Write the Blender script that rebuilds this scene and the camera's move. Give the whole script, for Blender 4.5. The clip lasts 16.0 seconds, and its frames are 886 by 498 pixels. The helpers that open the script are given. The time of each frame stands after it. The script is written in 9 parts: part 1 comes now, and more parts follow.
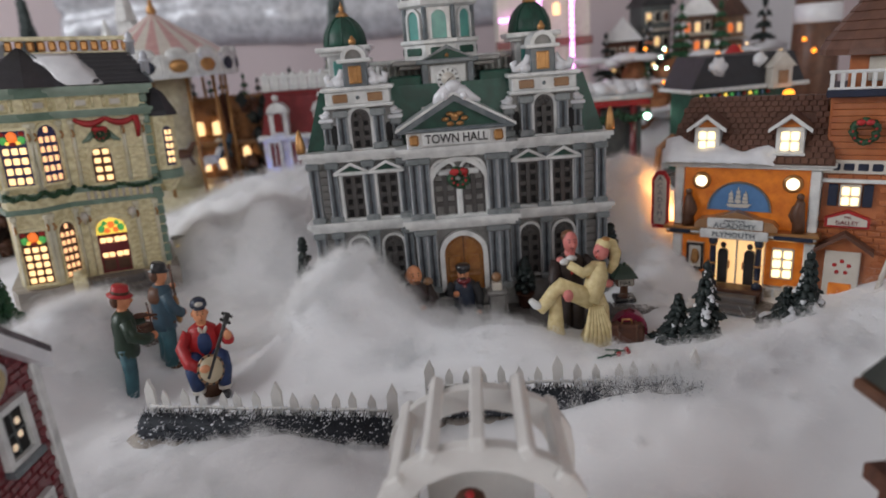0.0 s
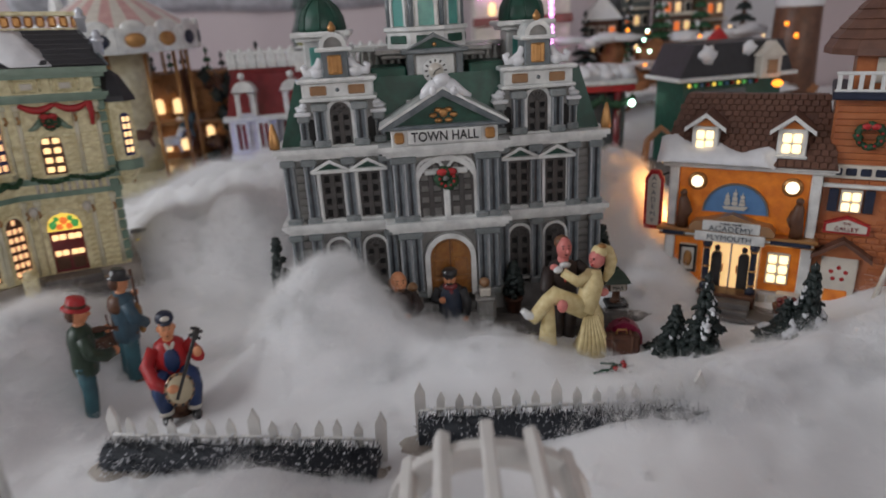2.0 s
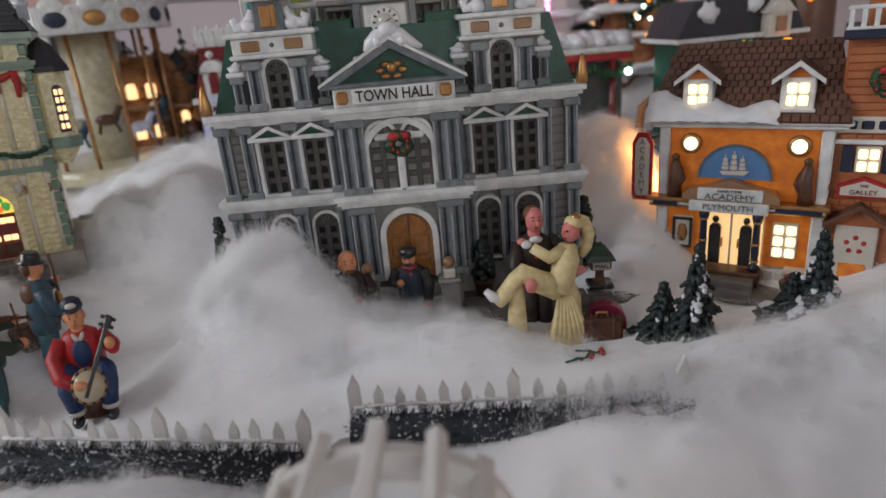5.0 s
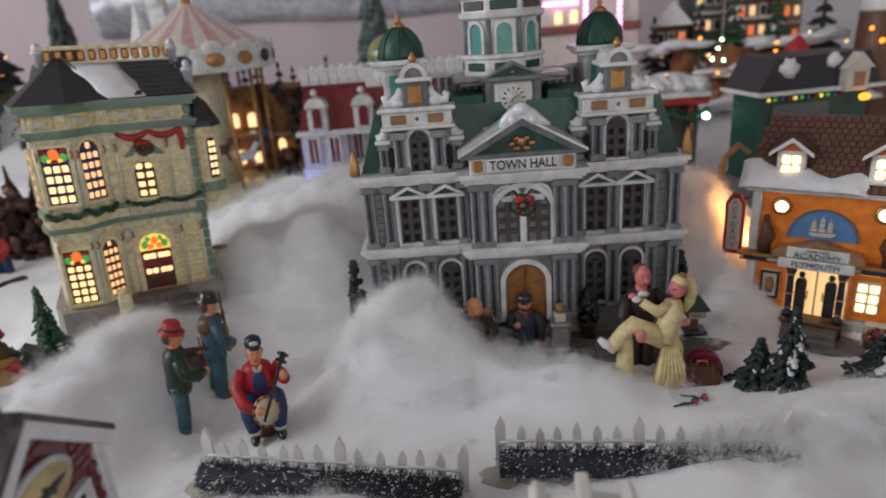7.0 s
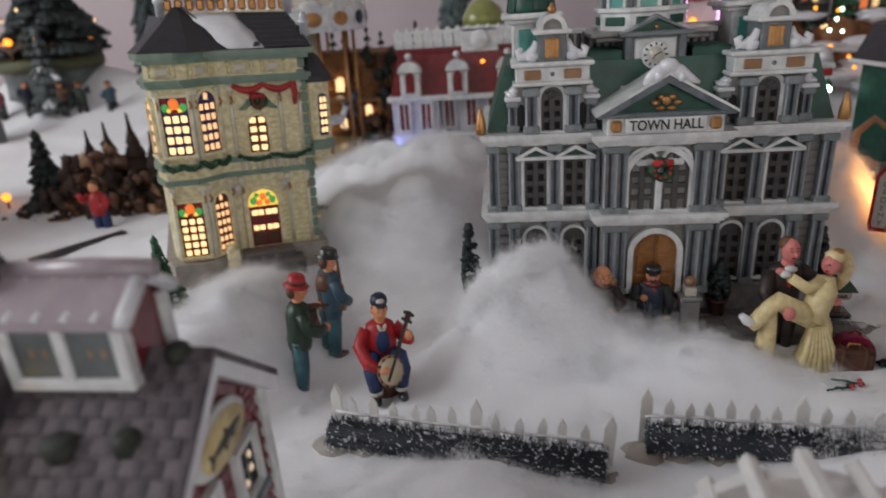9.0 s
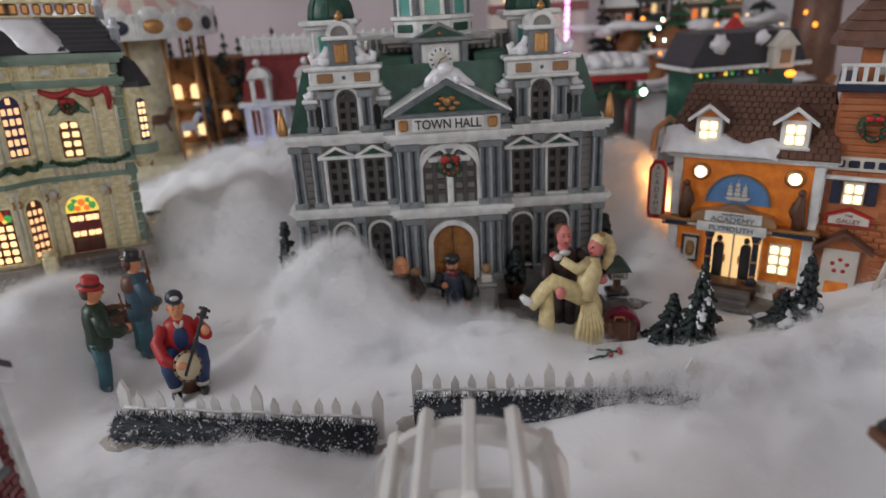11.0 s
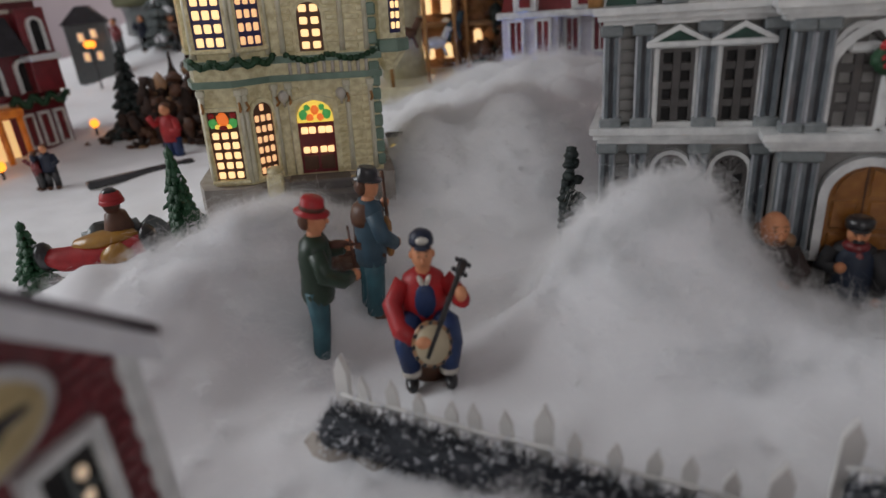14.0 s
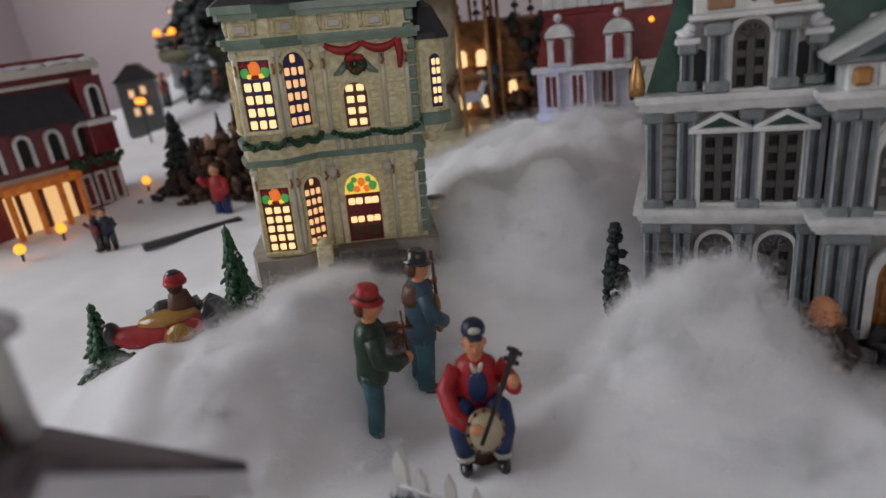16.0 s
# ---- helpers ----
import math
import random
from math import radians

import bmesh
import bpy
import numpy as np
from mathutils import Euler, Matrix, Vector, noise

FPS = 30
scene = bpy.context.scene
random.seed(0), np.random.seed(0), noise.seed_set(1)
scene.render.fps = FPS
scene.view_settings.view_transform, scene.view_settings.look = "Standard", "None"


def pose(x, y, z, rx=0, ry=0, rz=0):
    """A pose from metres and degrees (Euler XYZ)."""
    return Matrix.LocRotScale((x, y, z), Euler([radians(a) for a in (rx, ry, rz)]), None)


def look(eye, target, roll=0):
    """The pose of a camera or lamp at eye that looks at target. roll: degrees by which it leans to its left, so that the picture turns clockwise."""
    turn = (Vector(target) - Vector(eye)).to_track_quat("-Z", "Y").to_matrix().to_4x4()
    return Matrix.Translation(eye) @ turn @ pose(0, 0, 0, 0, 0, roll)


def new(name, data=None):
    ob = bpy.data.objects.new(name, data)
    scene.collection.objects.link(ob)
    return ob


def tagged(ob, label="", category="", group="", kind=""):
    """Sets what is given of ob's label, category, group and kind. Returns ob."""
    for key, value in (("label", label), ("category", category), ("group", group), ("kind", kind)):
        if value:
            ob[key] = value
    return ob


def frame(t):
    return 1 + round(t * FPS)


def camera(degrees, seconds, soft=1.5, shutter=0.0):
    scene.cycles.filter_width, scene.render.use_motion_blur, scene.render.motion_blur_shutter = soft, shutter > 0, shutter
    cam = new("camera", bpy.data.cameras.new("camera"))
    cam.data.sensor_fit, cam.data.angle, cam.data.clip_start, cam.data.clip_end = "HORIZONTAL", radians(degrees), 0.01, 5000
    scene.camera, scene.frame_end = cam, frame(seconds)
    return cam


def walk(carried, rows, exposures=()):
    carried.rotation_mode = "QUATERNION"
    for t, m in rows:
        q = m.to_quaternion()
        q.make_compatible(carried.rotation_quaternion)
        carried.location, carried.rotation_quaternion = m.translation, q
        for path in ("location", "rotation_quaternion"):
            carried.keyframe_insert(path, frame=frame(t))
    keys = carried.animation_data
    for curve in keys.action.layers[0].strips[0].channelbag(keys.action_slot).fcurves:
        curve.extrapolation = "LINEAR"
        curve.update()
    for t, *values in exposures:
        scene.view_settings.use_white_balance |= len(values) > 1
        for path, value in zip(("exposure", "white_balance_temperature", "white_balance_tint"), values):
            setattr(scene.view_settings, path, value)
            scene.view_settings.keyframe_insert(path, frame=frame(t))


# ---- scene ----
cam = camera(69.60, 16.0, shutter=0.3)
PATH = [
    (0, -0.00744, -0.45663, 0.18833, 0.888, -17.340, -4.546),
    (0.5, -0.01213, -0.48130, 0.18504, 2.209, -18.079, -3.952),
    (1, -0.01494, -0.49590, 0.17639, 1.669, -19.950, -4.630),
    (1.5, -0.01943, -0.49138, 0.17218, 1.161, -20.672, -5.083),
    (2, -0.01960, -0.42419, 0.20281, -2.247, -20.341, -3.284),
    (2.5, 0.00492, -0.36645, 0.16341, -4.364, -22.458, -2.824),
    (3, 0.01154, -0.35097, 0.15015, -3.289, -22.335, -2.974),
    (3.5, 0.01687, -0.35493, 0.15367, -2.344, -21.526, -3.805),
    (4, 0.02158, -0.36095, 0.16270, -2.227, -21.189, -2.870),
    (4.2, 0.02277, -0.36381, 0.16154, -1.884, -20.910, -3.469),
    (6.3, -0.00151, -0.41505, 0.21001, 0.495, -20.312, -5.091),
    (6.5, -0.00495, -0.41501, 0.21487, 0.285, -20.319, -4.508),
    (7, -0.03265, -0.42134, 0.22218, 2.898, -20.269, -4.534),
    (7.5, -0.05301, -0.42732, 0.21912, 4.238, -20.523, -4.213),
    (8, -0.07323, -0.42873, 0.22656, 5.750, -20.282, -4.417),
    (8.5, -0.09204, -0.42646, 0.22757, 8.006, -21.095, -4.829),
    (9, -0.08358, -0.41292, 0.20868, 7.301, -21.633, -3.765),
    (9.5, -0.03220, -0.41628, 0.18762, 2.041, -22.223, -3.000),
    (9.7, -0.01882, -0.42077, 0.18691, 0.717, -21.922, -2.832),
    (10.1, -0.00760, -0.42760, 0.18780, -0.450, -21.650, -2.780),
    (10.7, -0.00600, -0.43300, 0.19650, -0.650, -21.480, -2.950),
    (11.3, -0.01700, -0.43250, 0.21450, 0.250, -21.380, -3.400),
    (11.8, -0.03340, -0.42843, 0.23198, 1.769, -21.290, -3.877),
    (12, -0.04140, -0.42087, 0.23874, 3.044, -20.967, -3.781),
    (12.5, -0.06718, -0.38838, 0.24258, 8.983, -20.690, -2.302),
    (13, -0.08824, -0.34679, 0.20626, 16.597, -20.948, -2.208),
    (13.5, -0.09029, -0.31682, 0.15489, 20.600, -23.058, -3.295),
    (14, -0.07795, -0.30912, 0.14728, 19.863, -23.566, -4.990),
    (14.5, -0.07672, -0.30224, 0.15243, 20.082, -22.850, -4.708),
    (15, -0.08342, -0.30316, 0.15754, 20.726, -22.492, -5.277),
    (15.5, -0.08464, -0.30447, 0.16398, 21.928, -21.366, -5.560),
    (16, -0.08265, -0.30949, 0.17448, 22.776, -21.021, -7.068),
]
walk(cam, [(t, pose(x, y, z, 0, 0, yaw) @ pose(0, 0, 0, 90 + pitch) @ pose(0, 0, 0, 0, 0, roll)) for t, x, y, z, yaw, pitch, roll in PATH],
     exposures=((0.0, 0.03), (1.5, -0.03), (2.0, -0.13), (3.0, -0.23), (4.2, -0.11), (6.5, -0.03), (9.0, -0.08), (9.6, 0.01), (12.0, -0.05), (12.5, -0.13), (13.5, -0.37), (16.0, -0.38)))

# the lens: focused on the town hall, with a wide aperture
cam.data.dof.use_dof = True
cam.data.dof.focus_distance = 0.340
cam.data.dof.aperture_fstop = 7.5

# ---- light: a dim room by day, with two unseen windows and an added east fill ----
world = bpy.data.worlds.new("world")
scene.world = world
world.use_nodes = True
wn = world.node_tree
sky = wn.nodes.new("ShaderNodeTexSky")
sky.sky_type = "NISHITA"
sky.sun_disc = False
sky.sun_elevation, sky.sun_rotation = radians(28), radians(200)
wn.links.new(sky.outputs[0], wn.nodes["Background"].inputs[0])
wn.nodes["Background"].inputs[1].default_value = 0.08


def window_light(name, eye, target, sx, sy, watts, color):
    data = bpy.data.lights.new(name, "AREA")
    data.shape, data.size, data.size_y, data.energy, data.color = "RECTANGLE", sx, sy, watts, color
    ob = new(name, data)
    ob.matrix_world = look(eye, target)
    return ob


window_light("daylight_back", (0.60, -1.93, 0.62), (0.0, 0, 0.15), 1.3, 0.85, 7.2, (1.0, 0.945, 0.905))
# weak fill added from the east to brighten the hall's right part
window_light("fill_east", (1.78, -1.05, 0.64), (0.0, -0.1, 0.08), 1.1, 0.85, 1.6, (1.0, 0.96, 0.93))
window_light("daylight_side", (-1.78, -0.50, 0.86), (-0.1, -0.1, 0.0), 1.3, 0.9, 20.0, (0.96, 0.97, 0.985))

# ---- materials ----


def ramp_mix(nt, a, b, fac):
    mix = nt.nodes.new("ShaderNodeMix")
    mix.data_type = "RGBA"
    mix.inputs["A"].default_value, mix.inputs["B"].default_value = (*a, 1), (*b, 1)
    nt.links.new(fac, mix.inputs["Factor"])
    return mix.outputs["Result"]


def mat(name, a, b=None, rough=0.5, metal=0.0, scale=120.0, fine=900.0, bump=0.25, emit=None, power=0.0, coat=0.0, sheen=0.0, dirt=0.0, per=0.0):
    """A painted surface: two tones mixed by coarse and fine noise, with fine relief. per: how far pieces differ one from the next."""
    m = bpy.data.materials.new(name)
    m.use_nodes = True
    nt = m.node_tree
    p = nt.nodes["Principled BSDF"]
    b = b or tuple(v * 0.72 for v in a)
    co = nt.nodes.new("ShaderNodeTexCoord")
    n1, n2 = nt.nodes.new("ShaderNodeTexNoise"), nt.nodes.new("ShaderNodeTexNoise")
    n1.inputs["Scale"].default_value, n1.inputs["Detail"].default_value = scale, 3
    n2.inputs["Scale"].default_value, n2.inputs["Detail"].default_value = fine, 2
    for n in (n1, n2):
        nt.links.new(co.outputs["Object"], n.inputs["Vector"])
    add = nt.nodes.new("ShaderNodeMath")
    add.operation = "MULTIPLY_ADD"
    add.inputs[1].default_value = 0.35
    nt.links.new(n2.outputs["Fac"], add.inputs[0])
    sub = nt.nodes.new("ShaderNodeMapRange")
    sub.inputs["From Min"].default_value, sub.inputs["From Max"].default_value = 0.36, 0.64
    sub.inputs["To Max"].default_value = 0.65
    nt.links.new(n1.outputs["Fac"], sub.inputs["Value"])
    nt.links.new(sub.outputs["Result"], add.inputs[2])
    fac = add.outputs[0]
    if per:
        info = nt.nodes.new("ShaderNodeObjectInfo")
        more = nt.nodes.new("ShaderNodeMath")
        more.operation = "MULTIPLY_ADD"
        more.inputs[1].default_value = per
        nt.links.new(info.outputs["Random"], more.inputs[0])
        nt.links.new(fac, more.inputs[2])
        fac = more.outputs[0]
    color = ramp_mix(nt, a, b, fac)
    nt.links.new(color, p.inputs["Base Color"])
    p.inputs["Roughness"].default_value, p.inputs["Metallic"].default_value = rough, metal
    p.inputs["Coat Weight"].default_value, p.inputs["Coat Roughness"].default_value = coat, 0.15
    p.inputs["Sheen Weight"].default_value = sheen
    if bump:
        bp = nt.nodes.new("ShaderNodeBump")
        bp.inputs["Strength"].default_value, bp.inputs["Distance"].default_value = bump, 0.0006
        nt.links.new(fac, bp.inputs["Height"])
        nt.links.new(bp.outputs[0], p.inputs["Normal"])
    if power:
        p.inputs["Emission Color"].default_value, p.inputs["Emission Strength"].default_value = (*(emit or a), 1), power
    return m


def glaze(name, a, b=None, **kw):
    """Glazed porcelain paint."""
    return mat(name, a, b, rough=kw.pop("rough", 0.28), coat=kw.pop("coat", 0.45), bump=kw.pop("bump", 0.35), **kw)


def paint(name, a, b=None):
    """Matt hobby paint of the figurines."""
    return mat(name, a, b, rough=0.55, coat=0.06, bump=0.25, scale=260)


def glow(name, color, power, base=None):
    return mat(name, base or tuple(min(1, v) for v in color), emit=color, power=power, rough=0.4, bump=0.0)


WHITE = glaze("white_glaze", (0.82, 0.83, 0.82), (0.54, 0.55, 0.55))
STONE = glaze("grey_glaze", (0.315, 0.308, 0.298), (0.165, 0.160, 0.155), rough=0.36)
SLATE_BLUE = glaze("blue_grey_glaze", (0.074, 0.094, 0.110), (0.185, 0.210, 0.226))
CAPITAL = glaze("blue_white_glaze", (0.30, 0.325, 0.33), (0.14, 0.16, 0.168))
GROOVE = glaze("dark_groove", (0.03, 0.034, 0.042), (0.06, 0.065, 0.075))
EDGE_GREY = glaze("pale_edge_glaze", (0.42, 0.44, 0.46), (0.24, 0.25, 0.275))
ROOF_GREEN = glaze("green_glaze", (0.014, 0.088, 0.058), (0.008, 0.040, 0.028), rough=0.5, coat=0.1)
TEAL = glaze("teal_glaze", (0.12, 0.42, 0.36), (0.07, 0.26, 0.24))
# near-black fill of unlit windows; the darkness inside is in the colour
DARK = mat("dark_window_fill", (0.006, 0.006, 0.007), (0.012, 0.011, 0.011), rough=0.7)
GRID = glaze("dark_grid", (0.048, 0.044, 0.043), (0.085, 0.077, 0.075), rough=0.42, coat=0.2)
GOLD = mat("gold_paint", (0.55, 0.30, 0.12), (0.38, 0.19, 0.07), rough=0.35, metal=0.7)
TAN = glaze("tan_glaze", (0.36, 0.20, 0.10), (0.25, 0.13, 0.06))
OAK = glaze("oak_paint", (0.36, 0.155, 0.035), (0.24, 0.09, 0.02), scale=260)
BLACK = glaze("black_paint", (0.012, 0.012, 0.014), (0.025, 0.025, 0.028))
PAVE = mat("paving_stone", (0.17, 0.155, 0.145), (0.11, 0.10, 0.098), rough=0.65, bump=0.5)
SNOWP = glaze("painted_snow", (0.78, 0.79, 0.82), (0.68, 0.69, 0.73), bump=0.5)
CREAM = glaze("cream_glaze", (0.74, 0.70, 0.50), (0.50, 0.45, 0.28))
SAGE = glaze("sage_glaze", (0.22, 0.32, 0.25), (0.14, 0.22, 0.17))
RED = glaze("red_paint", (0.50, 0.022, 0.025), (0.30, 0.012, 0.016), rough=0.5, coat=0.08)
MAROON = glaze("maroon_paint", (0.22, 0.025, 0.03), (0.14, 0.016, 0.02))
SLATE = glaze("slate_roof", (0.030, 0.030, 0.038), (0.018, 0.018, 0.023), per=0.3, rough=0.5, coat=0.1)
LEAF = mat("garland_green", (0.02, 0.075, 0.03), (0.01, 0.04, 0.018), rough=0.6)
NAVY = glaze("navy_paint", (0.016, 0.024, 0.055), (0.010, 0.015, 0.032), rough=0.5, coat=0.08)
INDIGO = glaze("indigo_paint", (0.045, 0.04, 0.14), (0.03, 0.025, 0.09))
ORANGE = glaze("orange_glaze", (0.66, 0.22, 0.03), (0.50, 0.13, 0.015))
# orange paint with weak emission, standing in for warm light falling on it
ORANGE_GLOW = mat("orange_glow_paint", (0.78, 0.27, 0.03), (0.46, 0.10, 0.010), emit=(1.0, 0.24, 0.02), power=0.10, rough=0.35, coat=0.3)
BRICK = glaze("orange_brick", (0.50, 0.18, 0.07), (0.36, 0.11, 0.04), per=0.35)
BRICK_RED = glaze("red_brick", (0.24, 0.025, 0.035), (0.15, 0.016, 0.022), per=0.35)
SHINGLE = glaze("brown_shingle", (0.16, 0.075, 0.05), (0.10, 0.045, 0.03), per=0.4, coat=0.1, rough=0.5)
BROWN = glaze("brown_paint", (0.14, 0.06, 0.03), (0.075, 0.03, 0.016), rough=0.5, coat=0.08)
# cream glaze; a faint emission imitates the window light on the walls
CREAM_OPERA = mat("cream_glow_glaze", (0.84, 0.79, 0.54), (0.46, 0.39, 0.20), emit=(1.0, 0.76, 0.38), power=0.04, rough=0.3, coat=0.45, bump=0.5, scale=230)
PALE_CREAM = glaze("pale_cream_glaze", (0.80, 0.77, 0.62), (0.60, 0.55, 0.38))
BLUE = glaze("pale_blue_paint", (0.12, 0.27, 0.52), (0.08, 0.19, 0.40))
PALE = glaze("pale_panel", (0.66, 0.62, 0.55), (0.56, 0.52, 0.46))
PANE = glow("lit_pane", (1.0, 0.66, 0.32), 1.45)
BEAD = glow("window_bead", (1.0, 0.72, 0.45), 0.45, (0.75, 0.66, 0.58))
AMBER_DIM = glow("amber_bead", (1.0, 0.66, 0.20), 0.30, (0.7, 0.5, 0.2))
PANE_DIM = glow("lit_pane_dim", (1.0, 0.55, 0.26), 1.1, (0.6, 0.4, 0.25))
PANE_WHITE = glow("lit_pane_white", (1.0, 0.76, 0.40), 2.0)
CREAM_LIT = glow("cream_lit", (1.0, 0.62, 0.26), 0.9, (0.8, 0.6, 0.35))
LAMP_WHITE = glow("lamp_white", (1.0, 0.86, 0.60), 1.8)
SG_GREEN = glow("stained_green", (0.12, 0.60, 0.16), 0.32, (0.1, 0.5, 0.1))
SG_YELLOW = glow("stained_yellow", (1.0, 0.70, 0.10), 0.9, (0.8, 0.5, 0.1))
SG_ORANGE = glow("stained_orange", (1.0, 0.20, 0.03), 0.75, (0.8, 0.2, 0.05))
AMBER = glow("amber_bulb", (1.0, 0.30, 0.025), 2.6)
GREEN_BULB = glow("green_bulb", (0.55, 1.0, 0.75), 9.0)
PINK_BULB = glow("pink_bulb", (1.0, 0.42, 1.0), 3.0)
BLUE_GLOW = glow("blue_bulb", (0.12, 0.24, 1.0), 26.0)
FIRE = glow("fire_glow", (1.0, 0.29, 0.03), 2.7, (0.8, 0.4, 0.1))
# strong warm emission for an added panel, to throw orange on the cotton
WARM_SPILL = glow("warm_spill_panel", (1.0, 0.44, 0.14), 9.0, (0.8, 0.5, 0.3))
CHARCOAL = glaze("charcoal_paint", (0.034, 0.034, 0.038), (0.016, 0.016, 0.019), rough=0.6, coat=0.05)
DULL_BLUE = glaze("dull_blue_paint", (0.026, 0.040, 0.075), (0.012, 0.020, 0.038), rough=0.6, coat=0.05)
THICKET = mat("dark_brushwood", (0.050, 0.022, 0.013), (0.016, 0.009, 0.007), rough=0.75, bump=0.6)
LOG = mat("rough_log", (0.150, 0.056, 0.024), (0.040, 0.017, 0.010), rough=0.7, scale=240, fine=900, bump=0.9)
BARK = mat("dark_bark", (0.085, 0.042, 0.026), (0.022, 0.012, 0.009), rough=0.75, scale=260, fine=1000, bump=1.0)
DARK_SUIT = paint("dark_suit_paint", (0.040, 0.026, 0.023), (0.022, 0.014, 0.013))
HAIR = paint("brown_hair_paint", (0.20, 0.09, 0.04), (0.10, 0.04, 0.02))
SKIN = paint("skin_paint", (0.72, 0.33, 0.17), (0.58, 0.22, 0.10))
SKIN_PINK = paint("pink_skin_paint", (0.70, 0.25, 0.22), (0.58, 0.16, 0.15))
IVORY = paint("ivory_paint", (0.80, 0.68, 0.38), (0.60, 0.47, 0.22))
BOTTLE = glaze("bottle_green_paint", (0.012, 0.03, 0.016), (0.02, 0.045, 0.025), coat=0.15, rough=0.45)
DENIM = glaze("teal_denim_paint", (0.04, 0.13, 0.16), (0.022, 0.075, 0.095), rough=0.55, coat=0.06)
COAT_BLUE = glaze("grey_blue_paint", (0.05, 0.105, 0.15), (0.030, 0.06, 0.085), rough=0.55, coat=0.06)
JEAN = glaze("blue_jean_paint", (0.02, 0.05, 0.16), (0.010, 0.025, 0.08), rough=0.55, coat=0.06)
WOOD = glaze("honey_wood_paint", (0.48, 0.24, 0.08), (0.34, 0.15, 0.045), scale=200)
HIDE = glaze("banjo_skin_paint", (0.55, 0.47, 0.32), (0.45, 0.37, 0.24))
RUST = glaze("rust_wood_paint", (0.125, 0.042, 0.020), (0.05, 0.018, 0.010), scale=180, rough=0.6, coat=0.05)
PINE = mat("pine_needles", (0.008, 0.014, 0.014), (0.016, 0.028, 0.026), rough=0.55, bump=0.4)
PINE_GREEN = mat("green_needles", (0.022, 0.10, 0.04), (0.012, 0.055, 0.022), rough=0.5, bump=0.4)
BRISTLE = mat("hedge_bristle", (0.012, 0.016, 0.024), (0.03, 0.035, 0.045), rough=0.7)
FLOCK = mat("hedge_flock", (0.72, 0.74, 0.78), (0.6, 0.62, 0.66), rough=0.9)
PLASTIC = mat("white_plastic", (0.74, 0.73, 0.71), (0.66, 0.65, 0.63), rough=0.45, bump=0.08)
RESIN = mat("snowy_resin", (0.42, 0.38, 0.34), (0.30, 0.27, 0.24), rough=0.8, bump=0.6)
PINK_STRIPE = glaze("rose_paint", (0.60, 0.37, 0.34), (0.48, 0.26, 0.25))
SILVER = mat("silver_glitter", (0.42, 0.44, 0.49), (0.78, 0.80, 0.86), rough=0.4, scale=60, fine=250, bump=0.9, metal=0.3)
WALL = mat("lavender_wall", (0.62, 0.54, 0.565), (0.54, 0.465, 0.49), rough=0.85, scale=3, fine=60, bump=0.15)
CEIL = mat("ceiling_paint", (0.72, 0.71, 0.69), (0.68, 0.67, 0.65), rough=0.9, scale=3, fine=60, bump=0.1)
BOARD = mat("floor_board", (0.22, 0.15, 0.10), (0.16, 0.10, 0.07), rough=0.6, scale=8, fine=90)
YELLOW_OLIVE = glaze("olive_dome_paint", (0.28, 0.30, 0.09), (0.20, 0.22, 0.06))
ROOF_WORN = mat("weathered_roof", (0.215, 0.185, 0.200), (0.060, 0.048, 0.056), rough=0.7, scale=75, fine=520, bump=0.8, per=0.45)
MOSS_ROOF = mat("mossy_dark_roof", (0.035, 0.042, 0.032), (0.018, 0.02, 0.018), rough=0.7, scale=160, bump=0.7)
LILAC_WHITE = glaze("lilac_white_paint", (0.62, 0.60, 0.66), (0.48, 0.46, 0.53))
ROSE_SNOW = glaze("rose_grey_roof", (0.42, 0.36, 0.385), (0.34, 0.285, 0.31))
GREYWALL = glaze("grey_green_wall", (0.12, 0.14, 0.14), (0.08, 0.095, 0.095))

# cotton wool: white, soft, letting some light through
COTTON = bpy.data.materials.new("cotton_wool")
COTTON.use_nodes = True
_nt = COTTON.node_tree
_p = _nt.nodes["Principled BSDF"]
_co = _nt.nodes.new("ShaderNodeTexCoord")
_n1, _n2 = _nt.nodes.new("ShaderNodeTexNoise"), _nt.nodes.new("ShaderNodeTexNoise")
_n1.inputs["Scale"].default_value, _n1.inputs["Detail"].default_value, _n1.inputs["Distortion"].default_value = 38, 4, 0.25
_n2.inputs["Scale"].default_value, _n2.inputs["Detail"].default_value, _n2.inputs["Distortion"].default_value = 420, 4, 0.6
for _n in (_n1, _n2):
    _nt.links.new(_co.outputs["Object"], _n.inputs["Vector"])
_nt.links.new(ramp_mix(_nt, (0.85, 0.858, 0.88), (0.92, 0.928, 0.95), _n1.outputs["Fac"]), _p.inputs["Base Color"])
_p.inputs["Roughness"].default_value = 1.0
_p.inputs["Specular IOR Level"].default_value = 0.0
_p.inputs["Sheen Weight"].default_value = 0.05
_b1, _b2 = _nt.nodes.new("ShaderNodeBump"), _nt.nodes.new("ShaderNodeBump")
_b1.inputs["Strength"].default_value, _b1.inputs["Distance"].default_value = 0.14, 0.004
_b2.inputs["Strength"].default_value, _b2.inputs["Distance"].default_value = 0.16, 0.0007
_nt.links.new(_n1.outputs["Fac"], _b1.inputs["Height"])
_nt.links.new(_n2.outputs["Fac"], _b2.inputs["Height"])
_nt.links.new(_b1.outputs[0], _b2.inputs["Normal"])
_nt.links.new(_b2.outputs[0], _p.inputs["Normal"])

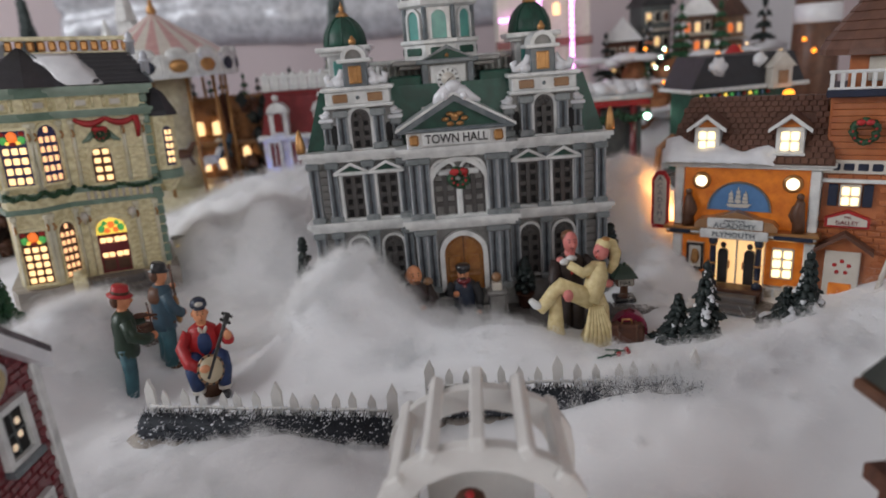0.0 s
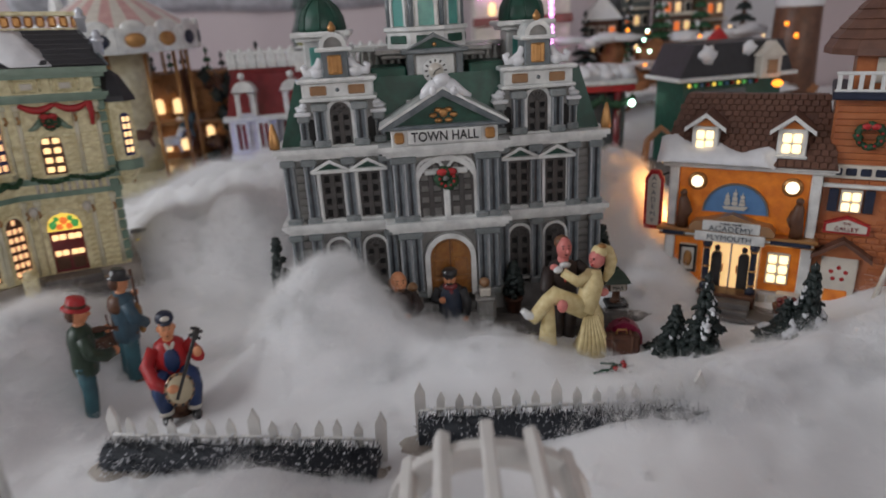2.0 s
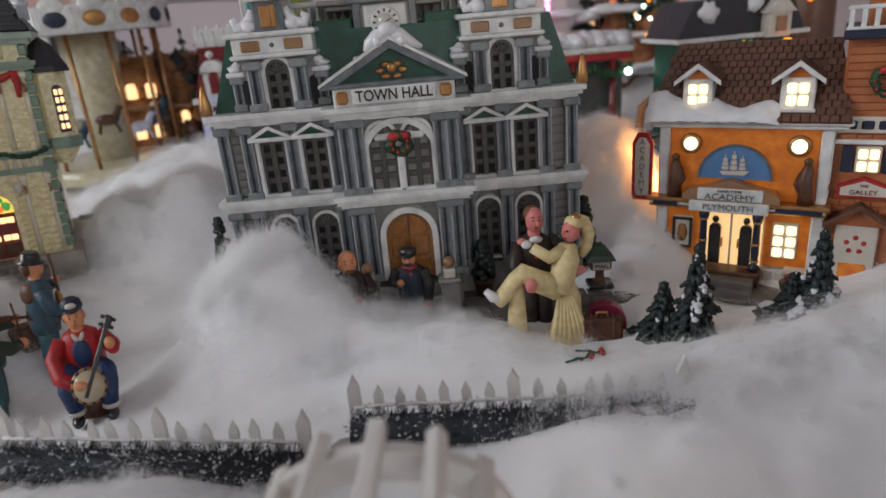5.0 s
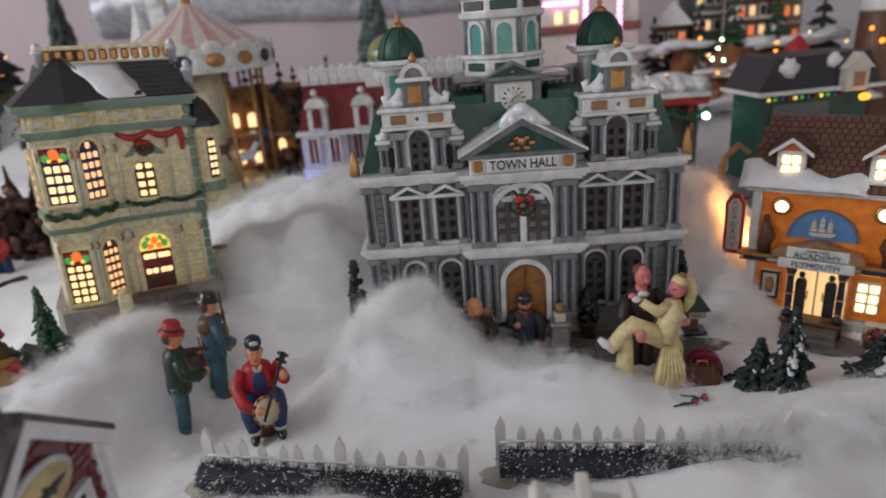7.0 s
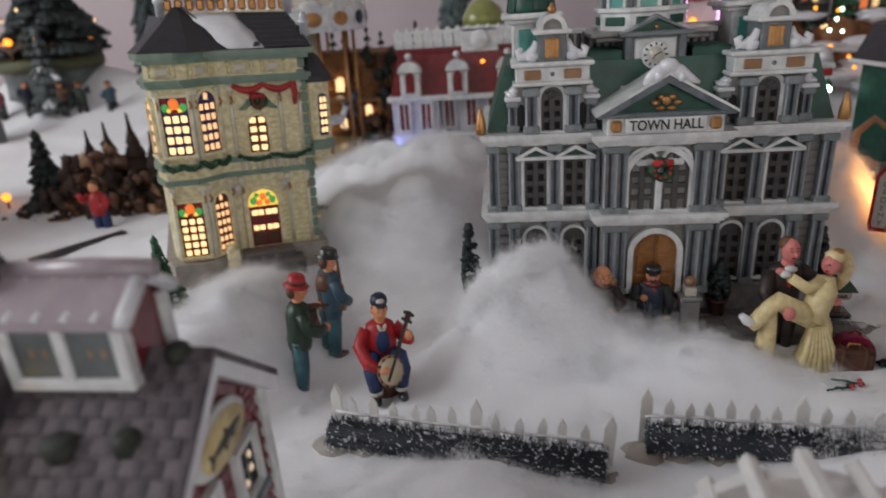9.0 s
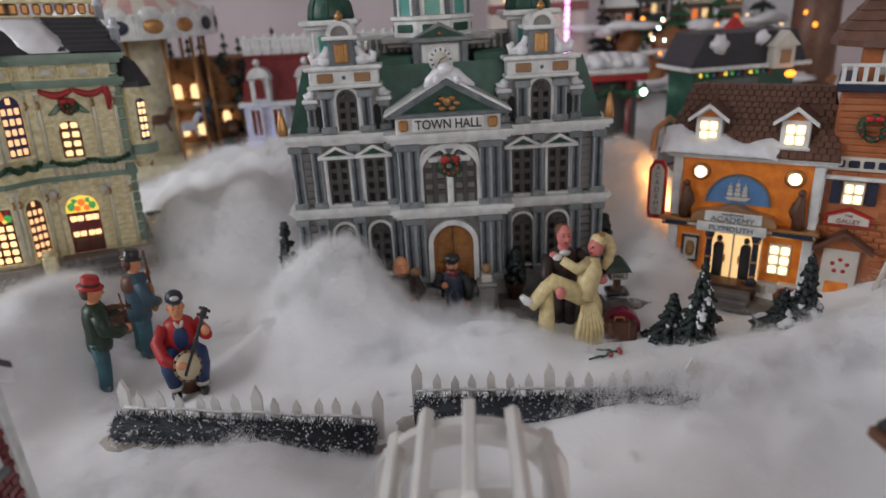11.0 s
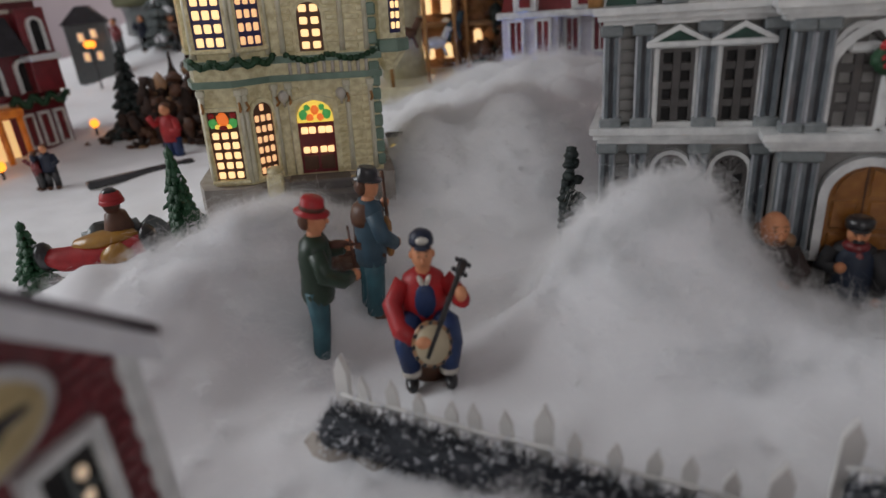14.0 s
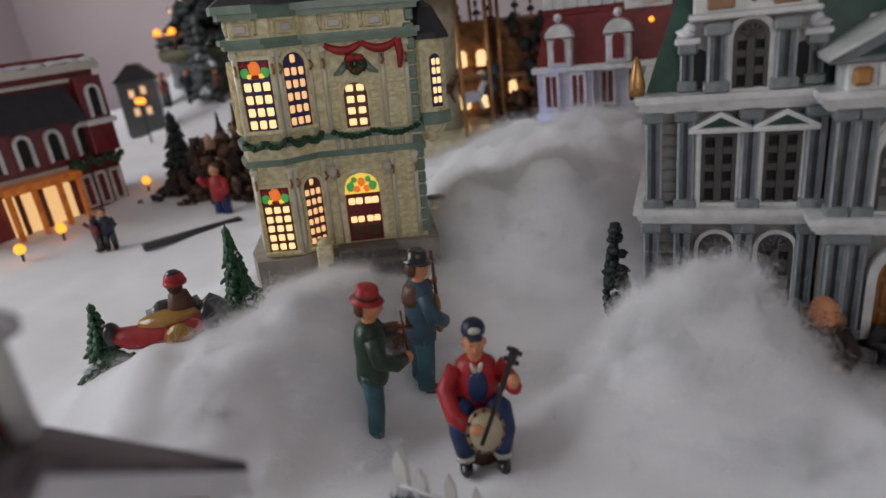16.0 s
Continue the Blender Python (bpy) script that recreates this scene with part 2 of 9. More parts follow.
FIBRE = bpy.data.materials.new("cotton_fibre")
FIBRE.use_nodes = True
_nt = FIBRE.node_tree
_p = _nt.nodes["Principled BSDF"]
_p.inputs["Base Color"].default_value, _p.inputs["Roughness"].default_value = (0.982, 0.985, 0.992, 1), 1.0
_p.inputs["Specular IOR Level"].default_value = 0.0
_tr = _nt.nodes.new("ShaderNodeBsdfTranslucent")
_tr.inputs["Color"].default_value = (0.982, 0.985, 0.992, 1)
_mx = _nt.nodes.new("ShaderNodeMixShader")
_mx.inputs[0].default_value = 0.5
_nt.links.new(_p.outputs[0], _mx.inputs[1])
_nt.links.new(_tr.outputs[0], _mx.inputs[2])
_nt.links.new(_mx.outputs[0], _nt.nodes["Material Output"].inputs["Surface"])

# ---- building kit ----


def arch(w, h, cx=0.0, z0=0.0, n=8):
    """Outline of a round-headed opening, from the lower left round to the lower right."""
    r = w / 2
    top = [(cx - r * math.cos(math.pi * k / n), z0 + h - r + r * math.sin(math.pi * k / n)) for k in range(n + 1)]
    return [(cx - r, z0), *top, (cx + r, z0)]


def rect(w, h, cx=0.0, z0=0.0):
    return [(cx - w / 2, z0), (cx - w / 2, z0 + h), (cx + w / 2, z0 + h), (cx + w / 2, z0)]


class Shape:
    """Collects solids into one mesh. slot: the material of what follows; m: the pose of what follows."""

    def __init__(self):
        self.v, self.f, self.s, self.sm = [], [], [], []
        self.slot, self.m = 0, Matrix()

    def use(self, slot=0, m=None):
        self.slot, self.m = slot, m or Matrix()
        return self

    def add(self, verts, faces, smooth=False):
        k = len(self.v)
        self.v += [self.m @ Vector(p) for p in verts]
        self.f += [tuple(k + i for i in q) for q in faces]
        self.s += [self.slot] * len(faces)
        self.sm += [smooth] * len(faces)
        return self

    def box(self, x0, x1, y0, y1, z0, z1, c=0.0):
        if c <= 0:
            vs = [(x, y, z) for x in (x0, x1) for y in (y0, y1) for z in (z0, z1)]
            return self.add(vs, [(0, 1, 3, 2), (4, 6, 7, 5), (0, 4, 5, 1), (2, 3, 7, 6), (0, 2, 6, 4), (1, 5, 7, 3)])
        c = min(c, (x1 - x0) * 0.45, (y1 - y0) * 0.45, (z1 - z0) * 0.45)
        vs, ix = [], {}
        for sx in (0, 1):
            for sy in (0, 1):
                for sz in (0, 1):
                    X, Y, Z = (x0, x1)[sx], (y0, y1)[sy], (z0, z1)[sz]
                    xi, yi, zi = X + (c, -c)[sx], Y + (c, -c)[sy], Z + (c, -c)[sz]
                    for a, p in enumerate(((X, yi, zi), (xi, Y, zi), (xi, yi, Z))):
                        ix[sx, sy, sz, a] = len(vs)
                        vs.append(p)
        fs = []
        for s in (0, 1):
            fs += [tuple(ix[s, a, b, 0] for a, b in ((0, 0), (1, 0), (1, 1), (0, 1)))]
            fs += [tuple(ix[a, s, b, 1] for a, b in ((0, 0), (1, 0), (1, 1), (0, 1)))]
            fs += [tuple(ix[a, b, s, 2] for a, b in ((0, 0), (1, 0), (1, 1), (0, 1)))]
            for t in (0, 1):
                fs += [(ix[0, s, t, 1], ix[1, s, t, 1], ix[1, s, t, 2], ix[0, s, t, 2])]
                fs += [(ix[s, 0, t, 0], ix[s, 1, t, 0], ix[s, 1, t, 2], ix[s, 0, t, 2])]
                fs += [(ix[s, t, 0, 0], ix[s, t, 1, 0], ix[s, t, 1, 1], ix[s, t, 0, 1])]
        fs += [tuple(ix[a, b, d, k] for k in range(3)) for a in (0, 1) for b in (0, 1) for d in (0, 1)]
        return self.add(vs, fs)

    def prism(self, pts, y0, y1):
        """An outline in x and z, drawn out along y."""
        n = len(pts)
        vs = [(x, y0, z) for x, z in pts] + [(x, y1, z) for x, z in pts]
        fs = [tuple(range(n)), tuple(range(2 * n - 1, n - 1, -1))]
        return self.add(vs, fs + [(i, i + n, (i + 1) % n + n, (i + 1) % n) for i in range(n)])

    def slab(self, pts, z0, z1, grow=0.0):
        """An outline in x and y, drawn up along z; grow widens the top about the outline's middle."""
        n = len(pts)
        mx, my = sum(p[0] for p in pts) / n, sum(p[1] for p in pts) / n
        top = [(mx + (x - mx) * (1 + grow), my + (y - my) * (1 + grow)) for x, y in pts]
        vs = [(x, y, z0) for x, y in pts] + [(x, y, z1) for x, y in top]
        fs = [tuple(range(n)), tuple(range(2 * n - 1, n - 1, -1))]
        return self.add(vs, fs + [(i, i + n, (i + 1) % n + n, (i + 1) % n) for i in range(n)])

    def ring(self, outer, inner, y0, y1):
        """A flat frame between two outlines of the same count in x and z, open where they start and end."""
        n = len(outer)
        vs = [(x, y, z) for y in (y0, y1) for pts in (outer, inner) for x, z in pts]
        a, b, c, d = 0, n, 2 * n, 3 * n
        fs = []
        for i in range(n - 1):
            j = i + 1
            fs += [(a + i, a + j, b + j, b + i), (c + i, d + i, d + j, c + j), (a + i, c + i, c + j, a + j), (b + i, b + j, d + j, d + i)]
        return self.add(vs, fs + [(a, b, d, c), (a + n - 1, c + n - 1, d + n - 1, b + n - 1)])

    def tube(self, pts, rads, n=8, cap=True, flat=1.0):
        """A round limb through points; flat squashes it across."""
        pts = [Vector(p) for p in pts]
        rads = rads if isinstance(rads, (list, tuple)) else [rads] * len(pts)
        vs, fs = [], []
        side = None
        for k, p in enumerate(pts):
            d = (pts[min(k + 1, len(pts) - 1)] - pts[max(k - 1, 0)]).normalized()
            ref = side or (Vector((1, 0, 0)) if abs(d.x) < 0.8 else Vector((0, 1, 0)))
            u = (ref - d * ref.dot(d)).normalized()
            w = d.cross(u)
            side = u
            vs += [p + rads[k] * (math.cos(2 * math.pi * i / n) * u + flat * math.sin(2 * math.pi * i / n) * w) for i in range(n)]
        for k in range(len(pts) - 1):
            fs += [(k * n + i, k * n + (i + 1) % n, (k + 1) * n + (i + 1) % n, (k + 1) * n + i) for i in range(n)]
        if cap:
            fs += [tuple(range(n)), tuple(range((len(pts) - 1) * n, len(pts) * n))]
        return self.add(vs, fs, True)

    def lathe(self, prof, n=16, c=(0, 0, 0), sx=1.0, sy=1.0, turn=0.0, smooth=True):
        """A profile of (radius, height) turned round a standing axis."""
        vs = [(c[0] + sx * r * math.cos(2 * math.pi * i / n + turn), c[1] + sy * r * math.sin(2 * math.pi * i / n + turn), c[2] + z) for r, z in prof for i in range(n)]
        fs = [(k * n + i, k * n + (i + 1) % n, (k + 1) * n + (i + 1) % n, (k + 1) * n + i) for k in range(len(prof) - 1) for i in range(n)]
        fs += [tuple(range(n)), tuple(range((len(prof) - 1) * n, len(prof) * n))]
        return self.add(vs, fs, smooth)

    def ball(self, c, r, n=10, m=7, wob=0.0, seed=0.0):
        r = r if isinstance(r, (list, tuple)) else (r, r, r)
        vs, fs = [], []
        for j in range(m + 1):
            a = math.pi * (j + 0.001) / (m + 0.002)
            for i in range(n):
                b = 2 * math.pi * i / n
                d = Vector((math.sin(a) * math.cos(b), math.sin(a) * math.sin(b), math.cos(a)))
                k = 1 + wob * noise.noise(d * 2.2 + Vector((seed, seed * 1.7, 0)))
                vs.append((c[0] + r[0] * d.x * k, c[1] + r[1] * d.y * k, c[2] + r[2] * d.z * k))
        fs = [(j * n + i, j * n + (i + 1) % n, (j + 1) * n + (i + 1) % n, (j + 1) * n + i) for j in range(m) for i in range(n)]
        return self.add(vs, fs, True)

    def mesh(self, name, *mats):
        me = bpy.data.meshes.new(name)
        me.from_pydata([tuple(p) for p in self.v], [], self.f)
        bm = bmesh.new()
        bm.from_mesh(me)
        bmesh.ops.recalc_face_normals(bm, faces=bm.faces)
        bm.to_mesh(me)
        bm.free()
        me.polygons.foreach_set("material_index", self.s)
        me.polygons.foreach_set("use_smooth", self.sm)
        for m in mats:
            me.materials.append(m)
        me.update()
        return me


def thing(name, m, label, category, group="", kind=""):
    ob = new(name)
    ob.empty_display_size = 0.01
    ob.matrix_world = m
    return tagged(ob, label, category, group, kind)


def put(name, me, parent, m=None, label=""):
    ob = new(name, me)
    ob.parent = parent
    if m is not None:
        ob.matrix_basis = m
    return tagged(ob, label) if label else ob


def part(name, shape, mats, parent, label="", m=None):
    mats = mats if isinstance(mats, (list, tuple)) else [mats]
    return put(name, shape.mesh(name, *mats), parent, m, label)


def solid(name, shape, mats, m, label, category, group="", kind=""):
    """A thing that is one mesh."""
    mats = mats if isinstance(mats, (list, tuple)) else [mats]
    ob = new(name, shape.mesh(name, *mats))
    ob.matrix_world = m
    return tagged(ob, label, category, group, kind)


def lettering(text, size, parent, m, material, name="lettering", depth=0.0002, wide=1.0, bold=0.0):
    data = bpy.data.curves.new(name, "FONT")
    data.offset = bold
    data.body, data.size, data.align_x, data.align_y, data.extrude = text, size, "CENTER", "CENTER", depth
    tmp = bpy.data.objects.new(name, data)
    me = bpy.data.meshes.new_from_object(tmp)
    bpy.data.objects.remove(tmp)
    me.materials.clear()
    me.materials.append(material)
    return put(name, me, parent, m @ Matrix.Diagonal((wide, 1, 1, 1)))


FRONT = pose(0, 0, 0, 90, 0, 0)  # stands lettering up, facing -y


def wreath_shape(r, t, n=34, seed=1):
    rnd = random.Random(seed)
    s = Shape()
    for i in range(n):
        a = 2 * math.pi * i / n
        q = r + rnd.uniform(-0.25, 0.25) * t
        s.use(0).ball((q * math.cos(a), -t * 0.5 + rnd.uniform(-0.2, 0.2) * t, q * math.sin(a)), t * rnd.uniform(0.5, 0.75), 6, 4, 0.5, i)
    for i in range(9):
        a = 2 * math.pi * i / 9 + 0.3
        s.use(1).ball((r * math.cos(a), -t * 1.05, r * math.sin(a)), t * 0.28, 6, 4)
    s.use(1).ball((-t * 0.7, -t * 0.9, r * 0.9), (t * 0.9, t * 0.4, t * 0.6), 8, 5).ball((t * 0.7, -t * 0.9, r * 0.9), (t * 0.9, t * 0.4, t * 0.6), 8, 5)
    return s


def panes(parent, xs, zs, w, h, y, material, name="pane", bulge=0.0006):
    """Lit panes, each a rounded cushion of its own."""
    me = Shape().box(-w / 2, w / 2, -bulge, bulge, -h / 2, h / 2, min(w, h) * 0.22).mesh(name, material)
    for z in zs:
        for x in xs:
            put(name, me, parent, pose(x, y, z))

# ---- setting: cotton ground on a table, room round it ----
# mounds of cotton: x, y, width x, width y, height, turn
MOUNDS = (
    (0.36, 0.52, 0.13, 0.07, 0.060, 0),     (-0.046, -0.066, 0.018, 0.012, 0.010, 0), (-0.058, -0.064, 0.024, 0.012, 0.004, 0), (-0.090, -0.050, 0.030, 0.026, 0.003, 0),
    (-0.005, -0.084, 0.045, 0.013, 0.0115, -8), (0.035, -0.078, 0.03, 0.012, 0.008, 0),
    (-0.195, 0.225, 0.085, 0.045, 0.050, 0), (-0.135, 0.165, 0.035, 0.045, 0.033, 0),
    (-0.258, -0.058, 0.026, 0.042, 0.040, 12), (-0.300, -0.125, 0.035, 0.035, 0.022, 0),
    (0.145, 0.085, 0.04, 0.05, 0.085, 0), (0.145, 0.01, 0.02, 0.03, 0.02, 0),
    (0.235, -0.145, 0.06, 0.028, 0.026, 4), (0.135, -0.150, 0.05, 0.025, 0.016, 0), (0.33, -0.12, 0.07, 0.07, 0.045, 0),
    (-0.115, -0.198, 0.035, 0.018, 0.014, 8), (0.075, -0.182, 0.05, 0.02, 0.010, 0), (0.104, -0.318, 0.024, 0.022, 0.012, 0), (0.118, -0.250, 0.022, 0.02, -0.010, 0),
    (-0.31, 0.10, 0.09, 0.06, 0.022, 0), (-0.29, 0.02, 0.05, 0.035, 0.004, 25),
    (0.105, -0.09, 0.05, 0.04, 0.002, 0), (0.128, -0.068, 0.016, 0.012, 0.005, 0), (-0.335, -0.088, 0.045, 0.035, 0.020, 0), (0.02, -0.03, 0.12, 0.05, 0.004, 0),
    (-0.85, 0.62, 0.32, 0.22, 0.050, 0), (-0.86, 0.69, 0.17, 0.07, 0.085, 0), (0.30, 0.22, 0.10, 0.05, 0.014, 0), (-0.10, 0.30, 0.25, 0.12, 0.02, 0), (0.35, 0.45, 0.25, 0.15, 0.04, 0),
    (-0.330, 0.008, 0.045, 0.026, 0.014, 25), (0.082, -0.078, 0.032, 0.020, -0.007, 0), (-0.012, -0.335, 0.022, 0.012, 0.010, 0), (0.187, -0.047, 0.045, 0.022, -0.011, -33), (-0.203, -0.090, 0.028, 0.035, -0.010, 0),
)


# pulled puffs with steep sides, the near one with a peak: x, y, width x, width y, height, turn
PUFFS = ((-0.0880, -0.0680, 0.0345, 0.0230, 0.034, 10), (-0.0720, -0.0690, 0.0140, 0.0125, 0.014, 0), (-0.0985, -0.0640, 0.0130, 0.0120, 0.010, 0), (-0.0880, -0.0790, 0.0120, 0.0090, 0.008, 0), (-0.0540, -0.0700, 0.0110, 0.0090, 0.006, 0), (-0.1130, -0.0720, 0.0090, 0.0090, 0.005, 0),
         (-0.195, 0.095, 0.052, 0.032, 0.034, -14), (-0.145, 0.105, 0.034, 0.034, 0.022, 0), (-0.222, 0.085, 0.022, 0.016, 0.007, 0), (-0.172, 0.080, 0.018, 0.015, 0.006, 0))


def swell(x, y):
    """Height of the cotton without its fine lumps; x and y may be arrays."""
    z = 0.0 * x
    for cx, cy, sx, sy, h, turn in PUFFS:
        dx, dy = x - cx, y - cy
        c, s = math.cos(radians(turn)), math.sin(radians(turn))
        q = ((dx * c + dy * s) / sx) ** 2 + ((dy * c - dx * s) / sy) ** 2
        z = z + h * np.exp(-0.5 * np.minimum(q, 20) ** 1.6)
    for cx, cy, sx, sy, h, turn in MOUNDS:
        dx, dy = x - cx, y - cy
        c, s = math.cos(radians(turn)), math.sin(radians(turn))
        u, w = (dx * c + dy * s) / sx, (dy * c - dx * s) / sy
        z = z + h * np.exp(-0.5 * np.minimum(u * u + w * w, 60))
    return z


def ground(x, y):
    z = float(swell(x, y))
    p = Vector((x, y, z))
    amp = 0.0016 + min(0.11 * max(z, 0), 0.0060)
    puff = (0.0010 + min(0.09 * max(z, 0), 0.0042)) * (abs(noise.noise(p * 24 + Vector((5, 2, 9)))) - 0.22) * 2.2
    return z + puff + amp * noise.noise(p * 30) + 0.40 * amp * noise.noise(p * 70 + Vector((3, 1, 7))) + 0.15 * amp * noise.noise(p * 160)


def lines(stops):
    out = []
    for a, b, step in stops:
        n = max(1, round((b - a) / step))
        out += [a + (b - a) * i / n for i in range(n)]
    return out + [stops[-1][1]]


XS = lines(((-1.75, -0.7, 0.03), (-0.7, -0.42, 0.010), (-0.42, 0.34, 0.0042), (0.34, 0.6, 0.010), (0.6, 1.75, 0.04)))
YS = lines(((-0.62, -0.36, 0.010), (-0.36, 0.16, 0.0042), (0.16, 0.5, 0.010), (0.5, 1.0, 0.025)))
verts = [(x, y, ground(x, y)) for y in YS for x in XS]
nx = len(XS)
faces = [(j * nx + i, j * nx + i + 1, (j + 1) * nx + i + 1, (j + 1) * nx + i) for j in range(len(YS) - 1) for i in range(nx - 1)]
me = bpy.data.meshes.new("ground")
me.from_pydata(verts, [], faces)
me.polygons.foreach_set("use_smooth", [True] * len(faces))
me.materials.append(COTTON)
tagged(new("ground", me), "white cotton wool snow spread in soft mounds over the table", "cotton snow", kind="structure")

room = Shape().box(-1.8, 1.8, -2.0, 1.08, -0.80, -0.75)
solid("floor", room, BOARD, Matrix(), "brown board floor of the room under the table", "floor", kind="structure")
solid("table", Shape().box(-1.76, 1.76, -0.64, 1.0, -0.06, -0.012, 0.004), BOARD, Matrix(), "broad wooden board that carries the cotton snow", "table", kind="structure")
solid("ceiling", Shape().box(-1.9, 1.9, -2.1, 1.14, 1.72, 1.78), CEIL, Matrix(), "plain pale ceiling", "ceiling", kind="structure")
solid("wall_north", Shape().box(-1.9, 1.9, 1.02, 1.12, -0.8, 1.72), WALL, Matrix(), "lavender grey painted wall behind the village", "wall", kind="structure")
solid("wall_east", Shape().box(1.8, 1.9, -2.0, -1.6, -0.8, 1.72).box(1.8, 1.9, -0.5, 1.02, -0.8, 1.72).box(1.8, 1.9, -1.6, -0.5, -0.8, 0.2).box(1.8, 1.9, -1.6, -0.5, 1.1, 1.72), WALL, Matrix(), "lavender grey painted wall with a window opening", "wall", kind="structure")
# the east, west and south walls each have a window opening, the east one made up for the fill
solid("wall_west", Shape().box(-1.9, -1.8, -2.0, -1.15, -0.8, 1.72).box(-1.9, -1.8, 0.15, 1.02, -0.8, 1.72).box(-1.9, -1.8, -1.15, 0.15, -0.8, 0.38).box(-1.9, -1.8, -1.15, 0.15, 1.34, 1.72), WALL, Matrix(), "lavender grey painted wall with a window opening", "wall", kind="structure")
solid("wall_south", Shape().box(-1.9, -0.10, -2.1, -2.0, -0.8, 1.72).box(1.3, 1.9, -2.1, -2.0, -0.8, 1.72).box(-0.10, 1.3, -2.1, -2.0, -0.8, 0.15).box(-0.10, 1.3, -2.1, -2.0, 1.1, 1.72), WALL, Matrix(), "lavender grey painted wall with a window opening", "wall", kind="structure")

# ---- town hall ----
TH_POSE = pose(-0.0009, -0.0203, -0.0010, 0, 0, 1.0)
hall = thing("town_hall", TH_POSE, "grey and white porcelain town hall with green roofs and clock tower", "model building", "village houses")
part("paving", Shape().box(-0.118, 0.133, -0.040, 0.05, -0.004, 0.0075, 0.0015), PAVE, hall, "grey paved base with rounded corners")
rnd = random.Random(4)
slab_mesh = Shape().box(-0.0070, 0.0070, -0.0063, 0.0063, 0.0, 0.0011, 0.0004).mesh("slab", PAVE)
for i in range(17):
    for j in range(3):
        x0 = -0.117 + i * 0.0147
        put("slab", slab_mesh, hall, pose(x0 + 0.0074, -0.0329 + j * 0.0131, 0.0070 + rnd.uniform(0, 0.0004)))
part("plinth", Shape().box(-0.104, 0.106, -0.003, 0.10, 0.002, 0.0262, 0.0012), STONE, hall, "grey stone plinth")
for xa, xb, ya, yb, zt in ((-0.028, 0.030, -0.018, -0.0032, 0.0225), (-0.022, 0.024, -0.025, -0.0182, 0.0165), (-0.024, 0.026, -0.031, -0.0252, 0.0115)):
    part("step", Shape().box(xa, xb, ya, yb, 0.0035, zt, 0.001), STONE, hall)

# storeys: walls as courses of large blocks
for z0, z1, w in ((0.0262, 0.0735, 0.0995), (0.0795, 0.1225, 0.098)):
    part("wall", Shape().box(-w, w + 0.002, 0.002, 0.095, z0, z1, 0.001), STONE, hall)
    part("entrance_bay", Shape().box(-0.0315, 0.0335, -0.011, 0.01, z0, z1, 0.001), STONE, hall)
quoin = Shape().box(-0.006, 0.006, -0.0014, 0.002, 0.0, 0.0052, 0.0007).mesh("block", STONE)
for s in (-1, 1):
    for k in range(8):
        put("block", quoin, hall, pose(0.001 + s * 0.0935, 0.0022, 0.0285 + k * 0.0055))
        put("block", quoin, hall, pose(0.001 + s * 0.0925, 0.0022, 0.0805 + k * 0.0051))


def band(z, h, out, x=0.1035, bay=0.0365, bay_y=-0.0165):
    for a, b, o in ((0.0, 0.30, 0.0), (0.30, 0.62, out * 0.55), (0.62, 1.0, out)):
        outline = [(-x - o, -0.0045 - o), (-bay - o, -0.0045 - o), (-bay - o, bay_y - o), (bay + o, bay_y - o), (bay + o, -0.0045 - o), (x + o, -0.0045 - o), (x + o, 0.1 + o), (-x - o, 0.1 + o)]
        part("cornice", Shape().slab([(u + 0.001, w) for u, w in outline], z + a * h, z + b * h), WHITE, hall, "white moulded cornice")


band(0.0725, 0.0075, 0.0035)
band(0.1215, 0.0075, 0.004, 0.102)


def pilaster(h, w=0.0075, d=0.005):
    s = Shape()
    s.use(1).box(-w * 0.62, w * 0.62, -d * 1.15, 0.002, 0.0, 0.0042, 0.0006)
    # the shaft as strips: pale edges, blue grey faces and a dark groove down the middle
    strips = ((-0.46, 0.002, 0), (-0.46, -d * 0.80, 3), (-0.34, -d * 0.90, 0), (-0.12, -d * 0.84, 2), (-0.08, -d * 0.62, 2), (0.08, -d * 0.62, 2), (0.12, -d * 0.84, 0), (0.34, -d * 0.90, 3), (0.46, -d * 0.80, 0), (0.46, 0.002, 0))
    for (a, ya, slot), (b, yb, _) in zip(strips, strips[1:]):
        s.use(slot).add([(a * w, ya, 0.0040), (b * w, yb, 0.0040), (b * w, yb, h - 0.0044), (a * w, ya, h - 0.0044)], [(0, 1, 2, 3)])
    s.use(1).box(-w * 0.62, w * 0.62, -d * 1.18, 0.002, h - 0.0046, h, 0.0008)
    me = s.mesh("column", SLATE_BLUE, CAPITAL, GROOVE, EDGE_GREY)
    bm = bmesh.new()
    bm.from_mesh(me)
    bmesh.ops.remove_doubles(bm, verts=bm.verts, dist=0.00002)
    bm.to_mesh(me)
    bm.free()
    return me


col_low, col_up = pilaster(0.0465), pilaster(0.0425)
COLS = (-0.0985, -0.0855, -0.0605, -0.0365, 0.0385, 0.0605, 0.0855, 0.1005)
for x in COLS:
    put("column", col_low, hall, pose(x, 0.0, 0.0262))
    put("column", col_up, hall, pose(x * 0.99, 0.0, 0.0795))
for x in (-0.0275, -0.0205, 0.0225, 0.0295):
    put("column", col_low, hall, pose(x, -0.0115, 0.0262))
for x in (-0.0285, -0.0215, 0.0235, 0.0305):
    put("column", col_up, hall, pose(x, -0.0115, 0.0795))


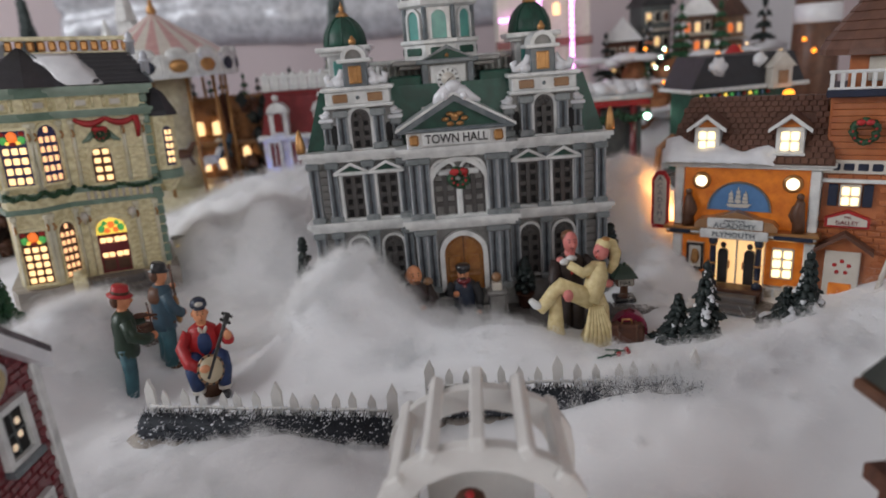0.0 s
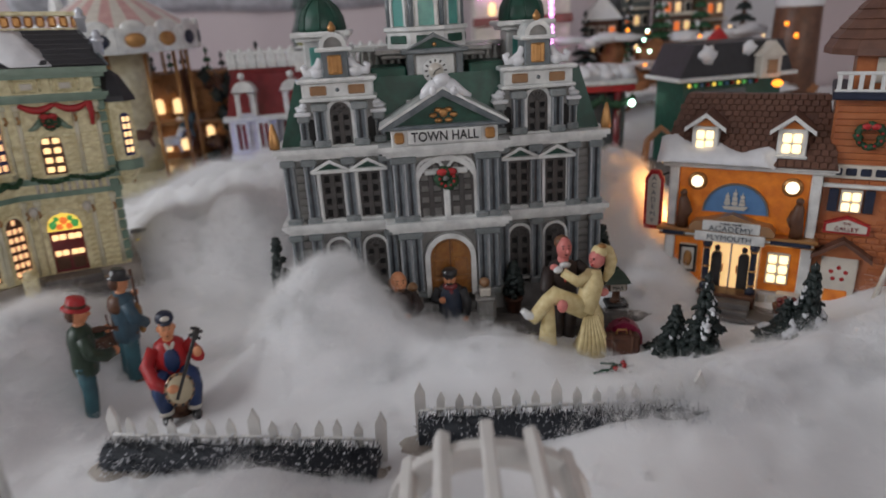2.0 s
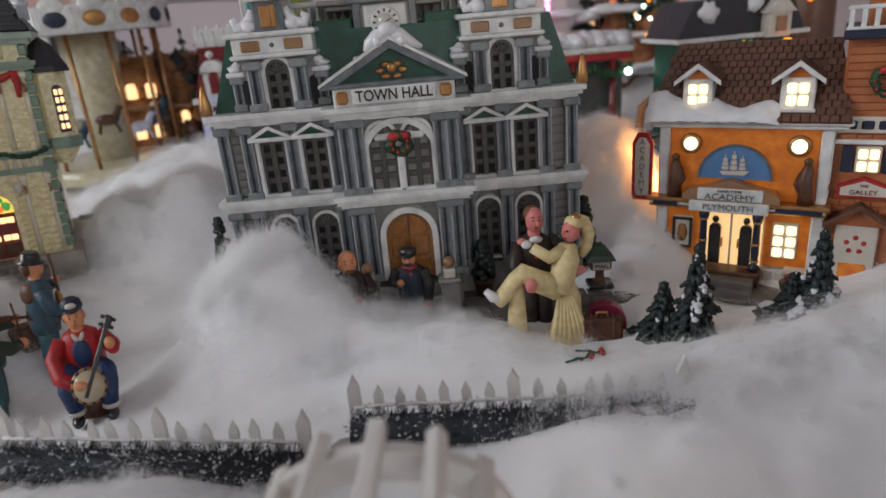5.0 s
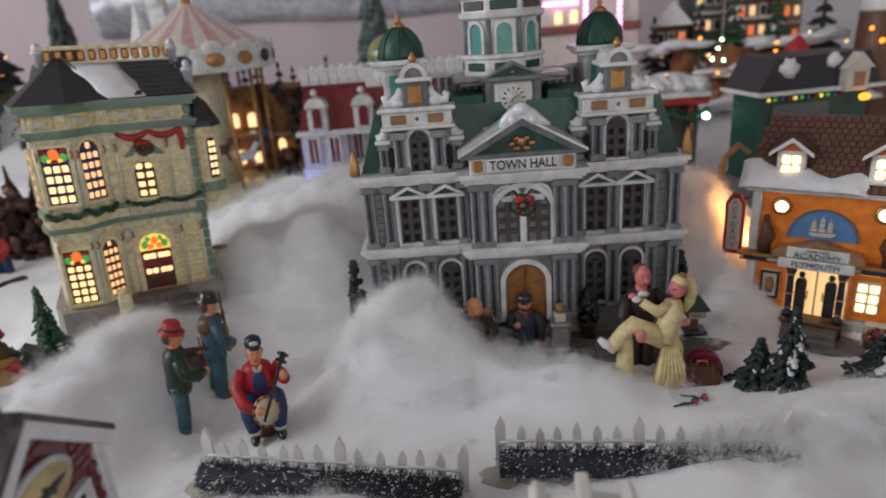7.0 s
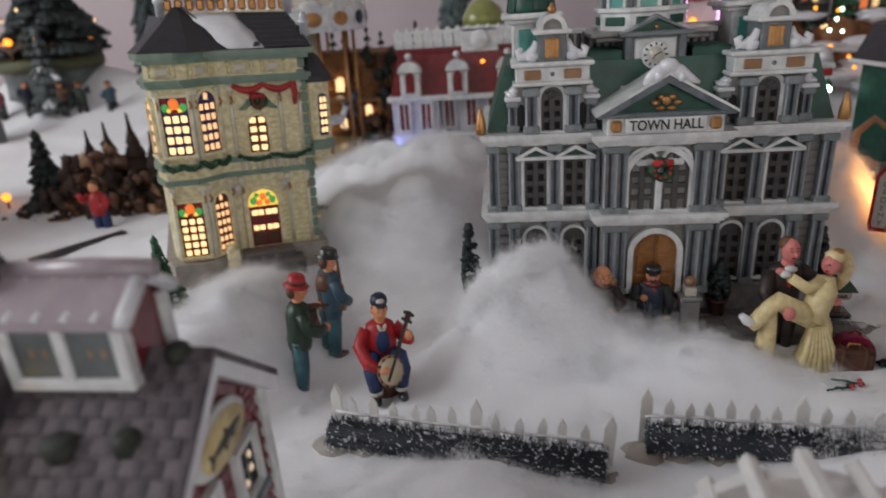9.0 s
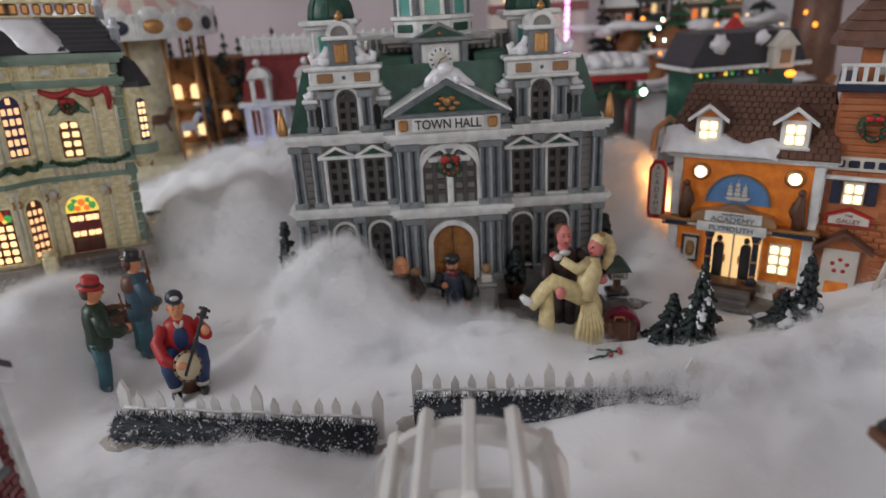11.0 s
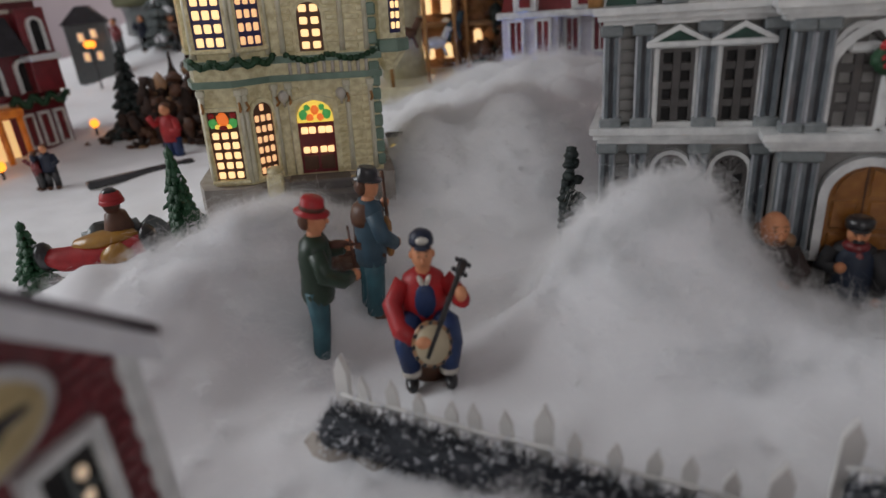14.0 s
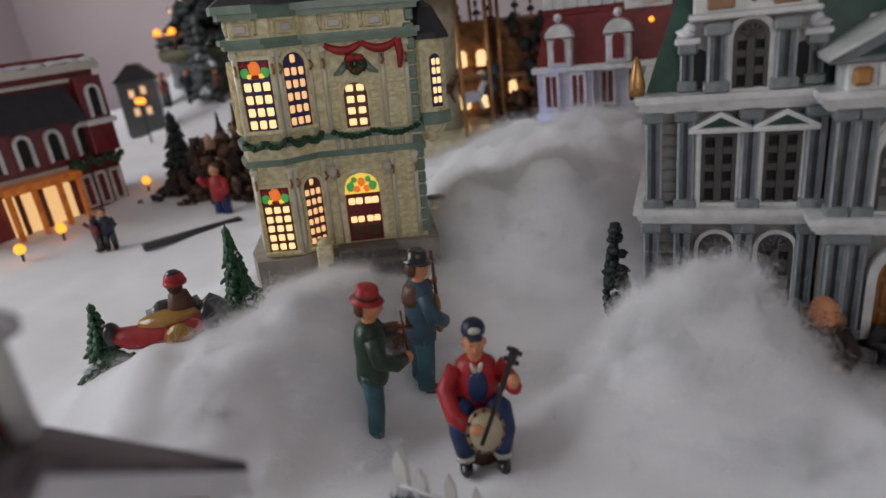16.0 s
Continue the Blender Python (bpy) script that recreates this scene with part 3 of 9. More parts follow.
def grille(w, h, nx, nz, arched=True, fan=False):
    """Frame, near-black sheet painted as the shade in the holes, and grid of a window, as three meshes."""
    out = arch(w + 0.0034, h + 0.002) if arched else rect(w + 0.003, h + 0.0015)
    inn = arch(w, h) if arched else rect(w, h)
    fr = Shape().ring(out, inn, -0.0022, 0.002).box(-w / 2 - 0.003, w / 2 + 0.003, -0.003, 0.002, -0.0018, 0.0, 0.0004)
    # a solid dark sheet, coloured as the shade within the openings
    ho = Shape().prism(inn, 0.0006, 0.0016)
    g = Shape()
    b = 0.00165
    for i in range(1, nx):
        x = -w / 2 + w * i / nx
        top = h - w / 2 + math.sqrt(max(0, (w / 2) ** 2 - x * x)) if arched and not fan else (h - w / 2 if fan else h)
        g.box(x - b, x + b, -0.0014, 0.0008, 0, top, 0.0003)
    for j in range(1, nz + 1):
        z = (h - (w / 2 if arched else 0)) * j / nz
        g.box(-w / 2, w / 2, -0.0011, 0.0008, z - b, z + b, 0.0003)
    g.ring(arch(w, h) if arched else rect(w, h), arch(w - 0.0032, h - 0.0016) if arched else rect(w - 0.0032, h - 0.0016), -0.0017, 0.0008)
    if fan:
        for k in range(1, 6):
            a = math.pi * k / 6
            r = w / 2
            g.tube([(0, -0.0004, h - r), (r * 0.97 * math.cos(a), -0.0004, h - r + r * 0.97 * math.sin(a))], b * 0.8, 5)
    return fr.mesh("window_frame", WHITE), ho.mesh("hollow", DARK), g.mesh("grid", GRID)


def window(meshes, parent, m):
    fr = put("window", meshes[0], parent, m)
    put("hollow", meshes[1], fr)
    tagged(put("grid", meshes[2], fr), kind="stuff")


low_w, up_w, bay_w, dorm_w = grille(0.0140, 0.037, 2, 4, True, True), grille(0.0138, 0.0300, 2, 4, False), grille(0.0152, 0.0365, 2, 4), grille(0.0130, 0.026, 2, 3, True, True)
for x in (-0.0715, -0.0475, 0.0495, 0.0735):
    window(low_w, hall, pose(x, 0.0005, 0.030))
    window(up_w, hall, pose(x, 0.0005, 0.0815))
    part("window_jamb", Shape().box(x - 0.0094, x - 0.0072, -0.0036, 0.001, 0.0800, 0.1130, 0.0005), WHITE, hall)
    ped = Shape()
    ped.use(0).box(-0.0122, 0.0122, -0.0062, 0.001, 0.0, 0.0022, 0.0004)
    ped.ring([(-0.0122, 0.0022), (0, 0.0088), (0.0122, 0.0022)], [(-0.0085, 0.0022), (0, 0.0066), (0.0085, 0.0022)], -0.0062, 0.001)
    ped.use(1).prism([(-0.009, 0.002), (0, 0.007), (0.009, 0.002)], -0.0035, 0.001)
    part("window_pediment", ped, [WHITE, ROOF_GREEN], hall, "white pediment with a green field", pose(x, 0, 0.1125))
for x in (-0.0088, 0.0106):
    window(bay_w, hall, pose(x, -0.0115, 0.0815))
part("arch_surround", Shape().ring(arch(0.046, 0.0405, 0.001, 0.0805, 14), arch(0.0372, 0.0372, 0.001, 0.0805, 14), -0.0145, -0.010), WHITE, hall, "white arched surround of the middle windows")
part("mullion", Shape().box(-0.0008, 0.0028, -0.0145, -0.010, 0.0800, 0.109, 0.0005).box(-0.013, 0.015, -0.0138, -0.010, 0.1085, 0.1125, 0.001), WHITE, hall)
tagged(part("wreath", wreath_shape(0.0046, 0.0040, 34, 3), [LEAF, RED], hall, "dark green wreath with red bow and berries", pose(0.001, -0.0165, 0.1075)), kind="stuff")

# the door: two oak leaves with raised panels under an arch
door = part("door", Shape().prism(arch(0.0268, 0.0405, 0, 0, 14), 0.0, 0.002), OAK, hall, "carved oak double door", pose(0.001, -0.0128, 0.0262))
part("door_surround", Shape().ring(arch(0.0335, 0.0440, 0.001, 0.0262, 14), arch(0.0268, 0.0405, 0.001, 0.0262, 14), -0.0160, -0.010), WHITE, hall, "white arched door surround")
for s in (-1, 1):
    part("panel", Shape().box(s * 0.0065 - 0.0045, s * 0.0065 + 0.0045, -0.0011, 0.0005, 0.003, 0.0115, 0.0007).box(s * 0.0065 - 0.0045, s * 0.0065 + 0.0045, -0.0011, 0.0005, 0.0135, 0.0255, 0.0007).prism([(s * 0.0016, 0.0275), (s * 0.0016, 0.0385), (s * 0.0055, 0.037), (s * 0.0090, 0.0335), (s * 0.0108, 0.0275)], -0.001, 0.0005), OAK, door)
    part("knob", Shape().ball((s * 0.0018, -0.0013, 0.0185), 0.0008, 8, 5), GOLD, door)
part("leaf_gap", Shape().box(-0.0003, 0.0003, -0.0003, 0.0005, 0, 0.040), BROWN, door)

# name board and main pediment
part("name_board", Shape().box(-0.0315, 0.0335, -0.0195, 0.0, 0.1285, 0.1398, 0.0008).box(-0.0215, 0.0235, -0.0215, -0.018, 0.1300, 0.1385, 0.0006), WHITE, hall, "white name board with black letters")
for x in (-0.0265, 0.0285):
    part("gold_block", Shape().box(x - 0.0030, x + 0.0030, -0.0222, -0.018, 0.1308, 0.1376, 0.0012), GOLD, hall)
lettering("TOWN HALL", 0.0080, hall, pose(0.001, -0.0217, 0.1342) @ FRONT, BLACK, wide=0.86, bold=0.00014)
part("pediment", Shape().ring([(-0.0375, 0.1398), (0.001, 0.1620), (0.0395, 0.1398)], [(-0.0285, 0.1412), (0.001, 0.1575), (0.0305, 0.1412)], -0.0215, 0.0).box(-0.0375, 0.0395, -0.0215, 0.0, 0.1388, 0.1412, 0.0006), SLATE_BLUE, hall, "blue grey pediment frame")
part("pediment_field", Shape().prism([(-0.030, 0.1408), (0.001, 0.1580), (0.032, 0.1408)], -0.0175, 0.0), ROOF_GREEN, hall, "green pediment field")
orn = Shape().ball((0.001, -0.0185, 0.1475), (0.0026, 0.0016, 0.0028))
for a in range(6):
    orn.ball((0.001 + 0.0062 * math.cos(a * 1.047), -0.018, 0.1462 + 0.0036 * math.sin(a * 1.047)), (0.0026, 0.0012, 0.0016), 8, 5)
tagged(part("ornament", orn, GOLD, hall, "gold scroll ornament"), kind="stuff")
for s in (-1, 1):
    part("pediment_roof", Shape().add([(0.001, -0.022, 0.1635), (0.001, 0.03, 0.1635), (0.001 + s * 0.0392, 0.03, 0.1415), (0.001 + s * 0.0392, -0.022, 0.1415), (0.001, -0.022, 0.1618), (0.001, 0.03, 0.1618), (0.001 + s * 0.0392, 0.03, 0.1398), (0.001 + s * 0.0392, -0.022, 0.1398)], [(0, 1, 2, 3), (4, 5, 6, 7), (0, 3, 7, 4), (1, 2, 6, 5), (3, 2, 6, 7), (0, 1, 5, 4)]), WHITE, hall)
snow = Shape()
for q in (-1, 1):
    snow.tube([(0.001, -0.0175, 0.1652), (0.001 + q * 0.0060, -0.0185, 0.1630), (0.001 + q * 0.0105, -0.0188, 0.1596), (0.001 + q * (0.0150 + 0.002 * q), -0.0186, 0.1566)], [0.0040, 0.0040, 0.0031, 0.0010], 12)
snow.ball((0.001, -0.0180, 0.1664), (0.0056, 0.0056, 0.0040), 14, 9, 0.10, 2).ball((-0.0048, -0.0205, 0.1612), (0.0026, 0.0030, 0.0034), 12, 8, 0.12, 4).ball((0.0075, -0.0205, 0.1606), (0.0026, 0.0030, 0.0030), 12, 8, 0.12, 6)
tagged(part("snow_cap", snow, SNOWP, hall, "painted snow on the pediment"), kind="stuff")

# roofs
part("mansard_roof", Shape().slab([(-0.101, 0.004), (0.103, 0.004), (0.103, 0.095), (-0.101, 0.095)], 0.129, 0.168, -0.12), ROOF_GREEN, hall, "dark green mansard roof")
for x in (-0.030, 0.032):
    part("roof_tower", Shape().box(x - 0.011, x + 0.011, 0.010, 0.04, 0.129, 0.1735, 0.001), ROOF_GREEN, hall)
bal = Shape().box(-0.060, 0.062, 0.052, 0.056, 0.168, 0.1705, 0.0005).box(-0.060, 0.062, 0.0515, 0.0565, 0.1815, 0.1845, 0.0006)
part("balustrade", bal, WHITE, hall, "white balustrade on the roof")
balu = Shape().lathe([(0.0009, 0), (0.0016, 0.003), (0.0008, 0.007), (0.0013, 0.011)], 8).mesh("baluster", WHITE)
for i in range(24):
    put("baluster", balu, hall, pose(-0.058 + i * 0.0051, 0.054, 0.1705))
part("roof_block", Shape().box(-0.05, 0.052, 0.058, 0.09, 0.166, 0.181, 0.001), STONE, hall)

# gabled dormers, one to each side
for cx in (-0.0615, 0.0615):
    dm = part("dormer", Shape().box(-0.0225, 0.0225, 0.0, 0.045, 0.129, 0.158, 0.001), STONE, hall, "grey dormer with columns and a scrolled gable", pose(cx, 0.0, 0))
    window(dorm_w, hall, pose(cx, -0.0008, 0.1300))
    small = pilaster(0.0265, 0.0080, 0.0055)
    for x in (-0.0122, 0.0122):
        put("column", small, dm, pose(x, -0.001, 0.1292))
    tiny = pilaster(0.0195, 0.0062, 0.0045)
    for x in (-0.0232, 0.0232):
        put("column", tiny, dm, pose(x, 0.004, 0.1292))
        part("snow_pad", Shape().ball((x, 0.004, 0.1520), (0.0050, 0.0060, 0.0022), 10, 6, 0.35, x * 900).ball((x * 0.95, 0.003, 0.1542), (0.0032, 0.004, 0.0022), 9, 6, 0.4, x * 500).box(x - 0.0050, x + 0.0050, -0.002, 0.01, 0.1480, 0.1505, 0.0006), SNOWP, dm)
        # narrow arched side window as a near-black sheet
        part("side_window", Shape().prism(arch(0.0045, 0.016, x * 0.80, 0.1300, 6), -0.0002, 0.001), DARK, dm)
    part("arch_head", Shape().ring(arch(0.0205, 0.0285, 0, 0.1292, 10), arch(0.0165, 0.0268, 0, 0.1292, 10), -0.0035, 0.001), WHITE, dm)
    part("attic_block", Shape().box(-0.0232, 0.0232, -0.0070, 0.03, 0.1570, 0.1592, 0.0006).box(-0.0215, 0.0215, -0.0055, 0.03, 0.1590, 0.1680, 0.0008).box(-0.0240, 0.0240, -0.0078, 0.03, 0.1678, 0.1705, 0.0008), WHITE, dm, "white attic block with two tan panels")
    for x in (-0.0115, 0.0115):
        part("tan_panel", Shape().box(x - 0.0050, x + 0.0050, -0.0064, -0.005, 0.1606, 0.1662, 0.0012), TAN, dm)
    part("boss", Shape().ball((0, -0.0056, 0.1635), 0.0013, 8, 5), SLATE_BLUE, dm)
    part("gable_block", Shape().box(-0.0080, 0.0080, -0.0035, 0.02, 0.1700, 0.1860, 0.0008), SLATE_BLUE, dm)
    part("gable_panel", Shape().box(-0.0042, 0.0042, -0.0046, -0.003, 0.1722, 0.1835, 0.0006).box(-0.0018, 0.0018, -0.0050, -0.003, 0.1730, 0.1828, 0.0005), GOLD, dm)
    part("gable_cap", Shape().box(-0.0110, 0.0110, -0.0062, 0.02, 0.1855, 0.1880, 0.0007).ring(arch(0.0165, 0.0085, 0, 0.188, 10), arch(0.0110, 0.0058, 0, 0.188, 10), -0.0055, 0.02).use(1).prism(arch(0.0112, 0.0060, 0, 0.188, 10), -0.0030, 0.018), [WHITE, STONE], dm, "round-headed white gable cap")
    part("finial", Shape().lathe([(0.0010, 0), (0.0024, 0.0012), (0.0026, 0.0030), (0.0013, 0.0048), (0.0005, 0.0062)], 10, (0, 0.0, 0.1962)), GOLD, dm)
    for s in (-1, 1):
        part("scroll", Shape().tube([(s * 0.0085, 0.0, 0.1815), (s * 0.0105, 0.0, 0.1770), (s * 0.0145, 0.0, 0.1738), (s * 0.0185, 0.0, 0.1735), (s * 0.0195, 0.0, 0.1765), (s * 0.0170, 0.0, 0.1780)], [0.0022, 0.0026, 0.0028, 0.0027, 0.0022, 0.0014], 8).ball((s * 0.0115, 0, 0.1735), (0.005, 0.004, 0.0035), 9, 6), SNOWP, dm)

# corner turrets with green domes
for cx in (-0.0715, 0.0610):
    tur = part("turret", Shape().box(-0.0125, 0.0125, -0.0125, 0.0125, 0.150, 0.1915, 0.001), WHITE, hall, "white square turret with a green dome", pose(cx, 0.045, 0))
    part("turret_panel", Shape().box(-0.0085, 0.0085, -0.0135, -0.012, 0.166, 0.187, 0.0008).box(0.012, 0.0135, -0.0085, 0.0085, 0.166, 0.187, 0.0008), TEAL, tur)
    part("turret_cornice", Shape().box(-0.0165, 0.0165, -0.0165, 0.0165, 0.1905, 0.1932, 0.0007).box(-0.0190, 0.0190, -0.0190, 0.0190, 0.1930, 0.1965, 0.0008), WHITE, tur)
    part("dome", Shape().lathe([(0.0148, 0), (0.0150, 0.003), (0.0138, 0.009), (0.0110, 0.0145), (0.0066, 0.0185), (0.0030, 0.0205)], 18, (0, 0, 0.1960)), ROOF_GREEN, tur, "ribbed green dome")
    for k in range(8):
        a = math.pi * k / 4
        part("rib", Shape().tube([(r * math.cos(a), r * math.sin(a), 0.1960 + z) for r, z in ((0.0152, 0.001), (0.0141, 0.009), (0.0112, 0.0146), (0.0068, 0.0188), (0.003, 0.0208))], 0.0006, 5), ROOF_GREEN, tur)
    part("finial", Shape().lathe([(0.0042, 0), (0.0048, 0.0015), (0.0026, 0.0032), (0.0012, 0.0042), (0.0020, 0.0058), (0.0008, 0.0085), (0.0003, 0.0105)], 10, (0, 0, 0.2160)), [GOLD], tur)

# clock tower and lantern
tower = part("clock_tower", Shape().box(-0.0175, 0.0165, 0.012, 0.060, 0.129, 0.1815, 0.001), STONE, hall, "grey clock tower with pediment")
for x in (-0.0160, 0.0150):
    part("tower_pilaster", Shape().box(x - 0.0022, x + 0.0022, 0.0095, 0.02, 0.150, 0.1815, 0.0006), SLATE_BLUE, tower)
part("clock_panel", Shape().box(-0.0125, 0.0115, 0.0100, 0.02, 0.1515, 0.1795, 0.0008).box(-0.0205, 0.0195, 0.0060, 0.03, 0.150, 0.1532, 0.0007), WHITE, tower)
clock = part("clock", Shape().use(0, pose(-0.0005, 0.0098, 0.1700, 90, 0, 0)).lathe([(0.0082, 0), (0.0082, 0.0012), (0.0070, 0.0014)], 28), WHITE, tower, "white clock face with black numerals")
part("clock_face", Shape().use(0, pose(-0.0005, 0.0098, 0.1700, 90, 0, 0)).lathe([(0.0046, 0), (0.0046, 0.0018)], 24), PALE, clock)
for k in range(12):
    a = math.pi * k / 6
    part("numeral", Shape().use(0, pose(-0.0005, 0.0084, 0.1700, 0, math.degrees(a), 0)).box(-0.0005, 0.0005, -0.0004, 0.0004, 0.0052, 0.0070), BLACK, clock)
part("clock_hand", Shape().use(0, pose(-0.0005, 0.0078, 0.1700, 0, 65, 0)).box(-0.0003, 0.0003, -0.0002, 0.0002, 0, 0.0036).use(0, pose(-0.0005, 0.0078, 0.1700, 0, 215, 0)).box(-0.0003, 0.0003, -0.0002, 0.0002, 0, 0.0030), BLACK, clock)
part("tower_gable", Shape().ring([(-0.0215, 0.1815), (-0.0005, 0.1925), (0.0205, 0.1815)], [(-0.0165, 0.1832), (-0.0005, 0.1900), (0.0155, 0.1832)], 0.0070, 0.02).box(-0.0215, 0.0205, 0.0070, 0.02, 0.1805, 0.1835, 0.0006).use(1).prism([(-0.017, 0.1828), (-0.0005, 0.1903), (0.016, 0.1828)], 0.0095, 0.02), [SLATE_BLUE, ROOF_GREEN], tower, "small gable over the clock")
part("tower_boss", Shape().ball((-0.0005, 0.0088, 0.1856), 0.0014, 8, 5), GOLD, tower)
part("tower_cornice", Shape().box(-0.034, 0.032, 0.018, 0.066, 0.1775, 0.1805, 0.0007).box(-0.038, 0.036, 0.015, 0.068, 0.1803, 0.1835, 0.0008), STONE, tower)
lan = part("lantern", Shape().lathe([(0.0275, 0.1835), (0.0275, 0.1930), (0.0250, 0.1935), (0.0250, 0.2185)], 8, (-0.004, 0.043, 0), turn=math.pi / 8, smooth=False), WHITE, hall, "eight-sided lantern with teal windows")
part("lantern_cornice", Shape().lathe([(0.0270, 0.1928), (0.0295, 0.1940), (0.0295, 0.1962), (0.0262, 0.1965)], 8, (-0.004, 0.043, 0), turn=math.pi / 8, smooth=False), WHITE, lan)
part("lantern_cornice", Shape().lathe([(0.0262, 0.2170), (0.0292, 0.2185), (0.0298, 0.2215), (0.0275, 0.2220), (0.0275, 0.2290), (0.0310, 0.2305), (0.0318, 0.2345), (0.0270, 0.2350)], 8, (-0.004, 0.043, 0), turn=math.pi / 8, smooth=False), WHITE, lan)
part("lantern_roof", Shape().lathe([(0.0272, 0.2345), (0.0262, 0.240), (0.0225, 0.247), (0.015, 0.2525), (0.006, 0.255)], 16, (-0.004, 0.043, 0)), ROOF_GREEN, lan, "green lantern dome")
for k in range(8):
    a = math.pi * k / 4
    f = pose(-0.004, 0.043, 0, 0, 0, math.degrees(a)) @ Matrix.Translation((0, -0.0231, 0))
    part("lantern_window", Shape().use(0, f).ring(arch(0.0135, 0.0205, 0, 0.1965, 8), arch(0.0100, 0.0185, 0, 0.1965, 8), -0.0022, 0.001).use(1, f).prism(arch(0.0102, 0.0186, 0, 0.1968, 8), -0.0010, 0.0008), [WHITE, TEAL if k in (0, 1, 7, 4) else SLATE_BLUE], lan)
    part("lantern_panel", Shape().use(0, f).box(-0.0070, 0.0070, -0.0032, -0.0005, 0.1862, 0.1912, 0.0006), ROOF_GREEN, lan)
    part("frieze_panel", Shape().use(0, f).box(-0.0085, 0.0085, -0.0032, -0.0005, 0.2228, 0.2282, 0.0006), GRID if k % 2 else ROOF_GREEN, lan)
    part("lantern_column", Shape().use(0, pose(-0.004, 0.043, 0, 0, 0, math.degrees(a) + 22.5) @ Matrix.Translation((0, -0.0252, 0))).tube([(0, 0, 0.1965), (0, 0, 0.2175)], 0.0018, 8), SLATE_BLUE, lan)
for x in (-0.1045, 0.1065):
    part("corner_finial", Shape().lathe([(0.0032, 0), (0.0034, 0.004), (0.0024, 0.010), (0.0010, 0.0150), (0.0002, 0.0160)], 10, (x, 0.0, 0.129)), GOLD, hall, "gold corner finial")

# ---- opera house: cream and sage, with lit windows ----
opera = thing("opera_house", pose(-0.2763, 0.0290, -0.0077, 0, 2.5, 27) @ Matrix.Scale(1.04, 4), "cream and sage green porcelain house with many lit windows", "model building", "village houses")
BAY = [(-0.066, 0.006), (-0.0605, -0.0110), (-0.0398, -0.0125), (-0.0215, 0.0)]
PLAN = [*BAY, (0.036, 0.0), (0.036, 0.085), (-0.066, 0.085)]


def grown(pts, o):
    mx, my = -0.015, 0.04
    return [(x + math.copysign(o, x - mx), y + math.copysign(o, y - my)) for x, y in pts]


part("base", Shape().slab(grown(PLAN, 0.006), 0.004, 0.0435), RESIN, opera, "grey stone base with steps")
# walls glow slightly through their glaze, in place of light from the windows
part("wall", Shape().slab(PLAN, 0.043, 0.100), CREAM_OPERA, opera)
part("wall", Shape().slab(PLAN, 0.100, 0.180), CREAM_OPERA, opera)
for z0, z1, o, mt in ((0.0985, 0.1020, 0.0028, SAGE), (0.1020, 0.1085, 0.0012, CREAM_OPERA), (0.1085, 0.1122, 0.0030, SAGE), (0.1615, 0.1640, 0.0030, SAGE), (0.1640, 0.1668, 0.0045, SAGE), (0.1765, 0.1795, 0.0038, SAGE), (0.1795, 0.1835, 0.0062, SAGE)):
    part("band", Shape().slab(grown(PLAN, o), z0, z1), mt, opera, "moulded band round the house")
brick_o = Shape().box(-0.0042, 0.0042, -0.0007, 0.001, -0.0014, 0.0014, 0.0005).mesh("brick", CREAM_OPERA)
rnd = random.Random(11)
for k in range(20):
    z = 0.0465 + k * 0.0039 if k < 13 else 0.1155 + (k - 13) * 0.0039
    for x in (-0.0125, 0.0135, 0.0235, 0.0305):
        if rnd.random() < 0.78 and not (x < 0 and z < 0.09):
            put("brick", brick_o, opera, pose(x + rnd.uniform(-0.001, 0.001), -0.0004, z))
for k in range(17):
    z = 0.0465 + k * 0.0077
    w = 0.0048 if k % 2 else 0.0034
    part("quoin", Shape().box(0.036 - w, 0.0375, -0.0018, 0.004, z, z + 0.0068, 0.0009), SAGE, opera)
F1 = pose(-0.05015, -0.01175, 0, 0, 0, math.degrees(math.atan2(-0.0015, 0.0207)))
F2 = pose(-0.03065, -0.00625, 0, 0, 0, math.degrees(math.atan2(0.0125, 0.0183)))
F0 = pose(0, 0, 0)
FS = pose(-0.066 + 0.0022, -0.002, 0, 0, 0, -72)


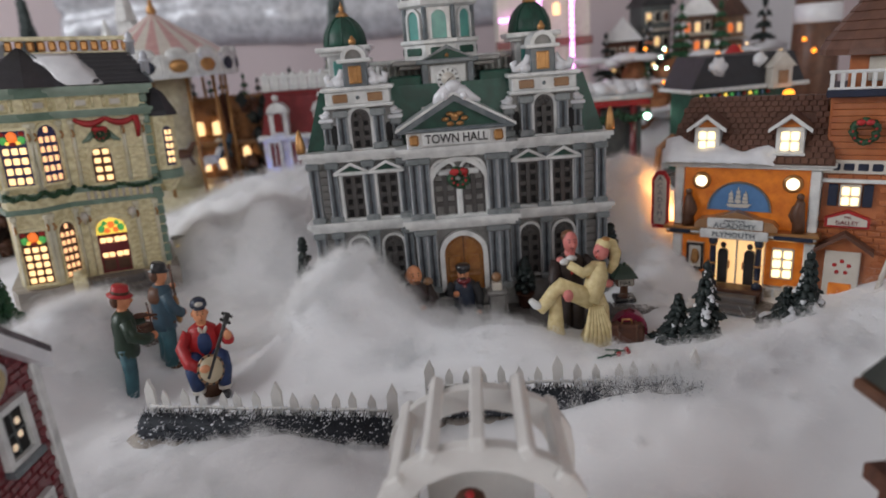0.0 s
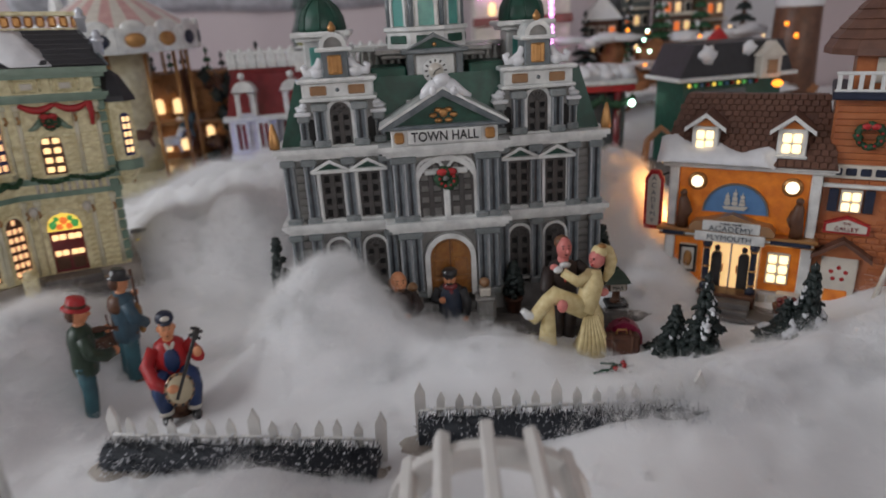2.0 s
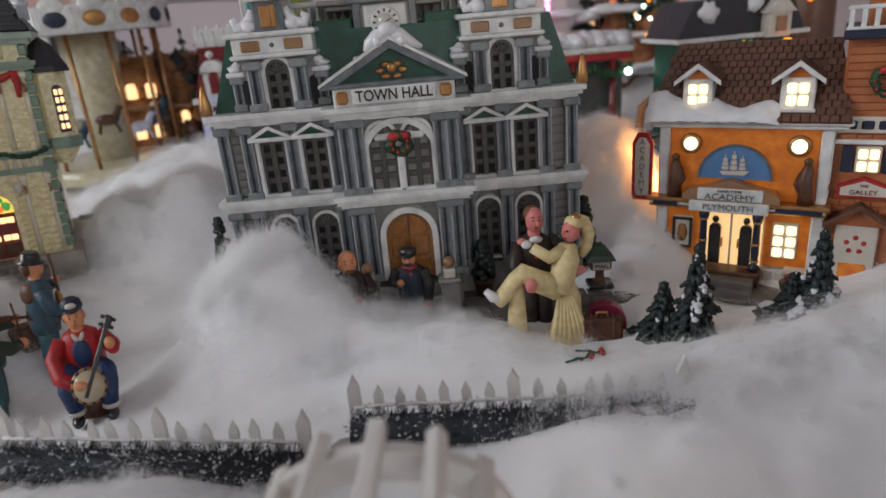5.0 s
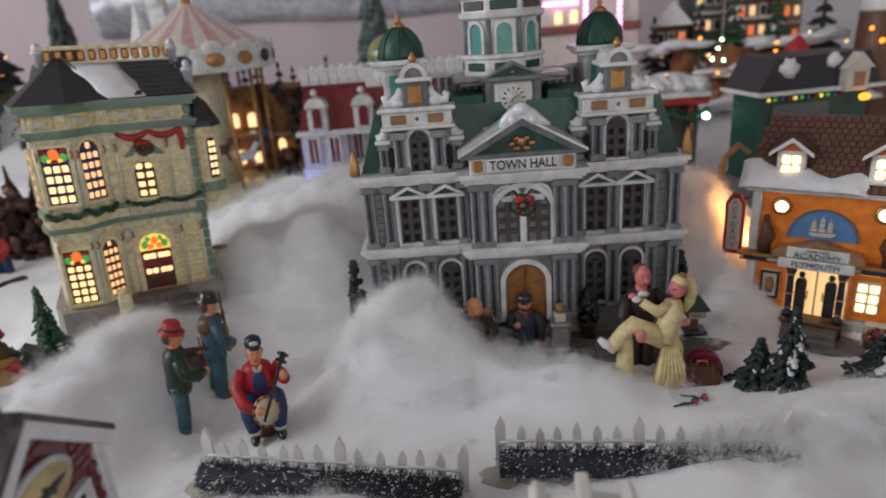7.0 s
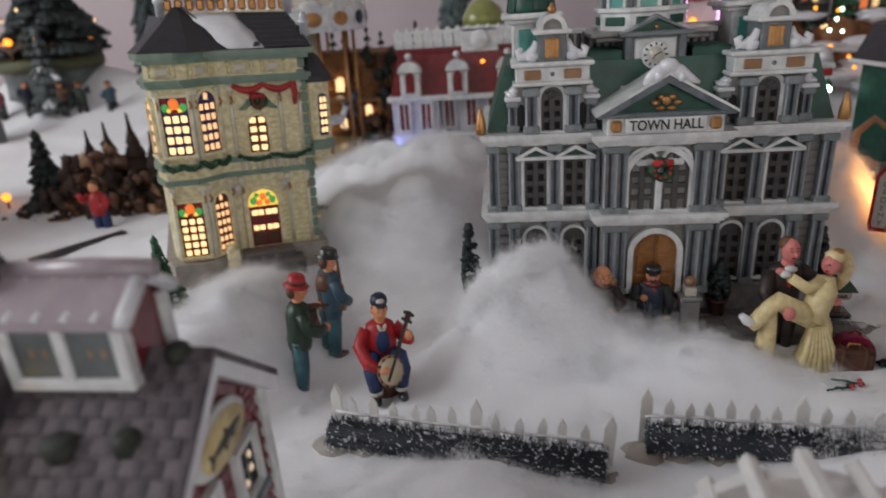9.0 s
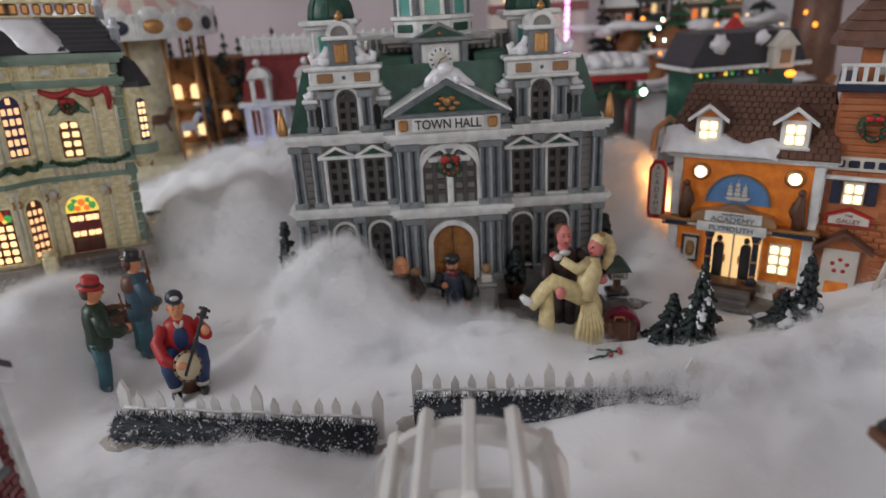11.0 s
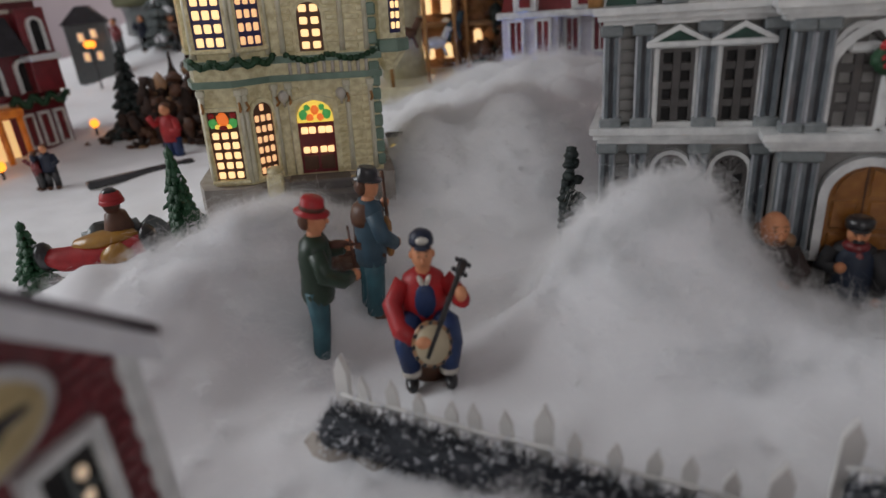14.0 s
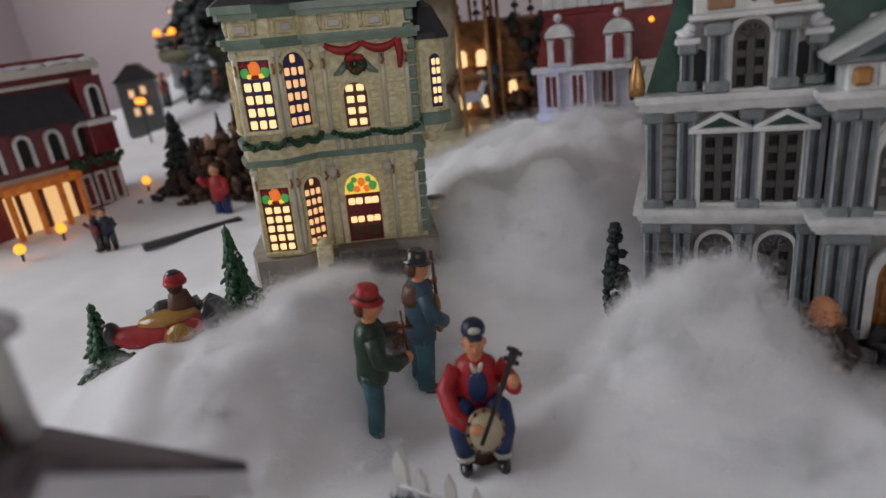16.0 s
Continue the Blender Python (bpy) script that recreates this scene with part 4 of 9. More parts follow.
def lit_window(face, cx, z0, w, h, nx, nz, pw, ph, material, frame=INDIGO, transom=0.0):
    """A dark frame with lit cushions of glass, and stained glass over it if it has a transom."""
    fr = part("window", Shape().prism(arch(w, h, 0, 0, 8) if not transom else rect(w, h), -0.0010, 0.0008), frame, opera, "", face @ pose(cx, 0, z0))
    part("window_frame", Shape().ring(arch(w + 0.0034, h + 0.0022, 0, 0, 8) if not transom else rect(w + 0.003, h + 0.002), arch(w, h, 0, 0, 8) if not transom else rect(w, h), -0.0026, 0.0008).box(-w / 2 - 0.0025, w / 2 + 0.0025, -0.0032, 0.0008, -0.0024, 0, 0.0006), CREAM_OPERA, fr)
    hh = h - transom
    xs = [w * ((i + 0.5) / nx - 0.5) * 0.92 for i in range(nx)]
    zs = [hh * (j + 0.5) / nz for j in range(nz)]
    if transom:
        panes(fr, xs, zs, pw, ph, -0.0013, material)
        for k, (x, z, rx, rz, mt) in enumerate(((-0.33, 0.40, 0.15, 0.26, SG_GREEN), (0.33, 0.40, 0.15, 0.26, SG_GREEN), (-0.36, 0.78, 0.11, 0.16, RED), (0.36, 0.78, 0.11, 0.16, RED), (-0.20, 0.22, 0.10, 0.13, SG_YELLOW), (0.20, 0.22, 0.10, 0.13, SG_YELLOW), (0.0, 0.60, 0.20, 0.34, SG_ORANGE), (0.0, 0.16, 0.16, 0.12, RED))):
            part("stained_glass", Shape().ball((x * w, -0.0012 - 0.0002 * (k % 2), hh + transom * z), (w * rx, 0.0010, transom * rz), 9, 6, 0.3, k + cx * 100), mt, fr)
    else:
        for z in zs:
            for x in xs:
                if z > h - w * 0.55 and abs(x) > w * 0.28 and nx > 2:
                    continue
                panes(fr, [x], [z], pw, ph, -0.0013, material)
    return fr


lit_window(F1, 0.0, 0.1185, 0.0165, 0.0375, 3, 4, 0.0037, 0.0045, PANE, INDIGO, 0.0105)
lit_window(F1, -0.0005, 0.0475, 0.0165, 0.0385, 3, 5, 0.0036, 0.0038, PANE, BROWN, 0.0105)
lit_window(F2, -0.0004, 0.1185, 0.0140, 0.0400, 3, 6, 0.0030, 0.0042, PANE_DIM, INDIGO)
lit_window(F2, 0.0, 0.0475, 0.0120, 0.0415, 3, 7, 0.0026, 0.0037, PANE_DIM, BROWN)
lit_window(F0, 0.0012, 0.1140, 0.0132, 0.0255, 2, 4, 0.0042, 0.0038, PANE, BROWN)
lit_window(FS, 0.0, 0.1185, 0.0080, 0.0350, 2, 5, 0.0026, 0.0040, PANE_DIM, INDIGO)
# cream pilasters and gilt brackets beside the windows
for f, xs in ((F1, (-0.0100, 0.0100)), (F2, (-0.0092, 0.0092)), (F0, (-0.0145, 0.0180, 0.0315))):
    for x in xs:
        for z0, z1 in ((0.0450, 0.0975), (0.1135, 0.1605)):
            pl = part("pilaster", Shape().tube([(0, -0.0008, z0), (0, -0.0012, (z0 + z1) / 2), (0, -0.0008, z1)], [0.0017, 0.0014, 0.0017], 8).box(-0.0023, 0.0023, -0.0026, 0.0008, z1 - 0.0035, z1, 0.0006), PALE_CREAM, opera, "", f @ pose(x, 0, 0))
            part("bracket", Shape().tube([(0, -0.0022, z1 - 0.012), (0.0008, -0.0040, z1 - 0.010), (0, -0.0026, z1 - 0.007)], 0.0008, 6), GOLD, pl)
# small square attic lights
for f, x in ((F1, -0.004), (F2, -0.002), (F0, -0.006), (F0, 0.016)):
    a = part("attic_light", Shape().box(-0.0052, 0.0052, -0.0016, 0.0008, 0.1680, 0.1752, 0.0008), CREAM_OPERA, opera, "", f @ pose(x, 0, 0))
    part("pane", Shape().box(-0.0036, 0.0036, -0.0021, 0.0006, 0.1695, 0.1738, 0.0006), PALE, a)
    for s in (-1, 1):
        part("bracket", Shape().tube([(s * 0.0075, -0.0012, 0.1760), (s * 0.0075, -0.0030, 0.1730), (s * 0.0075, -0.0010, 0.1685)], [0.0014, 0.0012, 0.0008], 6), CREAM_OPERA, a)
# door with a fanlight of coloured glass
odoor = part("door", Shape().prism(rect(0.0205, 0.0300, 0, 0), -0.0006, 0.0012), MAROON, opera, "maroon double door with lit panes", pose(-0.0015, 0.0, 0.0445))
panes(odoor, (-0.0068, -0.0024, 0.0030, 0.0072), (0.0255,), 0.0040, 0.0040, -0.0012, PANE)
panes(odoor, (-0.0068, -0.0024, 0.0030, 0.0072), (0.0140,), 0.0038, 0.0038, -0.0012, PANE)
part("door_panel", Shape().box(-0.0090, -0.0008, -0.0012, 0.0, 0.002, 0.0105, 0.0006).box(0.0008, 0.0090, -0.0012, 0.0, 0.002, 0.0105, 0.0006), BROWN, odoor)
part("fanlight", Shape().prism(arch(0.0205, 0.0125, 0, 0.0300, 10), -0.0008, 0.0012), SG_YELLOW, odoor, "yellow, green and orange stained glass fanlight")
for k, (x, z, rx, rz, mt) in enumerate(((-0.0066, 0.0345, 0.0026, 0.0030, SG_GREEN), (0.0066, 0.0345, 0.0026, 0.0030, SG_GREEN), (-0.0030, 0.0328, 0.0022, 0.0020, SG_ORANGE), (0.0030, 0.0328, 0.0022, 0.0020, SG_ORANGE), (0.0, 0.0370, 0.0024, 0.0028, SG_ORANGE), (-0.0042, 0.0385, 0.0018, 0.0018, SG_GREEN), (0.0042, 0.0385, 0.0018, 0.0018, SG_GREEN))):
    part("stained_glass", Shape().ball((x, -0.0010, z), (rx, 0.0010, rz), 9, 6, 0.3, k), mt, odoor)
part("door_surround", Shape().ring([(-0.0135, 0), (-0.0135, 0.0425), (0, 0.0462), (0.0135, 0.0425), (0.0135, 0)], [(-0.0105, 0), (-0.0105, 0.0400), (0, 0.0432), (0.0105, 0.0400), (0.0105, 0)], -0.0030, 0.001), CREAM_OPERA, odoor)
part("step", Shape().box(-0.020, 0.016, -0.016, 0.0, 0.034, 0.0440, 0.001), PAVE, opera)
part("step", Shape().box(-0.026, 0.022, -0.024, -0.008, 0.026, 0.0385, 0.001), PAVE, opera)
for x in (-0.0175, 0.0145):
    part("globe_lamp", Shape().ball((x, -0.004, 0.0905), (0.0030, 0.0030, 0.0036), 10, 7).tube([(x, -0.004, 0.0875), (x, -0.001, 0.0845)], 0.0007, 6), PALE, opera, "white globe lamp on a bracket")
part("planter", Shape().box(-0.0315, -0.0225, -0.020, -0.010, 0.036, 0.0500, 0.0012).ball((-0.027, -0.015, 0.0510), (0.0045, 0.0045, 0.003), 9, 6, 0.5), CREAM_OPERA, opera, "cream stone planter")
# garlands, swag, wreath
for a, b, f in ((-0.0110, 0.0110, F1), (-0.010, 0.010, F2), (-0.013, 0.0345, F0)):
    g = Shape()
    for i in range(16):
        u = i / 15
        g.ball((a + (b - a) * u, -0.0042 + rnd.uniform(-0.0006, 0.0006), 0.1128 - 0.0035 * math.sin(math.pi * (u * 2 % 1))), (0.0021, 0.0018, 0.0017), 6, 4, 0.6, i)
    tagged(part("garland", g, LEAF, opera, "dark green garland along the band", f), kind="stuff")
sw = Shape()
for a, b in ((-0.0125, 0.0075), (0.0075, 0.0275)):
    sw.tube([(a + (b - a) * i / 8, -0.0040, 0.1605 - 0.0038 * math.sin(math.pi * i / 8)) for i in range(9)], [0.0014 + 0.0010 * math.sin(math.pi * i / 8) for i in range(9)], 8)
sw.tube([(0.0275, -0.0040, 0.1610), (0.0285, -0.0040, 0.1530), (0.0278, -0.0036, 0.1455)], [0.0024, 0.0020, 0.0012], 8)
part("swag", sw, RED, opera, "red cloth swag under the cornice")
tagged(part("wreath", wreath_shape(0.0036, 0.0034, 30, 5), [LEAF, RED], opera, "green wreath with a red bow", pose(0.0030, -0.002, 0.1495)), kind="stuff")
for s in (-1, 1):
    part("festoon", Shape().tube([(0.003 + s * 0.005, -0.002, 0.1495), (0.003 + s * 0.009, -0.002, 0.1455), (0.003 + s * 0.0125, -0.002, 0.1440)], [0.0024, 0.0018, 0.0008], 7), SAGE, opera)
# balusters under the garland
bmesh_o = Shape().tube([(0, -0.0022, 0), (0, -0.0022, 0.0065)], 0.0010, 6).mesh("baluster", PALE)
for i in range(10):
    put("baluster", bmesh_o, opera, pose(-0.012 + i * 0.0047, 0, 0.1020))
# side turret with its own roof
st = part("side_turret", Shape().lathe([(0.004, 0.100), (0.0115, 0.1105), (0.0115, 0.1600)], 8, (0.0440, 0.0145, 0), turn=math.pi / 8, smooth=False), CREAM_OPERA, opera, "eight-sided side turret with a slate roof")
part("turret_roof", Shape().lathe([(0.0150, 0.1590), (0.0140, 0.1625), (0.0062, 0.1760), (0.0008, 0.1800)], 8, (0.0440, 0.0145, 0), turn=math.pi / 8, smooth=False), SLATE, st)
part("turret_band", Shape().lathe([(0.0118, 0.1105), (0.0132, 0.1110), (0.0132, 0.1175), (0.0118, 0.1180)], 8, (0.0440, 0.0145, 0), turn=math.pi / 8, smooth=False), SAGE, st)
for ang in (22.5,):
    tm = pose(0.0440, 0.0145, 0, 0, 0, ang) @ Matrix.Translation((0, -0.0109, 0))
    tw = part("window", Shape().prism(arch(0.0062, 0.0300, 0, 0.1210, 6), -0.0008, 0.0006), INDIGO, st, "", tm)
    panes(tw, (-0.0014, 0.0016), (0.1250, 0.1305, 0.1360, 0.1415, 0.1465), 0.0022, 0.0036, -0.0010, PANE)
part("lower_window", Shape().prism(arch(0.012, 0.040, 0, 0, 8), -0.0008, 0.0008), NAVY, opera, "", pose(0.0362, 0.022, 0.046, 0, 0, 90))
# roofs
part("bay_roof", Shape().add([(-0.073, 0.004, 0.1835), (-0.0665, -0.0165, 0.1835), (-0.0365, -0.0185, 0.1835), (-0.0150, -0.005, 0.1835), (-0.0390, 0.028, 0.2125), (-0.070, 0.05, 0.1835)], [(0, 1, 4), (1, 2, 4), (2, 3, 4), (0, 4, 5), (0, 1, 2, 3, 5), (3, 4, 5)]), SLATE, opera, "dark slate bay roof")
part("main_roof", Shape().add([(-0.040, -0.007, 0.1835), (0.043, -0.007, 0.1835), (0.043, 0.09, 0.1835), (-0.070, 0.09, 0.1835), (-0.034, 0.020, 0.2050), (0.030, 0.020, 0.2050), (0.030, 0.075, 0.2050), (-0.060, 0.075, 0.2050)], [(0, 1, 5, 4), (1, 2, 6, 5), (2, 3, 7, 6), (3, 0, 4, 7), (4, 5, 6, 7), (0, 1, 2, 3)]), SLATE, opera, "dark slate roof")
tile = Shape().box(-0.0030, 0.0030, -0.0006, 0.0006, 0.0, 0.0046, 0.0003).mesh("slate_tile", SLATE)
for j in range(7):
    for i in range(9):
        u = (j + 0.2) / 7
        x = -0.004 + i * 0.0052 + (0.0026 if j % 2 else 0)
        if x < 0.041 - 0.012 * u:
            put("slate_tile", tile, opera, pose(x, -0.0077 + 0.027 * u, 0.1840 + 0.0215 * u, -50, 0, 0))
sn = Shape()
low = [(-0.0130, 0.0), (-0.0040, -0.0012), (0.0040, 0.0006), (0.0110, 0.0)]
high = [(-0.0330, 0.0), (-0.0240, 0.0), (-0.0120, 0.0), (-0.0030, 0.0)]
vs = []
for lift in (0.0002, 0.0030):
    for k in range(6):
        u = k / 5
        for (xa, ya), (xb, yb) in zip(low, high):
            edge = 0.35 if lift > 0.001 and (k in (0, 5) or xa in (low[0][0], low[-1][0])) else 1.0
            x = xa + (xb - xa) * u + 0.0012 * math.sin(k * 2.1 + xa * 300)
            vs.append((x, -0.0078 + ya + 0.0275 * u, 0.1838 + 0.0215 * u + lift * edge))
quads = [(o + k * 4 + i, o + k * 4 + i + 1, o + k * 4 + i + 5, o + k * 4 + i + 4) for o in (0, 24) for k in range(5) for i in range(3)]
rim = [0, 1, 2, 3, 7, 11, 15, 19, 23, 22, 21, 20, 16, 12, 8, 4]
quads += [(a, b, b + 24, a + 24) for a, b in zip(rim, rim[1:] + rim[:1])]
sn.add(vs, quads, True)
part("roof_snow", sn, SNOWP, opera, "painted snow sliding down the roof")
for x0, x1, y0, z0, z1 in ((0.031, 0.043, -0.007, 0.1840, 0.2055), (-0.0390, -0.0110, 0.028, 0.2130, 0.1850)):
    part("roof_rib", Shape().tube([(x1, y0 if x0 > 0 else -0.005, z0 if x0 > 0 else z1), (x0, 0.020 if x0 > 0 else 0.028, z1 if x0 > 0 else z0)], 0.0010, 6), SLATE_BLUE, opera)
part("parapet", Shape().box(-0.050, 0.034, 0.024, 0.028, 0.2050, 0.2075, 0.0006).box(-0.052, 0.036, 0.0235, 0.0285, 0.2150, 0.2180, 0.0007), CREAM_OPERA, opera, "cream parapet with gilt openings")
gp = Shape().box(-0.0026, 0.0026, 0.0246, 0.0274, 0.2078, 0.2150, 0.0012).mesh("gilt_panel", GOLD)
for i in range(12):
    put("gilt_panel", gp, opera, pose(-0.045 + i * 0.0068, 0, 0))
for x, y in ((-0.050, 0.026), (0.033, 0.024), (0.040, 0.004)):
    part("chimney_pot", Shape().lathe([(0.0030, 0), (0.0030, 0.008), (0.0040, 0.0085), (0.0040, 0.0105), (0.0024, 0.011), (0.0028, 0.0135), (0.0012, 0.016)], 10, (x, y, 0.2045 if y > 0.01 else 0.19)), SILVER, opera, "silver grey roof urn")

# ---- academy with its brick annex ----
acad = thing("academy", pose(0.1992, -0.0227, -0.0056, 0, 0, -33) @ Matrix.Scale(1.022, 4), "orange and white porcelain academy with brown shingle roof and lit lamps", "model building", "village houses")
part("base", Shape().box(-0.056, 0.094, -0.030, 0.07, -0.004, 0.0065, 0.0015), PAVE, acad, "grey paved base")
part("plinth", Shape().box(-0.0475, 0.0455, -0.002, 0.062, 0.0065, 0.0150, 0.0008), WHITE, acad, "white plinth")
plk = Shape().box(-0.0022, 0.0022, -0.0030, 0.0, 0.0075, 0.0138, 0.0005).mesh("plinth_block", PALE)
for x in (-0.044, -0.0375, -0.031, -0.0245, 0.0185, 0.0245, 0.0305, 0.0365, 0.0425):
    put("plinth_block", plk, acad, pose(x, 0, 0))
part("wall", Shape().box(-0.0455, 0.0435, 0.0, 0.060, 0.0150, 0.1000, 0.0008), WHITE, acad)
# these walls are no lamps: the warm light is put into their colour
part("orange_front", Shape().box(-0.0400, 0.0380, -0.0014, 0.001, 0.0560, 0.0985, 0.0006), ORANGE_GLOW, acad, "orange wall with warm light put into its paint")
part("orange_lower", Shape().box(-0.0400, -0.0210, -0.0014, 0.001, 0.0165, 0.0510, 0.0006), ORANGE_GLOW, acad)
part("orange_lower", Shape().box(0.0150, 0.0380, -0.0014, 0.001, 0.0165, 0.0510, 0.0006), ORANGE_GLOW, acad)
for x in (-0.0430, 0.0410):
    part("pilaster", Shape().box(x - 0.0032, x + 0.0032, -0.0045, 0.002, 0.0150, 0.0515, 0.0008).box(x - 0.0030, x + 0.0030, -0.0040, 0.002, 0.0570, 0.1000, 0.0008), WHITE, acad)
part("eave_board", Shape().box(-0.0500, 0.0500, -0.0075, 0.062, 0.0990, 0.1015, 0.0008).box(-0.0520, 0.0520, -0.0095, 0.062, 0.1012, 0.1035, 0.0008), WHITE, acad, "white eaves board")
part("ledge", Shape().box(-0.0500, 0.0450, -0.0085, 0.002, 0.0508, 0.0530, 0.0007).box(-0.0515, 0.0465, -0.0105, 0.002, 0.0545, 0.0570, 0.0008), GOLD, acad, "gilt-edged ledge")
part("ledge_face", Shape().box(-0.0495, 0.0445, -0.0090, 0.002, 0.0528, 0.0548), WHITE, acad)
for x0, x1 in ((-0.047, -0.033), (0.020, 0.043)):
    part("navy_panel", Shape().box(x0, x1, -0.0112, -0.0085, 0.0524, 0.0552, 0.0005), NAVY, acad)
part("place_board", Shape().box(-0.0260, 0.0170, -0.0120, -0.0080, 0.0505, 0.0572, 0.0007), WHITE, acad, "white board with dark letters")
lettering("PLYMOUTH", 0.0050, acad, pose(-0.0045, -0.0123, 0.0538) @ FRONT, SLATE_BLUE, wide=1.05)
sgn = part("name_sign", Shape().prism([(-0.0300, 0.0572), (-0.0300, 0.0602), (-0.0270, 0.0635), (-0.0190, 0.0650), (-0.0040, 0.0700), (0.0110, 0.0650), (0.0190, 0.0635), (0.0220, 0.0602), (0.0220, 0.0572)], -0.0110, 0.0), TAN, acad, "brown carved sign over the door")
part("sign_face", Shape().box(-0.0215, 0.0135, -0.0122, -0.0100, 0.0580, 0.0652, 0.0006), WHITE, sgn)
lettering("ACADEMY", 0.0052, acad, pose(-0.0040, -0.0125, 0.0602) @ FRONT, SLATE_BLUE, wide=1.10)
lettering("MARITIME", 0.0026, acad, pose(-0.0040, -0.0125, 0.0637) @ FRONT, SLATE_BLUE, wide=1.15)
half = [(-0.0035 + 0.0190 * math.cos(math.pi * k / 16), 0.0690 + 0.0190 * math.sin(math.pi * k / 16)) for k in range(17)]
fan = part("blue_lunette", Shape().prism(half, -0.0030, 0.0), BLUE, acad, "pale blue half-round panel with a ship in relief")
part("lunette_rim", Shape().ring([(-0.0035 + 0.0202 * math.cos(math.pi * k / 16), 0.0690 + 0.0202 * math.sin(math.pi * k / 16)) for k in range(17)], half, -0.0040, 0.0), SLATE_BLUE, fan)
ship = Shape().prism([(-0.0115, 0.0735), (-0.0095, 0.0715), (0.0020, 0.0715), (0.0045, 0.0740)], -0.0042, -0.0025)
for x, h in ((-0.0085, 0.0080), (-0.0040, 0.0105), (0.0005, 0.0080)):
    ship.box(x - 0.0003, x + 0.0003, -0.0040, -0.0025, 0.0735, 0.0750 + h)
    for k in range(3):
        w = 0.0019 - 0.0003 * k
        ship.box(x - w, x + w, -0.0042, -0.0025, 0.0745 + k * h * 0.30, 0.0745 + k * h * 0.30 + h * 0.24, 0.0003)
part("ship_relief", ship, PALE, fan, "pale three-masted ship relief")
for x in (-0.0281, 0.0282):
    lp = part("round_lamp", Shape().use(0, pose(x, -0.0005, 0.0890, 90, 0, 0)).lathe([(0.0060, 0), (0.0062, 0.0020), (0.0046, 0.0034), (0.0040, 0.0030)], 20), GOLD, acad, "round lamp with a metal ring")
    part("lamp_glass", Shape().ball((x, -0.0034, 0.0890), (0.0040, 0.0024, 0.0040), 16, 10), LAMP_WHITE, lp)
for s in (-1, 1):
    x = -0.001 + s * 0.0345
    part("carved_figurehead", Shape().tube([(x, -0.004, 0.0575), (x, -0.006, 0.0640), (x - s * 0.0012, -0.0065, 0.0710), (x, -0.0055, 0.0770), (x, -0.006, 0.0800)], [0.0040, 0.0038, 0.0044, 0.0030, 0.0018], 9).ball((x, -0.0065, 0.0815), 0.0024, 9, 6).tube([(x - s * 0.003, -0.006, 0.0750), (x - s * 0.0050, -0.007, 0.0690), (x - s * 0.003, -0.008, 0.0650)], 0.0014, 7), BROWN, acad, "brown carved wooden shape")
# lower storey: lit doorway, doors ajar, picture, window
part("doorway", Shape().box(-0.0200, 0.0140, -0.0008, 0.001, 0.0150, 0.0508), CREAM_LIT, acad, "cream doorway lit from inside")
for x, t in ((-0.0115, 0), (0.0055, 0)):
    d = part("door", Shape().prism(arch(0.0066, 0.0255, x, 0.0160, 8), -0.0040, -0.0012), BLACK, acad, "narrow black door leaf")
    part("door_ring", Shape().ball((x, -0.0035, 0.0440), (0.0020, 0.0012, 0.0022), 9, 6), BLACK, d)
    part("door_handle", Shape().box(x + 0.0040 * (1 if x < 0 else -1) - 0.0004, x + 0.0040 * (1 if x < 0 else -1) + 0.0004, -0.0044, -0.001, 0.0270, 0.0320), GOLD, d)
part("door_post", Shape().box(-0.0036, -0.0024, -0.0022, 0.001, 0.0150, 0.0490, 0.0003), PALE, acad)
pic = part("framed_picture", Shape().box(-0.0365, -0.0245, -0.0030, 0.001, 0.0230, 0.0440, 0.0008), PALE, acad, "framed picture on the orange wall")
part("picture_rim", Shape().ring(rect(0.0115, 0.0195, -0.0305, 0.0238) + [(-0.0305 - 0.00575, 0.0238)], rect(0.0085, 0.0165, -0.0305, 0.0253) + [(-0.0305 - 0.00425, 0.0253)], -0.0040, -0.002), BLACK, pic)
part("picture_shape", Shape().ball((-0.0305, -0.0031, 0.0335), (0.0028, 0.0006, 0.0060), 8, 6, 0.7, 4), GOLD, pic)
wl = part("window", Shape().box(0.0190, 0.0325, -0.0030, 0.001, 0.0225, 0.0445, 0.0008), PALE, acad, "pale framed window with six lit panes")
panes(wl, (0.0225, 0.0290), (0.0266, 0.0335, 0.0404), 0.0050, 0.0054, -0.0034, PANE_WHITE, bulge=0.0008)
for x in (-0.0175, 0.0115):
    pc = part("porch_column", Shape().lathe([(0.0032, 0), (0.0032, 0.003), (0.0018, 0.004), (0.0022, 0.012), (0.0019, 0.030), (0.0030, 0.032), (0.0030, 0.036)], 12, (x, -0.0075, 0.0150)), NAVY, acad, "navy porch column with gilt rings")
    for z in (0.0205, 0.0310, 0.0445):
        part("gilt_ring", Shape().lathe([(0.0023, 0), (0.0027, 0.0006), (0.0023, 0.0014)], 10, (x, -0.0075, z)), GOLD, pc)
part("porch_floor", Shape().box(-0.0215, 0.0150, -0.014, 0.0, 0.0065, 0.0150, 0.0006), BROWN, acad)
for k in range(3):
    part("step", Shape().box(-0.0190, 0.0130, -0.0225 - k * 0.0050, -0.012, 0.0040 + 0.0, 0.0125 - k * 0.0032, 0.0007), PAVE, acad)
